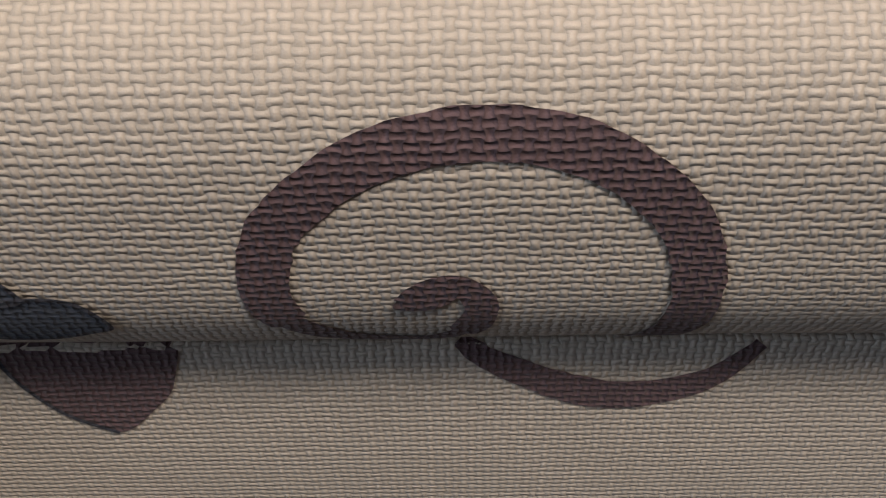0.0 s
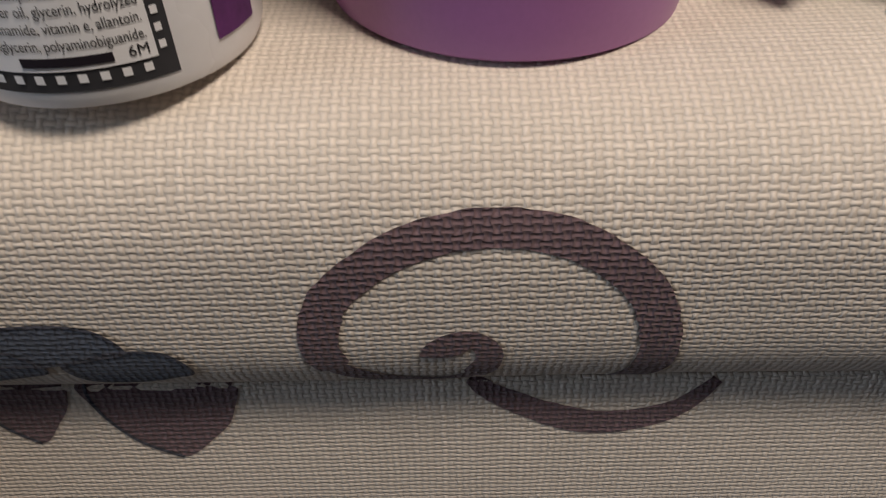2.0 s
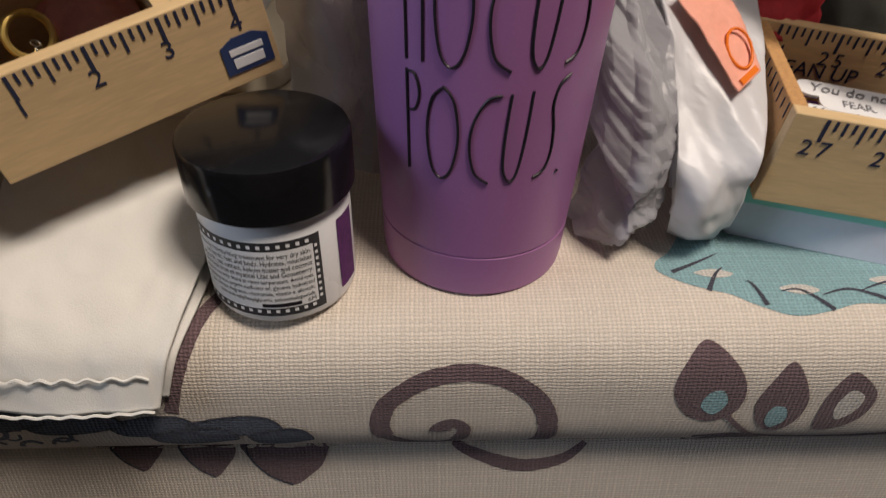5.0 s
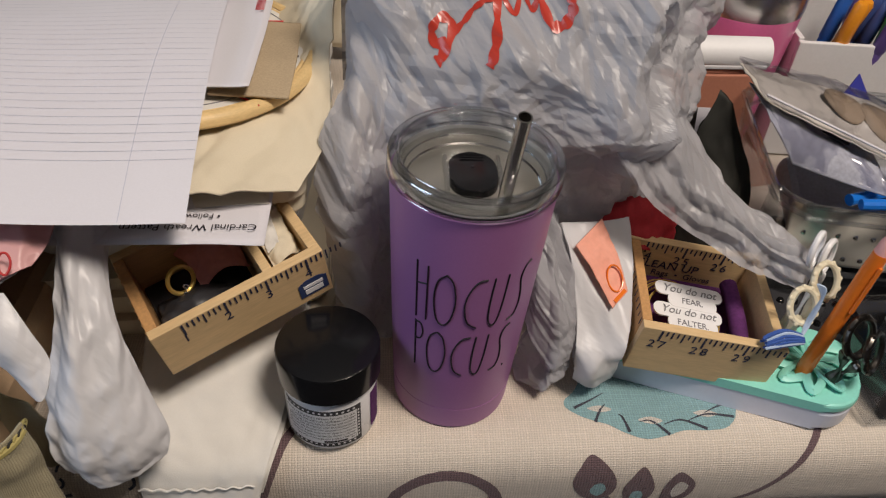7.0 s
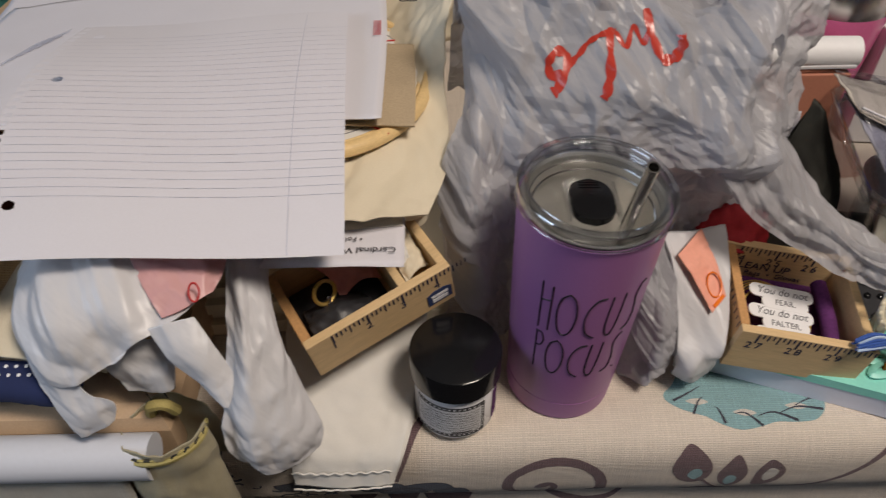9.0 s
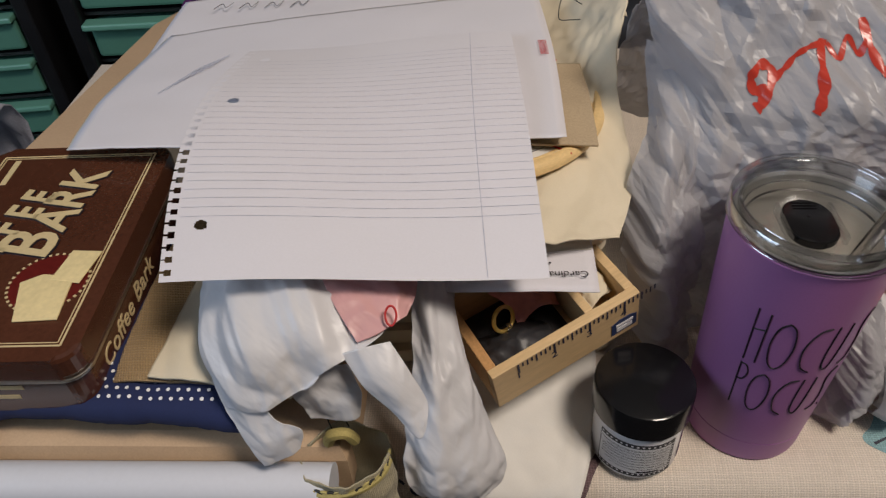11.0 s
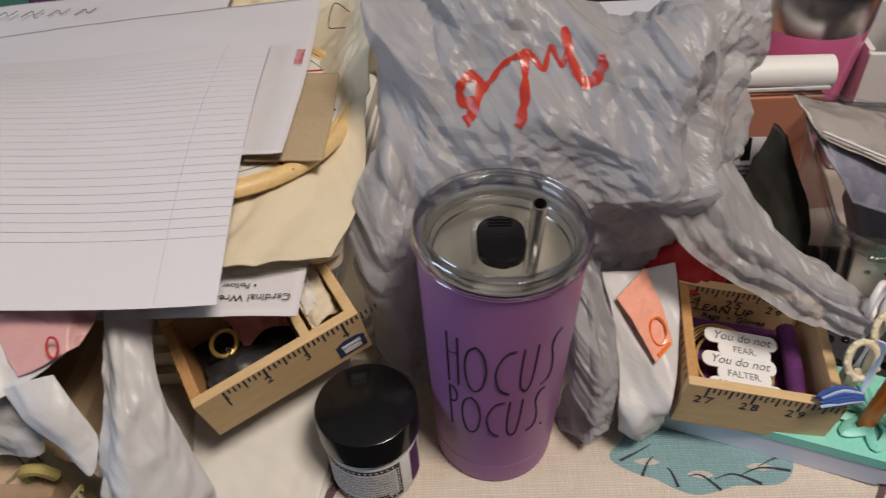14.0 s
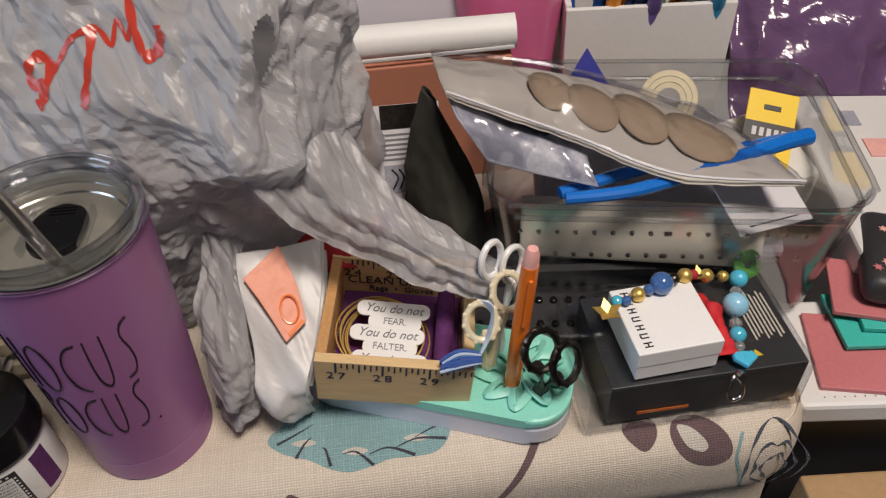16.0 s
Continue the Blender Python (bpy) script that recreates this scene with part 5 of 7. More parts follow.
# pile under the papers
pile = [(-0.2, 0.17, 0.0, 0.24, 0.26, 0.05, 3, MUSLIN, "cream muslin folded flat in the pile"), (-0.215, 0.18, 0.05, 0.25, 0.24, 0.045, -4, WHITE_COTTON, "white cotton folded flat in the pile"), (-0.195, 0.165, 0.095, 0.21, 0.25, 0.026, 2, MUSLIN, "ivory muslin folded flat in the pile")]
for x, y, z, wd, d, h, rz, mt, lb in pile:
    f = thing("folded_fabric", lb, "fabric", pose(x, y, z, 0, 0, rz), group="folded fabrics in the pile")
    n = max(2, int(h / 0.009))
    for k in range(n):
        part("layer", slab(rounded(wd - 0.004 * (k % 3), d - 0.005 * ((k + 1) % 2), 0.012), h / n - 0.0006, 0.0018), mt, f, m=pose(0.002 * math.sin(k * 2), 0.002 * math.cos(k * 3), k * h / n, 0, 0, 0.8 * math.sin(k)))
for k, (x, y, z, wd, d, rz, mt, lb) in enumerate(((-0.178, 0.100, 0.1195, 0.145, 0.20, 3, PAPER_WARM, "ivory envelope in the paper pile"), (-0.2, 0.092, 0.1212, 0.2, 0.205, 0, PAPER, "white pattern sheet with printed words, seen upside down"), (-0.176, 0.115, 0.1222, 0.13, 0.2, 6, PAPER_WARM, "ivory sheet in the paper pile"))):
    f = thing("paper_sheet", lb, "paper", pose(x, y, z, 0, 0, rz), group="papers in the pile")
    drape("sheet", [[(-wd / 2, -d / 2, 0), (0, -d / 2, 0.001), (wd / 2, -d / 2, 0)], [(-wd / 2, 0, 0.0015), (0, 0, 0.003), (wd / 2, 0, 0.002)], [(-wd / 2, d / 2, 0.001), (0, d / 2, 0.002), (wd / 2, d / 2, 0.001)]], mt, f, 20, 20, 0.0012, 14, 40 + k, 0.0004)
    if k == 1:
        writing("printed_words", "Cardinal Wreath Pattern", 0.0068, LETTER_BLACK, f, pose(0.061, -d / 2 + 0.012, 0.0024, 0, 0, 180), thick=0.00005)
        writing("printed_words", "• Follow along", 0.0055, LETTER_BLACK, f, pose(0.060, -d / 2 + 0.021, 0.0026, 0, 0, 180), thick=0.00005)

sheet_cloth = thing("muslin_cloth", "cream muslin cloth spread under the embroidery hoop", "fabric", pose(-0.12, 0.2, 0.124))
drape("cloth", [[(-0.1, -0.2, 0.008), (-0.01, -0.19, 0.011), (0.034, -0.176, 0.006)], [(-0.1, -0.12, 0.012), (-0.01, -0.12, 0.018), (0.048, -0.125, 0.012)], [(-0.1, -0.045, 0.012), (0.0, -0.045, 0.014), (0.046, -0.045, 0.034)], [(-0.1, 0.0, 0.01), (0.0, 0.0, 0.016), (0.056, 0.0, 0.064)], [(-0.1, 0.1, 0.008), (0.01, 0.09, 0.018), (0.064, 0.08, 0.076)], [(-0.1, 0.2, 0.006), (0.02, 0.2, 0.03), (0.09, 0.17, 0.07)]], MUSLIN, sheet_cloth, 70, 100, 0.005, 18, 50, 0.001)
part("loose_thread", tube([(0.03, 0.03, 0.05), (0.018, 0.045, 0.05), (0.014, 0.03, 0.04), (0.022, 0.02, 0.043), (0.028, 0.016, 0.045)], 0.0004, 5), DARK_THREAD, sheet_cloth)
hoop = thing("embroidery_hoop", "round bamboo embroidery hoop holding marked white cotton", "embroidery hoop", pose(-0.168, 0.152, 0.1462, -3, 4, 0))
HR, HD = 0.083, 0.102
for r0, z0 in ((1.0, 0.0), (0.93, 0.0005)):
    pts = [(HR * r0 * math.cos(k * math.pi / 12), HD * r0 * math.sin(k * math.pi / 12), 0.003) for k in range(24)]
    part("outer_ring" if r0 == 1 else "inner_ring", tube(pts, 0.0042, 10, True, 4, 1.15) if r0 == 1 else tube(pts, 0.0022, 8, True, 4), HOOP_WOOD, hoop, smooth=True)
part("stretched_cotton", slab([(HR * 0.95 * math.cos(k * math.pi / 24), HD * 0.95 * math.sin(k * math.pi / 24)) for k in range(48)], 0.0012), WHITE_COTTON, hoop, m=pose(0, 0, 0.0035))
part("stitch_line", tube([(0.035, 0.045, 0.0055), (0.06, 0.05, 0.0055), (0.072, 0.054, 0.0055)], 0.0006, 5), RED_INK, hoop)
part("stitch_line", tube([(0.03, -0.06, 0.0055), (0.045, -0.068, 0.0055), (0.058, -0.078, 0.0055)], 0.0007, 5), RED_INK, hoop)
part("stitch_line", tube([(0.05, -0.008, 0.0055), (0.074, -0.007, 0.0055)], 0.0006, 5), LETTER_BLACK, hoop)
part("pencil_ring", tube([(HR * 0.86 * math.cos(k * math.pi / 12), HD * 0.86 * math.sin(k * math.pi / 12), 0.005) for k in range(24)], 0.0003, 4, True, 4), GREY_INK, hoop)
part("screw", tube([(-0.03, HD + 0.006, 0.004), (-0.005, HD + 0.007, 0.005)], 0.0022, 8), GUNMETAL, hoop)
felt = thing("felt_scrap", "oatmeal felt scrap lying on the hoop", "felt", pose(-0.111, 0.128, 0.1515, -2, 4, 4))
drape("sheet", [[(-0.03, -0.05, 0.002), (0.014, -0.05, 0.001)], [(-0.03, 0.0, 0.004), (0.018, 0.0, 0.003)], [(-0.03, 0.055, 0.003), (0.02, 0.052, 0.003)]], FELT, felt, 20, 30, 0.001, 30, 52, 0.0015)
roll_cloth = thing("muslin_cloth", "cream muslin heaped behind the papers", "fabric", pose(-0.13, 0.37, 0.12))
drape("heap", [[(-0.08, -0.04, 0.0), (0.0, -0.04, 0.01), (0.09, -0.05, 0.0)], [(-0.08, 0.0, 0.035), (0.0, 0.0, 0.045), (0.07, 0.0, 0.03)], [(-0.075, 0.03, 0.03), (0.0, 0.03, 0.04), (0.06, 0.03, 0.034)], [(-0.08, 0.06, -0.1), (0.0, 0.06, -0.1), (0.08, 0.06, -0.1)]], MUSLIN, roll_cloth, 40, 40, 0.012, 22, 54)
rod = thing("wooden_skewer", "thin wooden skewer with a dark clip behind the papers", "stick", pose(-0.16, 0.345, 0.1525))
part("stick", tube([(-0.05, 0, 0), (0.04, 0.004, 0.001)], 0.0012, 8), HOOP_WOOD, rod)
part("clip", tube([(0.02, 0.004, 0.003), (0.032, 0.006, 0.004), (0.044, 0.005, 0.003)], 0.0022, 8), GUNMETAL, rod)

# back sheets
for name_, rows, lb, seed in (("paper_sheet", [[(-0.436, 0.108, 0.1405), (-0.27, 0.088, 0.152), (-0.113, 0.072, 0.1645)], [(-0.44, 0.18, 0.1385), (-0.27, 0.18, 0.153), (-0.113, 0.18, 0.163)], [(-0.42, 0.275, 0.14), (-0.27, 0.285, 0.152), (-0.119, 0.292, 0.158)]], "white printed sheet under the notebook paper", 60),
                             ("paper_sheet", [[(-0.43, 0.22, 0.137), (-0.3, 0.2, 0.146), (-0.2, 0.2, 0.148)], [(-0.43, 0.27, 0.137), (-0.3, 0.27, 0.146), (-0.2, 0.27, 0.147)], [(-0.425, 0.335, 0.142), (-0.3, 0.345, 0.147), (-0.2, 0.355, 0.148)]], "white sheet with faint handwriting at the back of the pile", 61)):
    f = thing(name_, lb, "paper", Matrix(), group="papers in the pile")
    for k in range(2 if seed == 60 else 1):
        drape("sheet", [[(x - 0.003 * k, y + 0.002 * k, z - 0.0018 * k) for x, y, z in r] for r in rows], PAPER if k == 0 else PAPER_WARM, f, 30, 30, 0.0016, 10, seed, 0.0003)
    if seed == 60:
        writing("red_words", "||||||||||||||", 0.0062, RED_INK, f, pose(-0.1205, 0.185, 0.1645, 0, 2, 92), thick=0.0001)
        for k in range(7):
            part("printed_bar", block(0.04 - 0.003 * k, 0.0004, 0.0002), RULE_BLUE, f, m=pose(-0.385 + 0.004 * k, 0.19 + 0.004 * k, 0.1445 + 0.0003 * k, 0, -4, 55))
    else:
        for k in range(4):
            part("pencil_mark", tube([(-0.39 + 0.022 * k, 0.305, 0.1475), (-0.385 + 0.022 * k, 0.315, 0.1477), (-0.38 + 0.022 * k, 0.308, 0.1476), (-0.376 + 0.022 * k, 0.317, 0.1478)], 0.0004, 4), GREY_INK, f)

# ruled notebook sheet
note = thing("notebook_paper", "loose ruled notebook sheet with torn spiral holes on the pile", "paper", Matrix())


def note_point(u, v, lift=0.0):
    """u across from the spiral edge, v from the near edge to the far one."""
    a, b = Vector((-0.3225, -0.0345, 0.1525)), Vector((-0.1290, -0.0315, 0.1515))
    c, d = Vector((-0.3290, 0.196, 0.1600)), Vector((-0.1420, 0.207, 0.1640))
    p = (a.lerp(b, u)).lerp(c.lerp(d, u), v)
    p.z += 0.017 * math.sin(math.pi * min(v * 0.9 + 0.05, 1)) * (1 - 0.45 * u) + 0.0015 * math.sin(6 * u + 3 * v)
    p.x += -0.010 * math.sin(math.pi * v) * (1 - u)
    return p + Vector((0, 0, lift))


NU, NV = 260, 330
faces = []
for j in range(NV):
    for i in range(NU):
        x, y = (i + 0.5) / NU * 0.197, (j + 0.5) / NV * 0.26
        k = round((y - 0.006) / 0.0085)
        if abs(y - 0.006 - k * 0.0085) < 0.0022 and (0.0022 < x < 0.0062 or (x <= 0.0022 and abs(y - 0.006 - k * 0.0085) < 0.0007)):
            continue
        if any((x - 0.0195) ** 2 + (y - hy) ** 2 < 0.0036**2 for hy in (0.038, 0.16, 0.235)):
            continue
        a = j * (NU + 1) + i
        faces.append((a, a + 1, a + NU + 2, a + NU + 1))
shape("sheet", [note_point(i / NU, j / NV) for j in range(NV + 1) for i in range(NU + 1)], faces, PAPER, note)


def note_bar(u0, u1, v0, v1, material, n=26):
    vs = []
    for k in range(n + 1):
        u, v = u0 + (u1 - u0) * k / n, v0 + (v1 - v0) * k / n
        dv, du = (0.0008, 0) if abs(u1 - u0) > abs(v1 - v0) else (0, 0.0013)
        vs += [note_point(u, v, 0.0003), note_point(u + du, v + dv, 0.0003)]
    shape("ruled_line", vs, [(2 * k, 2 * k + 2, 2 * k + 3, 2 * k + 1) for k in range(n)], material, note)


for k in range(27):
    note_bar(0.04, 0.998, 0.17 + k * 0.0275, 0.17 + k * 0.0275, RULE_BLUE)
note_bar(0.845, 0.845, 0.005, 0.995, RULE_BLUE)
part("support", block(0.15, 0.14, 0.012, (-0.225, 0.12, 0.1515), 0.002), MUSLIN, thing("folded_fabric", "thin folded muslin under the notebook sheet", "fabric", Matrix()))

# ---- white bags, linen, tube, handkerchief at the front left ----
wb = thing("white_bag", "crumpled white plastic bag with a pink panel hanging under the papers", "plastic bag", Matrix())
drape("bag_body", [[(-0.335, 0.04, 0.118), (-0.29, 0.035, 0.135), (-0.245, 0.032, 0.143), (-0.195, 0.03, 0.138)], [(-0.324, 0.0, 0.119), (-0.285, -0.014, 0.14), (-0.245, -0.018, 0.143), (-0.198, -0.01, 0.136)], [(-0.316, -0.03, 0.118), (-0.285, -0.044, 0.131), (-0.252, -0.046, 0.134), (-0.205, -0.034, 0.132)], [(-0.311, -0.048, 0.108), (-0.288, -0.062, 0.113), (-0.262, -0.06, 0.117), (-0.220, -0.052, 0.127)], [(-0.298, -0.066, 0.092), (-0.288, -0.07, 0.096), (-0.272, -0.07, 0.098), (-0.246, -0.062, 0.114)]], WHITE_FILM, wb, 80, 80, 0.007, 30, 70)
drape("bag_corner", [[(-0.309, -0.046, 0.110), (-0.294, -0.056, 0.112), (-0.28, -0.06, 0.108)], [(-0.300, -0.062, 0.092), (-0.286, -0.068, 0.092), (-0.27, -0.07, 0.092)], [(-0.289, -0.074, 0.078), (-0.275, -0.078, 0.080), (-0.256, -0.072, 0.086)], [(-0.279, -0.082, 0.064), (-0.272, -0.082, 0.066), (-0.258, -0.076, 0.074)]], WHITE_FILM, wb, 40, 50, 0.004, 40, 71)
drape("bag_corner", [[(-0.270, -0.05, 0.104), (-0.25, -0.052, 0.110), (-0.232, -0.05, 0.110)], [(-0.262, -0.056, 0.088), (-0.245, -0.058, 0.092), (-0.226, -0.056, 0.094)], [(-0.256, -0.058, 0.074), (-0.242, -0.06, 0.076), (-0.228, -0.058, 0.08)]], WHITE_FILM, wb, 30, 30, 0.004, 45, 73)
drape("pink_panel", [[(-0.248, -0.014, 0.146), (-0.22, -0.014, 0.144), (-0.196, -0.008, 0.138)], [(-0.236, -0.036, 0.1385), (-0.214, -0.034, 0.1385), (-0.196, -0.024, 0.135)], [(-0.224, -0.052, 0.130), (-0.212, -0.047, 0.132), (-0.2, -0.036, 0.132)]], PINK_FILM, wb, 40, 40, 0.004, 30, 70)
part("red_loop", tube([(-0.207 + 0.0028 * math.cos(k), -0.043 + 0.003 * math.sin(k), 0.139 + 0.004 * math.sin(k)) for k in range(6)], 0.0006, 5, True, 4), RED_INK, wb)
drape("bag_flap", [[(-0.232, -0.054, 0.124), (-0.221, -0.054, 0.128), (-0.208, -0.05, 0.128)], [(-0.220, -0.064, 0.110), (-0.208, -0.066, 0.115), (-0.198, -0.06, 0.116)], [(-0.205, -0.072, 0.096), (-0.198, -0.074, 0.098), (-0.191, -0.066, 0.102)], [(-0.196, -0.078, 0.089), (-0.193, -0.079, 0.089), (-0.190, -0.074, 0.094)]], WHITE_FILM, wb, 26, 40, 0.0025, 50, 74)
ws = thing("white_bag", "long twisted white plastic bag strip hanging to the cloth", "plastic bag", Matrix())
drape("strip", [[(-0.207, 0.03, 0.14), (-0.19, 0.018, 0.143), (-0.174, 0.03, 0.135)], [(-0.203, -0.004, 0.124), (-0.19, -0.016, 0.128), (-0.176, -0.008, 0.116)], [(-0.199, -0.034, 0.098), (-0.186, -0.048, 0.1), (-0.172, -0.034, 0.096)], [(-0.204, -0.058, 0.064), (-0.184, -0.07, 0.068), (-0.160, -0.05, 0.064)], [(-0.206, -0.07, 0.042), (-0.182, -0.08, 0.042), (-0.15, -0.062, 0.042)], [(-0.198, -0.074, 0.024), (-0.178, -0.082, 0.02), (-0.152, -0.068, 0.028)]], WHITE_FILM, ws, 60, 110, 0.004, 44, 76, pleats=(0.0012, 5))
tubeq = thing("pvc_frame", "white plastic tube frame with linen hanging from it", "frame", Matrix())
part("rail", tube([(-0.75, -0.079, 0.041), (-0.5, -0.079, 0.041), (-0.245, -0.079, 0.041)], 0.0135, 20), TUBE_WHITE, tubeq, smooth=True)
part("upright", tube([(-0.232, -0.095, -0.3), (-0.231, -0.095, -0.1), (-0.23, -0.0955, -0.006)], 0.0125, 20), TUBE_WHITE, tubeq, smooth=True)
part("foot", block(0.6, 0.06, 0.02, (-0.5, -0.06, -0.31), 0.004), TUBE_WHITE, tubeq)
glin = thing("linen_sheet", "grey linen hanging below the white tube", "fabric", Matrix())
drape("cloth", [[(-0.75, -0.0885, 0.032), (-0.5, -0.0885, 0.032), (-0.262, -0.0885, 0.032)], [(-0.75, -0.095, -0.05), (-0.5, -0.096, -0.05), (-0.258, -0.095, -0.05)], [(-0.75, -0.1, -0.29), (-0.5, -0.1, -0.29), (-0.256, -0.1, -0.29)]], GREY_LINEN, glin, 50, 40, 0.004, 12, 78)
lin = thing("linen_pouch", "olive linen pouch with a braided yellow edge", "pouch", Matrix())
arcp = lambda r, z, k0=0: [(-0.2395 + r * math.cos(radians(a)), -0.070 + r * 0.72 * math.sin(radians(a)), z + k0 * a / 90) for a in (178, 215, 250, 285, 320, 358)]
drape("front", [arcp(0.024, 0.040, 0.006), arcp(0.0265, 0.015, 0.003), arcp(0.0285, -0.04), arcp(0.029, -0.12), arcp(0.029, -0.29)], LINEN, lin, 40, 60, 0.004, 28, 80)
drape("back", [[(-0.262, -0.058, 0.050), (-0.24, -0.05, 0.062), (-0.216, -0.055, 0.056)], [(-0.262, -0.055, 0.02), (-0.24, -0.046, 0.02), (-0.216, -0.05, 0.02)], [(-0.262, -0.06, -0.1), (-0.24, -0.05, -0.1), (-0.216, -0.05, -0.1)]], LINEN, lin, 26, 30, 0.003, 30, 81)
for k in range(22):
    t = k / 21
    a = radians(175 + 185 * t)
    p = Vector((-0.2395 + 0.0262 * math.cos(a), -0.0705 + 0.019 * math.sin(a), 0.044 + 0.016 * t))
    part("braid_link", tube([(0.0028 * math.cos(j * math.pi / 3), 0.0016 * math.sin(j * math.pi / 3), 0.0006 * math.sin(j)) for j in range(6)], 0.0008, 6, True, 3), CHAIN if k % 2 else DARK_THREAD, lin, m=Matrix.Translation(p) @ pose(0, 0, 0, 70, 0, math.degrees(a) + 90))
part("braid", tube([(-0.2395 + 0.0258 * math.cos(radians(175 + 18 * k)), -0.0705 + 0.0187 * math.sin(radians(175 + 18 * k)), 0.0425 + 0.0016 * k) for k in range(11)], 0.0024, 8), CHAIN, lin, smooth=True)
part("braid_tab", tube([(-0.25, -0.056, 0.05), (-0.246, -0.06, 0.062), (-0.238, -0.06, 0.064), (-0.235, -0.056, 0.052)], 0.0034, 8), CHAIN, lin, smooth=True)
part("loose_thread", tube([(-0.245, -0.058, 0.062), (-0.247, -0.056, 0.074), (-0.24, -0.056, 0.077), (-0.236, -0.057, 0.066)], 0.0004, 5), DARK_THREAD, lin)
hk = thing("handkerchief", "folded white cotton handkerchief with a stitched hem", "handkerchief", Matrix())


def hank_rows(lift, dx):
    out = []
    for s, x0, x1, up in ((-0.10, -0.175, -0.085, 0.036), (-0.06, -0.175, -0.09, 0.03), (-0.02, -0.172, -0.094, 0.018), (0.012, -0.168, -0.099, 0.010), (0.034, -0.165, -0.106, 0.008), (0.052, -0.164, -0.112, 0.007)):
        x0 -= 0.012
        out.append([cloth_point(x0 + (x1 - x0) * k / 3 + dx, s, lift + up * (1.0 if k in (1, 2) else 0.75)) for k in range(4)])
    return out


drape("upper_fold", hank_rows(0.003, 0), WHITE_COTTON, hk, 40, 60, 0.003, 22, 82, 0.0015)
drape("lower_fold", hank_rows(-0.002, 0.0015), WHITE_COTTON, hk, 40, 60, 0.002, 22, 83, 0.0015)
for s in (0.0515, 0.041):
    part("hem_stitch", tube([cloth_point(-0.176 + 0.063 * k / 16, s + 0.0004 * (-1) ** k, 0.0125 - 0.002 * (abs(k - 8) / 8) ** 2) for k in range(17)], 0.0006, 5, steps=3), WHITE_COTTON, hk)

# ---- tray with pens and scissors ----
tray = thing("silicone_tray", "lilac-white tray with a mint petal insert beside the ruler box", "tray", pose(0.171, 0.0085, 0.0003, 0, 0, -21))
part("base", slab(rounded(0.164, 0.062, 0.022, 8), 0.0165, 0.003), TRAY_WHITE, tray)
part("insert_rim", slab(rounded(0.165, 0.063, 0.0225, 8), 0.007, 0.002), TEAL_PLASTIC, tray, m=pose(0, 0, 0.0165))
for cx in (0.052,):
    for k in range(9):
        a = 2 * math.pi * k / 9
        pts = [(cx + 0.004 * math.cos(a), 0.004 * math.sin(a), 0.0255), (cx + 0.015 * math.cos(a - 0.32), 0.015 * math.sin(a - 0.32), 0.0265), (cx + 0.0255 * math.cos(a - 0.12), 0.0255 * math.sin(a - 0.12), 0.026), (cx + 0.015 * math.cos(a + 0.32), 0.015 * math.sin(a + 0.32), 0.0265)]
        part("petal", tube(pts, 0.0013, 6, True, 6, 2.2), TEAL_PLASTIC, tray, smooth=True)
pen = thing("pen", "orange frosted erasable pen standing in the tray", "pen", basis((0.2125, -0.018, 0.0235), (1, 0, 0), (0, 1, 0)) @ pose(0, 0, 0, 0, 5.0, 0))
part("barrel", lathe([(0, 0), (0.0042, 0), (0.0047, 0.01), (0.0047, 0.085), (0.0043, 0.097), (0, 0.097)], 20), ORANGE, pen, smooth=True)
part("tip", lathe([(0.0041, 0.097), (0.0038, 0.104), (0.0026, 0.1075), (0, 0.108)], 16), BLUSH, pen, "translucent pink eraser tip", smooth=True)
part("clip", block(0.0022, 0.0016, 0.034, (0.0, -0.0056, 0.074), 0.0005), ORANGE, pen)


def ringed(name, label, base, rings, material, r, thick, legs, knobs=0):
    sc = thing(name, label, "scissors", Matrix.Translation(base))
    for c, n in rings:
        m = Matrix.Translation(c) @ Vector(n).to_track_quat("Z", "Y").to_matrix().to_4x4()
        part("finger_ring", tube([(r * math.cos(k * math.pi / 6), 1.25 * r * math.sin(k * math.pi / 6), 0) for k in range(12)], thick, 8, True, 4), material, sc, m=m, smooth=True)
        for k in range(knobs):
            a = 2 * math.pi * k / knobs
            part("ornament", lathe([(0, -0.0016), (0.0014, -0.0008), (0.0016, 0.0004), (0, 0.0016)], 8), material, sc, m=m @ pose((r + 0.001) * math.cos(a), (1.25 * r + 0.001) * math.sin(a), 0.0008), smooth=True)
    for pts in legs:
        part("blade_arm", tube(pts, lambda t: thick * (1.1 + 0.6 * math.sin(9 * t)), 8), material, sc, smooth=True)
    return sc


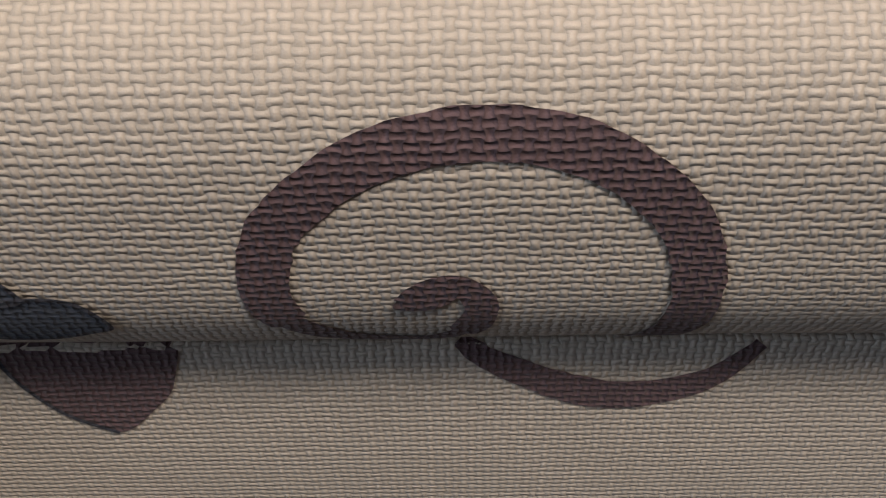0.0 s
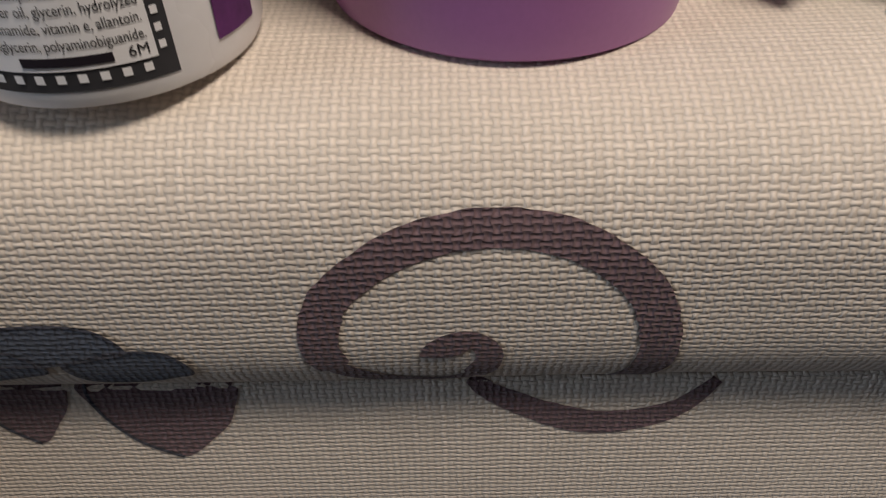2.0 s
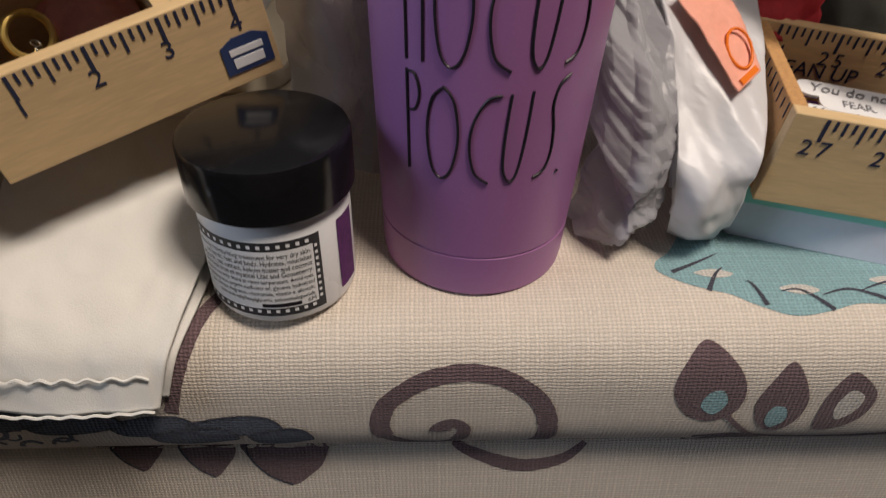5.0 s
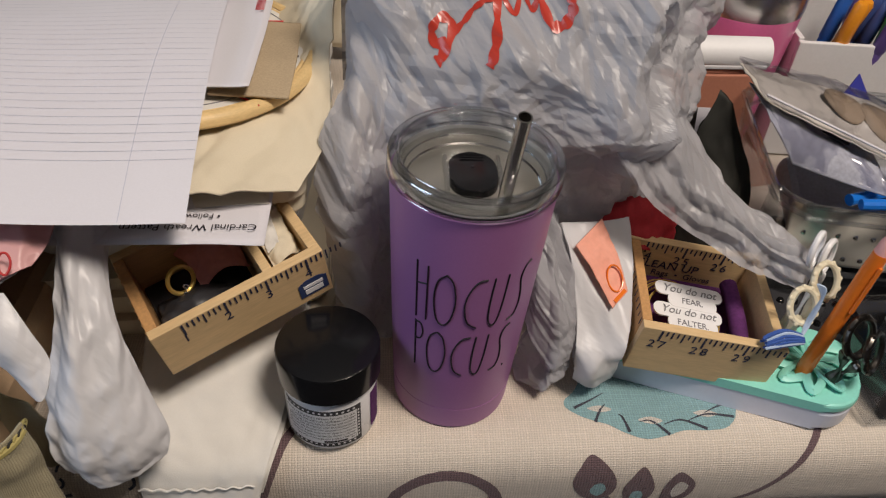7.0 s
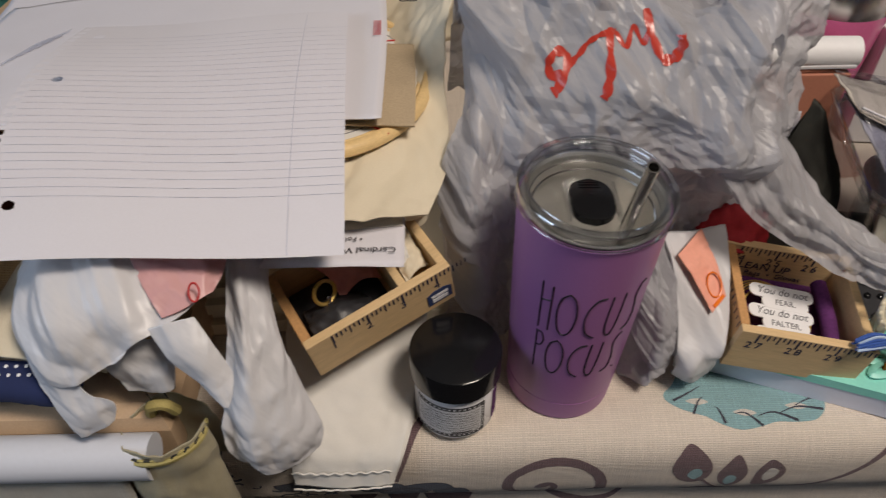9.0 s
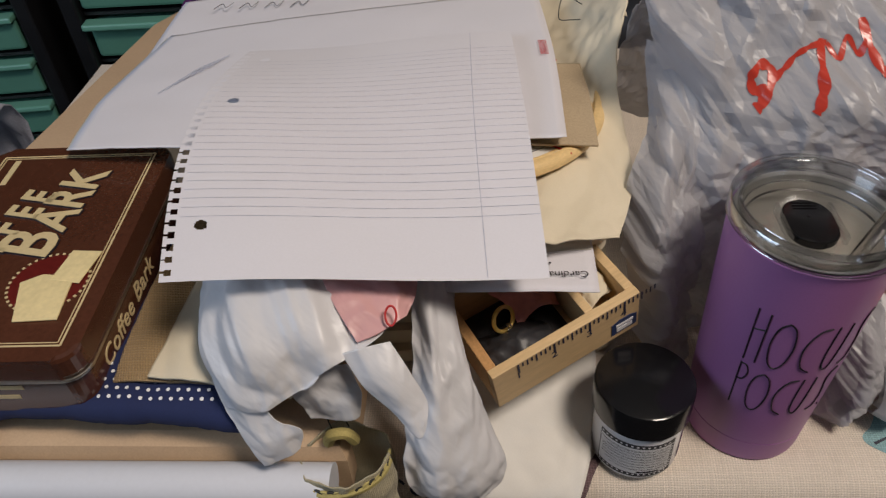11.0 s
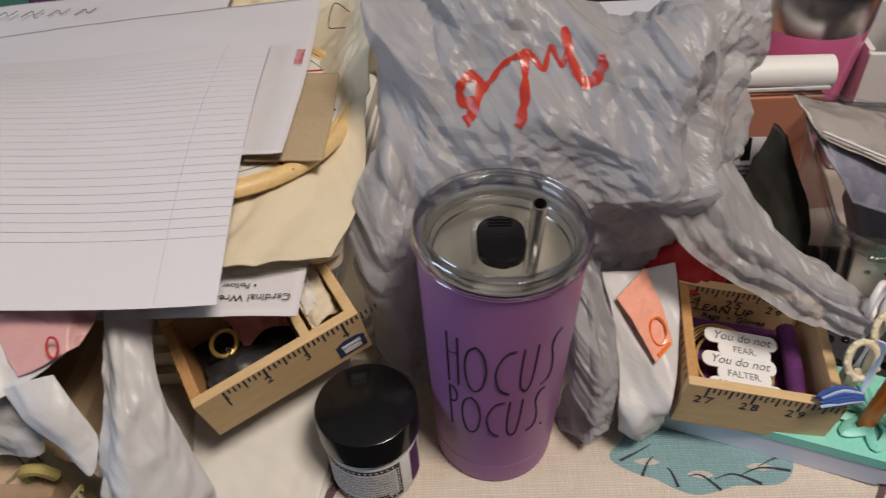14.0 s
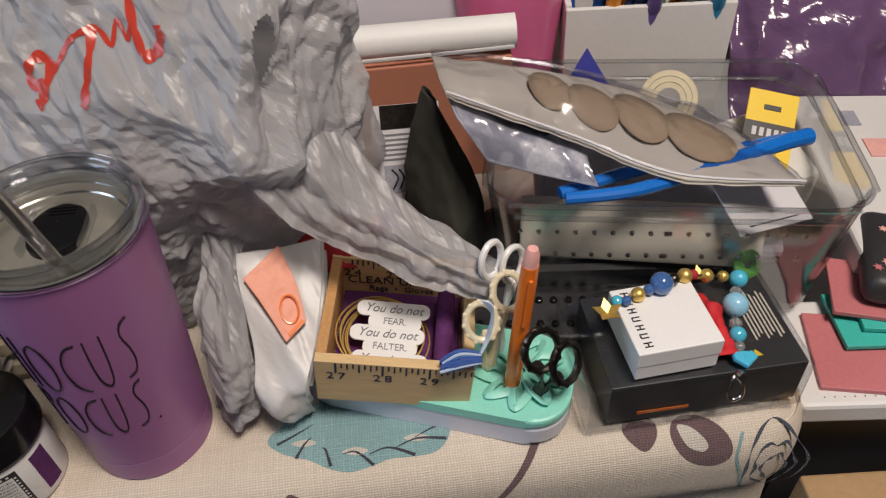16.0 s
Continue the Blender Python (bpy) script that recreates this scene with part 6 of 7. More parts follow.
ringed("embroidery_scissors", "ornate tarnished dark metal scissors upright in the tray", (0.2262, -0.0245, 0.0235), (((0.000, -0.004, 0.043), (0.3, -0.9, 0.35)), ((0.0135, -0.0045, 0.030), (0.55, -0.75, 0.3))), GUNMETAL, 0.0098, 0.0022, ([(0, 0, 0.0), (0.0015, -0.002, 0.014), (-0.002, -0.003, 0.03)], [(0.002, 0, 0.0), (0.005, -0.002, 0.01), (0.011, -0.004, 0.019)]), 10)
ringed("embroidery_scissors", "cream enamelled stork-handle scissors hung with blue floss", (0.196, -0.004, 0.0235), (((0.001, -0.008, 0.052), (0.1, -0.85, 0.5)), ((0.017, 0.004, 0.060), (0.2, -0.85, 0.5))), BONE, 0.0082, 0.0019, ([(0.004, 0, 0.0), (0.003, -0.003, 0.02), (0.004, -0.006, 0.04)], [(0.006, 0, 0.0), (0.01, 0.0, 0.025), (0.015, 0.002, 0.049)]), 12)
ringed("scissors", "white plastic handled scissors standing in the tray", (0.206, 0.006, 0.0235), (((0.000, 0.004, 0.075), (0.7, -0.7, 0.1)), ((0.012, 0.008, 0.066), (0.6, -0.7, 0.1))), WHITE_GLOSS, 0.0085, 0.0019, ([(0, 0, 0), (0.0, 0.002, 0.03), (0.0, 0.004, 0.064)], [(0.003, 0, 0), (0.006, 0.002, 0.03), (0.012, 0.006, 0.056)]))
floss = thing("floss_tassel", "blue and white floss tassel lying on the ruler box corner", "tassel", pose(0.1835, -0.0265, 0.0605))
random.seed(9)
for k in range(16):
    a = k * 0.39
    part("strand", tube([(-0.011 + 0.004 * random.random(), -0.004 * math.sin(a), 0.002 * math.cos(a)), (0.0, -0.005 * math.sin(a), 0.004 + 0.004 * math.cos(a)), (0.011, -0.003 * math.sin(a), 0.003 + 0.002 * math.cos(a))], 0.0008, 5), PALE_YARN if k % 4 == 0 else BLUE_YARN, floss)
for k in range(4):
    part("cord", tube([(0.01, 0, 0.004), (0.016, 0.006 + 0.001 * k, 0.01), (0.019, 0.01, 0.024 + 0.002 * k), (0.014, 0.012, 0.034)], 0.0007, 5), PALE_YARN, floss)

# ---- clear case, gift box, beads ----
case = thing("black_gift_box", "black printed card box inside a clear plastic sleeve", "box", pose(0.3135, -0.0025, 0.0005, 0, 0, 1.5))
part("carton", block(0.112, 0.068, 0.0335, (0.006, 0.001, 0.0185), 0.0006), CARD_BLACK, case, "black carton with small white print")
part("sleeve", block(0.127, 0.075, 0.0385, (0, 0, 0.0195), 0.002), CLEAR, case, "clear plastic sleeve")
part("orange_strip", block(0.03, 0.0006, 0.0022, (-0.018, -0.0335, 0.0095)), ORANGE, case)
writing("printed_words", "WARNING:", 0.0072, CARD_WHITE, case, pose(0.0335, 0.003, 0.0357, 0, 0, 78), thick=0.00005)
part("hazard_mark", slab([(0, 0), (0.006, 0), (0.003, 0.005)], 0.0003), YELLOW, case, m=pose(0.033, -0.025, 0.0356))
for k in range(8):
    ln = 0.036 - 0.004 * (k % 3)
    part("printed_bar", block(0.0011, ln, 0.0002, (0.0405 + k * 0.0024, 0.004, 0.0356)), PAPER_WARM, case)
for k in range(5):
    part("printed_bar", block(0.0011, 0.022, 0.0002, (0.018 + k * 0.0024, -0.012, 0.0356)), GREY_INK, case)
gift = thing("jewellery_box", "small white jewellery gift box on the black carton", "box", pose(0.2985, -0.0105, 0.0395, 0, 0, 4))
part("box_base", block(0.0465, 0.0465, 0.0105, (0, 0, 0.0053), 0.0008), CARD_WHITE, gift)
part("box_lid", block(0.0475, 0.0475, 0.0115, (0, 0, 0.0165), 0.0008), CARD_WHITE, gift)
for k in range(7):
    for s in (-1, 1):
        part("dark_mark", block(0.0046, 0.0008, 0.0002, (-0.0165, 0.0185 - k * 0.0061 + s * 0.0013, 0.0224)), LETTER_BLACK, gift)
    part("dark_mark", block(0.0008, 0.0026, 0.0002, (-0.0165 - 0.002 * (k % 2), 0.0185 - k * 0.0061, 0.02245)), LETTER_BLACK, gift)
mesh_bag = thing("red_mesh_pouch", "small red mesh pouch beside the jewellery box", "pouch", pose(0.3265, -0.006, 0.0395))
drape("body", [[(-0.004, -0.022, 0.001), (0.004, -0.023, 0.004), (0.01, -0.022, 0.001)], [(-0.004, 0.0, 0.006), (0.004, 0.0, 0.012), (0.009, 0.0, 0.005)], [(-0.004, 0.026, 0.001), (0.003, 0.026, 0.003), (0.008, 0.026, 0.001)]], RED_MESH, mesh_bag, 20, 34, 0.003, 90, 85)
charm = thing("bead_keychain", "beaded keychain of turquoise, gold and blue beads with a clasp", "keychain", Matrix())
BEADS = [(0.2745, 0.001, 0.0645, 0.0032, TURQUOISE), (0.2795, -0.0005, 0.0655, 0.0028, NAVY_BEAD), (0.287, 0.003, 0.0655, 0.0042, GOLD), (0.294, 0.0055, 0.0655, 0.0032, NAVY_BEAD), (0.3015, 0.0075, 0.0675, 0.0066, NAVY_BEAD), (0.3095, 0.011, 0.066, 0.0036, GUNMETAL), (0.3175, 0.014, 0.0645, 0.0044, GOLD), (0.3245, 0.018, 0.060, 0.0032, CRIMSON), (0.336, 0.0235, 0.052, 0.0042, GOLD), (0.348, 0.026, 0.047, 0.0034, GOLD), (0.357, 0.024, 0.0455, 0.0055, TURQUOISE), (0.352, 0.0145, 0.0445, 0.0036, CRYSTAL), (0.3465, 0.003, 0.047, 0.0075, SKY_BEAD), (0.3425, -0.0085, 0.0445, 0.0036, CRYSTAL), (0.3405, -0.0165, 0.0445, 0.0048, TURQUOISE), (0.339, -0.0235, 0.043, 0.0032, CRYSTAL)]
for x, y, z, r, mt in BEADS:
    part("bead", lathe([(0, -r)] + [(r * math.cos(radians(a)), r * math.sin(radians(a))) for a in range(-75, 76, 15)] + [(0, r)], 18), mt, charm, m=pose(x, y, z, 20, 30, 0), smooth=True)
part("cord", tube([(x, y, z) for x, y, z, _, _ in BEADS], 0.0006, 5), DARK_THREAD, charm)
part("heart_bead", slab([(0, -0.005), (0.0075, 0.0005), (0.0055, 0.005), (0, 0.0035), (-0.0055, 0.005), (-0.006, 0.001)], 0.004, 0.0012), TURQUOISE, charm, m=pose(0.3385, -0.0325, 0.0405, 8, 0, 0))
part("clasp", tube([(0.0, 0.0, 0), (0.003, -0.004, 0), (0.003, -0.011, -0.004), (-0.002, -0.0125, -0.006), (-0.004, -0.008, -0.003), (-0.002, -0.002, 0)], 0.0012, 8, True), STEEL, charm, m=pose(0.331, -0.0405, 0.0395, 40, 0, 0), smooth=True)
part("swivel", lathe([(0, 0), (0.0022, 0), (0.0028, 0.002), (0.0022, 0.005), (0, 0.005)], 12), STEEL, charm, m=pose(0.333, -0.039, 0.0405, 70, 0, 0), smooth=True)
for k in range(5):
    a = 2 * math.pi * k / 5
    part("gold_petal", slab([(0, 0), (0.003, 0.004), (0, 0.0095), (-0.003, 0.004)], 0.0006), GOLD, charm, m=pose(0.2675, -0.006, 0.0625, 25, 0, math.degrees(a)))
    part("gold_petal", slab([(0, 0), (0.002, 0.003), (0, 0.007), (-0.002, 0.003)], 0.0006), GOLD, charm, m=pose(0.331, 0.0225, 0.0535, 25, 0, math.degrees(a)))

# ---- clear bin and what is in it ----
bin_ = thing("clear_bin", "clear acrylic storage bin full of sewing supplies", "storage bin", pose(0.334, 0.118, 0.0005, 0, 0, -11))


def rim_wall(w0, d0, w1, d1, h, t, r):
    a, b = rounded(w0, d0, r), rounded(w1, d1, r)
    ai, bi = rounded(w0 - 2 * t, d0 - 2 * t, r - t), rounded(w1 - 2 * t, d1 - 2 * t, r - t)
    bm = bmesh.new()
    loops = [[bm.verts.new((x, y, z)) for x, y in o] for o, z in ((a, 0), (b, h), (bi, h), (ai, 0.002))]
    n = len(a)
    for p, q in zip(loops, loops[1:]):
        for k in range(n):
            bm.faces.new((p[k], p[(k + 1) % n], q[(k + 1) % n], q[k]))
    bm.faces.new(loops[0][::-1])
    bm.faces.new(loops[3])
    return bm


part("tub", rim_wall(0.205, 0.145, 0.222, 0.162, 0.094, 0.0016, 0.028), CLEAR, bin_, smooth=True)
for z, g in ((0.094, 0.224), (0.082, 0.217)):
    part("rim", tube([(x, y, z) for x, y in rounded(g, g - 0.06, 0.03, 4)], 0.0017, 8, True, 2), CLEAR_RIM, bin_, smooth=True)
B = bin_.matrix_world.copy()
random.seed(12)
for k in range(34):
    part("stud", lathe([(0, 0.0015), (0.0014, 0.001), (0.0018, 0), (0, 0)], 8), STEEL, bin_, m=pose(-0.09 + 0.0058 * (k % 17) * 1.9 - (0.09 if k % 17 > 15 else 0), -0.0745 - (0.002 if k > 16 else 0), 0.05 + 0.02 * (k // 17), 90), smooth=True)
zipb = thing("zip_bag", "clear zip bag of brown felt discs in the bin", "zip bag", Matrix())
ZIP = [[(0.189, 0.132, 0.1565), (0.228, 0.136, 0.146), (0.27, 0.130, 0.137), (0.322, 0.12, 0.121), (0.369, 0.103, 0.105)], [(0.191, 0.112, 0.154), (0.23, 0.112, 0.144), (0.27, 0.104, 0.135), (0.322, 0.088, 0.119), (0.382, 0.075, 0.104)], [(0.194, 0.095, 0.1505), (0.23, 0.084, 0.138), (0.265, 0.073, 0.126), (0.318, 0.05, 0.110), (0.391, 0.042, 0.101)]]
drape("film", ZIP, SILVER_POUCH, zipb, 60, 30, 0.003, 40, 90)
lower = lambda rows, d: [[(x, y, z - d) for x, y, z in r] for r in rows]
drape("back_sheet", lower(ZIP, 0.0045), PAPER_WARM, zipb, 40, 20, 0.002, 40, 91)
for k in range(4):
    u0, v0 = 0.42 + 0.135 * k, 0.46 + 0.06 * (k % 2)
    rim = [[grid_at(ZIP, u0 + r * 0.075 * math.cos(a * math.pi / 16), v0 + r * 0.25 * math.sin(a * math.pi / 16)) for a in range(32)] for r in (0.5, 1.0)]
    top = [grid_at(ZIP, u0, v0)] + rim[0] + rim[1]
    vs = [p - Vector((0, 0, 0.0012)) for p in top] + [p - Vector((0, 0, 0.003)) for p in rim[1]]
    fs = [(0, 1 + a, 1 + (a + 1) % 32) for a in range(32)]
    for lo in (1, 33):
        fs += [(lo + a, lo + 32 + a, lo + 32 + (a + 1) % 32, lo + (a + 1) % 32) for a in range(32)]
    shape("felt_disc", vs, fs, KRAFT, zipb)
part("zip_strip", tube(ZIP[0], 0.0013, 6), SILVER_POUCH, zipb)
part("bag_edge", tube(ZIP[2], 0.0009, 6), PAPER, zipb)
env = thing("zip_bag", "second zip bag with grey-blue sheets leaning in the bin", "zip bag", Matrix())
ENV = [[(0.193, 0.118, 0.149), (0.232, 0.115, 0.135), (0.272, 0.1, 0.122)], [(0.199, 0.088, 0.140), (0.236, 0.082, 0.126), (0.272, 0.07, 0.113)], [(0.214, 0.074, 0.116), (0.246, 0.066, 0.108), (0.276, 0.058, 0.102)]]
drape("film", ENV, SILVER_POUCH, env, 40, 30, 0.003, 40, 92)
drape("sheet", lower(ENV, 0.0022), SMOKE, env, 30, 20, 0.0015, 40, 93)
for u, v, ln in ((0.22, 0.3, 0.022), (0.4, 0.34, 0.026), (0.6, 0.4, 0.02)):
    c = grid_at(ENV, u, v)
    part("dark_slot", slab(rounded(ln, 0.004, 0.0018), 0.0004), LETTER_BLACK, env, m=pose(c.x, c.y, c.z + 0.0012, 25, 20, -20))
snips = thing("thread_snips", "blue plastic handled snips lying in the bin", "snips", B @ pose(0.018, -0.04, 0.097, 0, 0, 17))
part("handle", tube([(-0.09, -0.012, 0.0), (-0.05, -0.018, 0.002), (0.0, -0.012, 0.004), (0.05, -0.002, 0.004), (0.07, 0.002, 0.002)], lambda t: 0.0035 + 0.002 * t, 10), BLUE_PLASTIC, snips, smooth=True)
part("handle", tube([(-0.09, -0.002, -0.004), (-0.04, 0.004, -0.002), (0.02, 0.004, 0.0), (0.07, 0.006, 0.0)], 0.004, 10), BLUE_PLASTIC, snips, smooth=True)
for (nm, lb, cat, mt, x, y, z, rx, ry, rz, wd, d, h) in (
    ("needle_card", "yellow needle card with a black band in the bin", "card", YELLOW, 0.078, 0.03, 0.068, 38, 10, -6, 0.034, 0.06, 0.0012),
    ("white_carton", "white leaflet corner with dark lines in the bin", "leaflet", PAPER, 0.055, -0.045, 0.074, 25, 10, 30, 0.06, 0.045, 0.001),
    ("card_stack", "ivory cards standing along the bin's front", "cards", PAPER_WARM, -0.015, -0.055, 0.052, 68, 0, -3, 0.15, 0.04, 0.006),
    ("card_stack", "grey printed cards packed low in the bin", "cards", SMOKE, 0.0, -0.01, 0.04, 20, 4, 6, 0.16, 0.09, 0.02),
    ("blue_card", "ultramarine folded card peak in the bin", "card", NAVY_CARD, -0.052, 0.02, 0.118, 60, 0, 10, 0.03, 0.03, 0.001),
    ("black_pack", "black glossy packet low in the bin", "packet", CARD_BLACK, -0.03, -0.035, 0.02, 8, 0, 4, 0.17, 0.06, 0.025),
    ("white_cloth_pad", "white padded cloth in the bin's corner", "fabric", WHITE_COTTON, 0.075, 0.035, 0.035, 12, -8, 20, 0.06, 0.07, 0.04)):
    o = thing(nm, lb, cat, B @ pose(x, y, z, rx, ry, rz))
    if nm == "blue_card":
        part("sheet", slab([(-0.02, -0.015), (0.02, -0.012), (0.004, 0.018)], h), mt, o)
    else:
        part("sheet", block(wd, d, h, (0, 0, 0), min(h * 0.3, 0.006)), mt, o)
    if nm == "needle_card":
        part("black_band", block(wd + 0.0004, 0.014, h + 0.0004), CARD_BLACK, o)
        part("hang_slot", block(0.012, 0.004, h + 0.0006, (0, 0.018, 0), 0.0005), CARD_BLACK, o)
        for k in range(5):
            part("pale_bar", block(0.003, 0.006, 0.0003, (-0.01 + 0.005 * k, 0, h / 2 + 0.0003)), PAPER, o)
    if nm == "white_carton":
        for k in range(2):
            part("dark_line", block(0.05 - 0.01 * k, 0.0008, 0.0002, (0, 0.012 - 0.03 * k, h / 2 + 0.0001)), LETTER_BLACK, o)
spool = thing("ribbon_roll", "cream ribbon roll lying in the bin", "ribbon", B @ pose(0.012, 0.052, 0.082, 62, 0, -12))
for k in range(3):
    part("turn", lathe([(0.008 + 0.004 * k, 0), (0.0115 + 0.004 * k, 0), (0.0115 + 0.004 * k, 0.012 - 0.002 * k), (0.008 + 0.004 * k, 0.012 - 0.002 * k), (0.008 + 0.004 * k, 0)], 32), BONE, spool, smooth=True)
bead2 = thing("green_button", "round green button beside the bin", "button", pose(0.368, 0.038, 0.043, 60, 10, 0))
part("disc", lathe([(0.0025, 0), (0.009, 0), (0.0095, 0.0015), (0.009, 0.003), (0.0025, 0.003), (0.0025, 0)], 24), paint("green_glass", (0.1, 0.3, 0.08), 0.15), bead2, smooth=True)

# ---- behind the bin ----
cup = thing("pink_cup", "glossy pink tumbler with a bare steel rim", "tumbler", pose(0.262, 0.2905, 0))
part("body", lathe([(0, 0), (0.03, 0), (0.033, 0.003), (0.0455, 0.128), (0.0455, 0.13)], 64), PINK_CUP, cup, smooth=True)
part("rim", lathe([(0.0455, 0.13), (0.0462, 0.134), (0.047, 0.168), (0.046, 0.17), (0.0445, 0.168), (0.0425, 0.13), (0.0, 0.128)], 64), STEEL, cup, smooth=True)
pbox = thing("pen_box", "white open box packed with coloured pens", "box", pose(0.372, 0.300, 0, 0, 0, -6))
for dx, dy, sx_, sy_ in ((0, -0.0465, 0.13, 0.005), (0, 0.0465, 0.13, 0.005), (-0.0625, 0, 0.005, 0.0875), (0.0625, 0, 0.005, 0.0875)):
    part("panel", block(sx_, sy_, 0.112 if dy >= 0 else 0.108, (dx, dy, 0.056), 0.0008), BOX_WHITE, pbox)
part("bottom", block(0.119, 0.087, 0.004, (0, 0, 0.004)), BOX_WHITE, pbox)
PB = pbox.matrix_world.copy()
random.seed(21)
COLOURS = [(0.02, 0.1, 0.4), (0.8, 0.3, 0.02), (0.05, 0.08, 0.25), (0.15, 0.1, 0.35), (0.1, 0.4, 0.12), (0.75, 0.12, 0.02), (0.05, 0.05, 0.06), (0.02, 0.25, 0.5)]
for k in range(16):
    mt = paint("pen_colour", COLOURS[k % 8], 0.35, vary=0.08, bump=0.02)
    o = thing("felt_pen", "coloured felt pen standing in the white box", "pen", PB @ pose(-0.05 + 0.0145 * (k % 8), -0.03 + 0.028 * (k // 8), 0.0065, random.uniform(-4, 12), random.uniform(-5, 14), 0), group="pens in the white box")
    part("barrel", lathe([(0, 0), (0.0046, 0), (0.0052, 0.004), (0.0052, 0.13), (0.004, 0.135), (0, 0.136)], 12), mt, o, smooth=True)
    part("cap", lathe([(0.0053, 0.1), (0.0058, 0.101), (0.0058, 0.136), (0.004, 0.139), (0, 0.139)], 12), mt, o, smooth=True)
tbox = thing("terracotta_box", "terracotta card box behind the carrier bag", "box", pose(0.19, 0.235, 0))
part("carton", block(0.125, 0.05, 0.104, (0, 0, 0.052), 0.001), TERRACOTTA, tbox)
wroll = thing("tissue_roll", "roll of white plastic film lying on the terracotta box", "roll", pose(0.19, 0.2215, 0.1165))
part("roll", tube([(-0.066, 0.006, 0), (0, 0.003, 0.0005), (0.066, 0, 0.001)], 0.0122, 24), CARD_WHITE, wroll, smooth=True)
part("loose_end", block(0.128, 0.002, 0.003, (0, -0.011, -0.006), 0.0008), WHITE_FILM, wroll)
whitebox = thing("white_box", "white card box behind the terracotta box", "box", pose(0.16, 0.31, 0))
part("carton", block(0.13, 0.06, 0.125, (0.0, 0, 0.0625), 0.001), TRAY_WHITE, whitebox)
leaf = thing("leaflet", "white leaflet with a dark photo and purple foot", "leaflet", basis((0.148, 0.128, 0.028), (1, 0.05, -0.05), (0.0, 0.35, 0.95)))
part("sheet", block(0.046, 0.088, 0.0008, (0.02, 0.04, 0)), PAPER, leaf)
part("purple_foot", block(0.046, 0.014, 0.0004, (0.02, 0.004, 0.0007)), paint("purple_ink", (0.12, 0.04, 0.3), 0.6), leaf)
part("photo", block(0.026, 0.02, 0.0004, (0.016, 0.033, 0.0007)), SMOKE, leaf)
part("photo", block(0.03, 0.016, 0.0004, (0.018, 0.076, 0.0007)), GUNMETAL, leaf)
for k in range(4):
    part("photo_mark", tube([(0.008 + 0.005 * k, 0.026, 0.0012), (0.012 + 0.004 * k, 0.034, 0.0012), (0.008 + 0.005 * k, 0.04, 0.0012)], 0.0006, 5), LETTER_BLACK, leaf)
for k in range(6):
    part("printed_bar", block(0.032, 0.0012, 0.0003, (0.018, 0.064 - k * 0.0034, 0.0007)), GREY_INK, leaf)
blackp = thing("black_pouch", "black fabric pouch standing beside the bin", "pouch", pose(0.188, 0.115, 0))
drape("front", [[(-0.006, 0.014, 0.134), (-0.003, 0.008, 0.132), (0.001, 0.006, 0.128)], [(-0.022, 0.006, 0.085), (0.002, -0.012, 0.085), (0.02, -0.006, 0.085)], [(-0.022, 0.0, 0.04), (0.004, -0.03, 0.04), (0.028, -0.012, 0.04)], [(-0.014, 0.0, 0.001), (0.006, -0.03, 0.001), (0.026, -0.014, 0.001)]], DARK_THREAD, blackp, 30, 40, 0.003, 40, 95)
drape("back", [[(-0.006, 0.016, 0.134), (-0.003, 0.018, 0.132), (0.001, 0.008, 0.128)], [(-0.024, 0.008, 0.06), (0.002, 0.035, 0.06), (0.024, 0.0, 0.06)], [(-0.014, 0.004, 0.001), (0.006, 0.03, 0.001), (0.026, -0.01, 0.001)]], DARK_THREAD, blackp, 20, 20, 0.003, 40, 96)
chain = thing("bead_mat", "black studded rubber mat lying before the bin", "mat", pose(0.262, 0.045, 0.001, 0, 0, -8))
part("mat", block(0.13, 0.05, 0.012, (0, 0, 0.006), 0.002), CARD_BLACK, chain)
for k in range(26):
    part("stud", lathe([(0, 0.003), (0.0022, 0.002), (0.0028, 0), (0, 0)], 10), BLACK_PLASTIC, chain, m=pose(-0.058 + 0.0095 * (k % 13), -0.014 + 0.02 * (k // 13), 0.012), smooth=True)

# ---- things on the far right ----
ppack = thing("purple_packet", "shiny purple plastic packet behind the bin", "packet", pose(0.545, 0.33, 0))
drape("front", [[(-0.1, 0.03, 0.12), (0.0, 0.03, 0.14), (0.12, 0.0, 0.12)], [(-0.1, -0.01, 0.1), (0.0, -0.02, 0.12), (0.12, -0.03, 0.1)], [(-0.1, -0.06, 0.06), (0.0, -0.07, 0.075), (0.12, -0.07, 0.06)], [(-0.1, -0.09, 0.0), (0.0, -0.1, 0.0), (0.12, -0.1, 0.0)]], PURPLE_PACK, ppack, 50, 40, 0.012, 22, 97)
wboard = thing("white_board_box", "white box with a pink strip beside the bin", "box", pose(0.555, 0.13, -0.3195, 0, 0, -10))
part("carton", block(0.17, 0.19, 0.345, (0, 0, 0.1725), 0.003), BOX_WHITE, wboard)
part("pink_strip", block(0.11, 0.022, 0.0012, (0.01, 0.02, 0.3458)), BLUSH, wboard)
part("grey_code_block", block(0.012, 0.02, 0.0006, (-0.045, 0.06, 0.3455)), SMOKE, wboard)
rboard = thing("white_drawer_top", "white board with a pricked edge at the bench's end", "board", pose(0.475, 0.0, -0.02, 0, 0, -6))
part("top", block(0.17, 0.085, 0.018, (0, 0, 0), 0.003), BOX_WHITE, rboard)
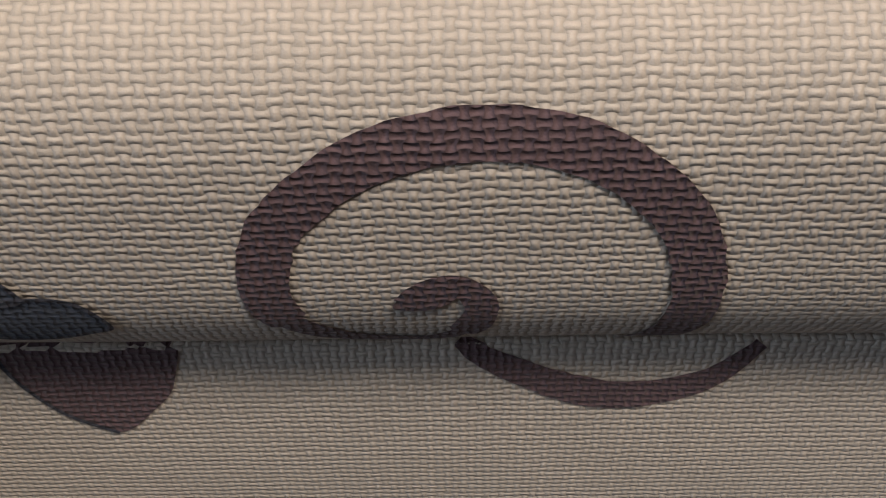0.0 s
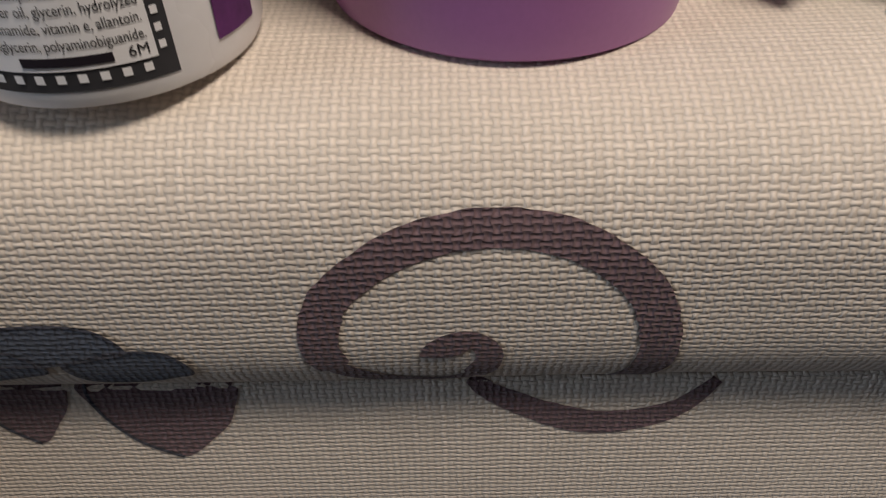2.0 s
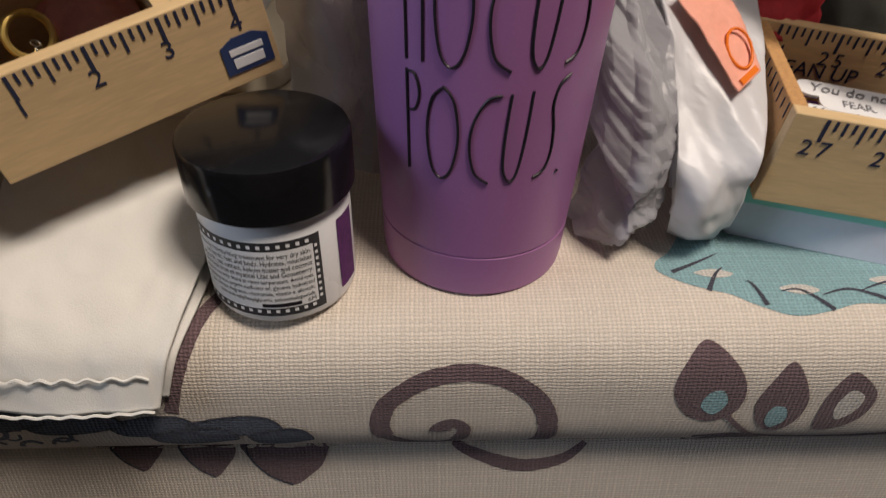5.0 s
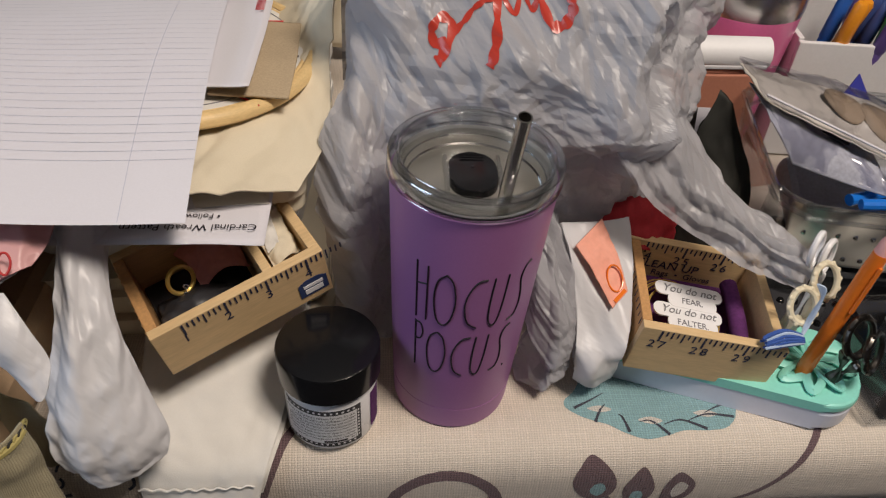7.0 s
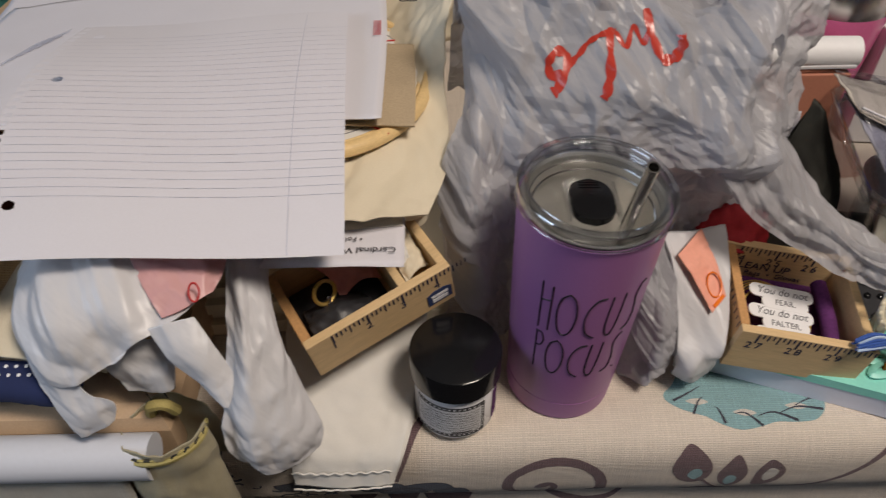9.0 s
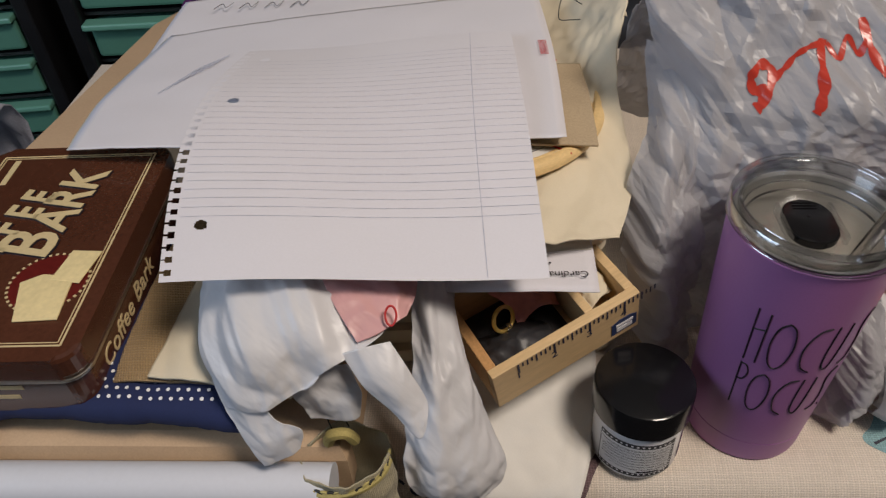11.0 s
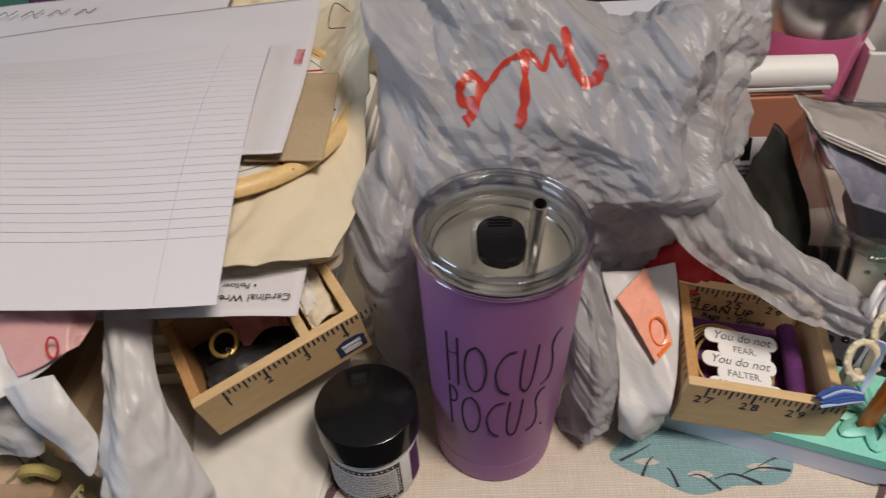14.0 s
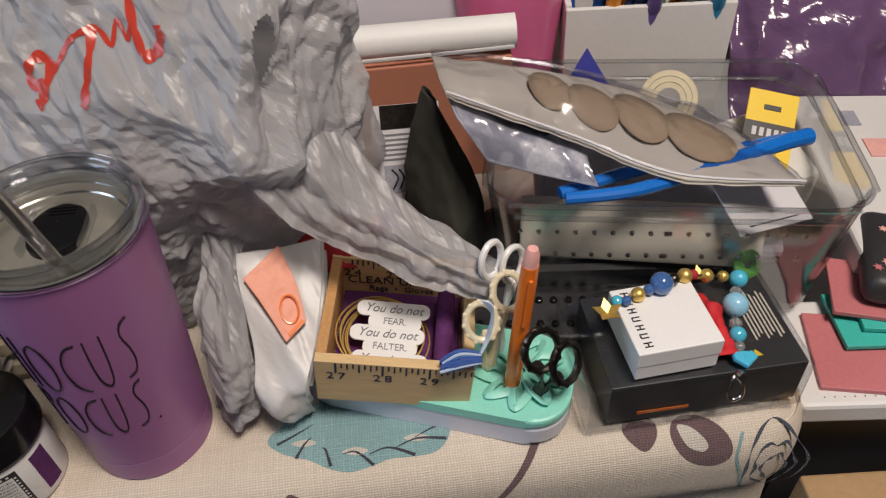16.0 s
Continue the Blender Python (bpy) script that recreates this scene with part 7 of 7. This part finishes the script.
for k in range(24):
    part("pricked_dot", block(0.0008, 0.0008, 0.0003, (-0.07 + 0.006 * k, -0.036, 0.0092)), GREY_INK, rboard)
# black block added as the shade of the gap below; it carries the board
part("leg", block(0.14, 0.06, 0.30, (0, 0.005, -0.1595)), CARD_BLACK, rboard)
tanb = thing("cardboard_box", "open cardboard box below the bench's end", "box", pose(0.5, -0.075, -0.3195, 0, 0, -4))
part("carton", block(0.2, 0.06, 0.235, (0, 0, 0.1175), 0.002), CARDBOARD, tanb)
for k, (x, y, z, rz, wd, d, mt, lb) in enumerate(((0.452, -0.005, -0.0095, -14, 0.09, 0.06, ROSE_CARD, "rose card lying on the white board"), (0.467, 0.018, -0.004, -6, 0.075, 0.045, TEAL_CARD, "teal card on the rose card"), (0.475, 0.022, 0.0005, -12, 0.06, 0.04, TEAL_CARD, "second teal card in the stack"), (0.478, 0.03, 0.0045, -20, 0.09, 0.05, ROSE_CARD, "rose plastic case on the cards"))):
    o = thing("card", lb, "card", pose(x, y, z, 0, 0, rz), group="cards on the white board")
    part("sheet", block(wd, d, 0.0036, (0, 0, 0.0005), 0.0006), mt, o)
fpouch = thing("floral_pouch", "black pouch with red and orange flowers on the cards", "pouch", pose(0.485, 0.045, 0.0085, 0, 0, -24))
part("body", block(0.06, 0.075, 0.022, (0, 0, 0.011), 0.008, 3), CARD_BLACK, fpouch, smooth=True)
part("white_band", block(0.012, 0.076, 0.0225, (0.014, 0, 0.0113), 0.006), CARD_WHITE, fpouch)
random.seed(31)
for k in range(16):
    mt = (ROSE_CARD, ORANGE, BLUSH)[k % 3]
    x, y = random.uniform(-0.024, 0.004), random.uniform(-0.03, 0.03)
    a = random.uniform(0, 1)
    part("printed_flower", slab([((0.0034 if j % 2 else 0.0016) * math.cos(a + j * math.pi / 6), (0.0034 if j % 2 else 0.0016) * math.sin(a + j * math.pi / 6)) for j in range(12)], 0.0003), mt, fpouch, m=pose(x, y, 0.0221))

# ---- drawers and floor things behind the left pile ----


def drawer_unit(x, y, z, rz, wd, count, label):
    u = thing("drawer_cart", label, "drawer cart", pose(x, y, z, 0, 0, rz))
    H = count * 0.088
    for s in (-1, 1):
        part("side_frame", block(0.03, 0.36, H + 0.06, (s * (wd / 2 + 0.012), 0.18, (H + 0.06) / 2), 0.006), BLACK_FRAME, u)
    part("back", block(wd, 0.02, H, (0, 0.35, H / 2 + 0.02)), BLACK_FRAME, u)
    for k in range(count):
        z0 = 0.03 + k * 0.088
        part("shelf", block(wd - 0.01, 0.33, 0.006, (0, 0.18, z0 - 0.01)), BLACK_FRAME, u)
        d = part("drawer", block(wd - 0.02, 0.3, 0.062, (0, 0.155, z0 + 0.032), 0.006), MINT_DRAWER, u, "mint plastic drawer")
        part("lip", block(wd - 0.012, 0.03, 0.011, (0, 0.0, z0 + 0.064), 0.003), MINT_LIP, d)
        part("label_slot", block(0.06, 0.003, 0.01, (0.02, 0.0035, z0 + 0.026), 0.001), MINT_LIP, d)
        part("knob", lathe([(0, 0.016), (0.006, 0.013), (0.007, 0.008), (0.004, 0.003), (0.004, 0), (0, 0)], 16), STEEL, d, m=pose(0.0, 0.004, z0 + 0.042, 90), smooth=True)
    return u


drawer_unit(-1.16, 0.92, -0.75, 6, 0.33, 9, "black drawer cart with mint plastic drawers and knobs")
drawer_unit(-0.70, 0.90, -0.75, 2, 0.32, 9, "second black drawer cart with mint drawers")
mint = thing("mint_folder", "pale mint plastic folder beside the drawers", "folder", pose(-0.98, 0.55, -0.75, 0, 0, 15))
part("panel", block(0.12, 0.02, 0.74, (-0.03, 0, 0.37), 0.004), MINT_LIP, mint)
cordp = thing("cord_coil", "coil of dark green cord over a grey bag", "cord", pose(-0.80, 0.36, -0.08))
for k in range(7):
    part("turn", tube([((0.07 + 0.004 * k) * math.cos(j * math.pi / 6), (0.045 + 0.003 * k) * math.sin(j * math.pi / 6), 0.05 + 0.006 * math.sin(j + k)) for j in range(12)], 0.004, 6, True, 4), GREEN_CORD, cordp, smooth=True)
drape("grey_bag", [[(-0.12, -0.12, -0.1), (0.0, -0.14, -0.08), (0.1, -0.1, -0.1)], [(-0.12, -0.04, 0.04), (0.0, -0.05, 0.05), (0.1, -0.03, 0.03)], [(-0.1, 0.08, 0.02), (0.0, 0.08, 0.03), (0.1, 0.08, 0.0)], [(-0.1, 0.12, -0.73), (0.0, 0.12, -0.73), (0.1, 0.12, -0.73)]], SMOKE, cordp, 40, 40, 0.02, 14, 98)
for x, y, z, mt, nm, lb, sd in ((-0.26, 0.62, -0.02, WHITE_FILM, "white_bag", "white plastic bag standing behind the pile", 101), (-0.1, 0.66, -0.06, MUSTARD, "mustard_cloth", "mustard cloth heaped behind the pile", 102), (-0.2, 0.7, -0.03, CRIMSON, "crimson_cloth", "crimson cloth heaped behind the pile", 103), (-0.5, 0.58, -0.14, PURPLE_CLOTH, "plum_cloth", "plum cloth heaped behind the board", 104)):
    o = thing(nm, lb, "plastic bag" if mt is WHITE_FILM else "fabric", pose(x, y, z))
    k = 0.6 if mt is PURPLE_CLOTH else 1.0
    drape("heap", [[(-0.09 * k, -0.03, -0.26), (0, -0.05, -0.26), (0.09 * k, -0.03, -0.26)], [(-0.07 * k, -0.02, 0.08), (0, -0.045, 0.1), (0.07 * k, -0.02, 0.08)], [(-0.045 * k, 0.0, 0.17), (0, 0.0, 0.185), (0.05 * k, 0.0, 0.16)], [(-0.09 * k, 0.08, -0.26), (0, 0.08, -0.26), (0.09 * k, 0.08, -0.26)]], mt, o, 36, 50, 0.022, 18, sd)
blackbag = thing("black_bag", "large dark bag standing behind the carrier bag", "bag", pose(0.08, 0.62, 0))
drape("front", [[(-0.2, 0.02, -0.33), (0.0, -0.02, -0.33), (0.2, 0.02, -0.33)], [(-0.2, 0.0, 0.0), (0.0, -0.03, 0.02), (0.2, 0.0, 0.0)], [(-0.16, 0.03, 0.24), (0.0, 0.0, 0.27), (0.16, 0.03, 0.24)], [(-0.2, 0.1, -0.33), (0.0, 0.1, -0.33), (0.2, 0.1, -0.33)]], CARD_BLACK, blackbag, 40, 50, 0.03, 10, 105)
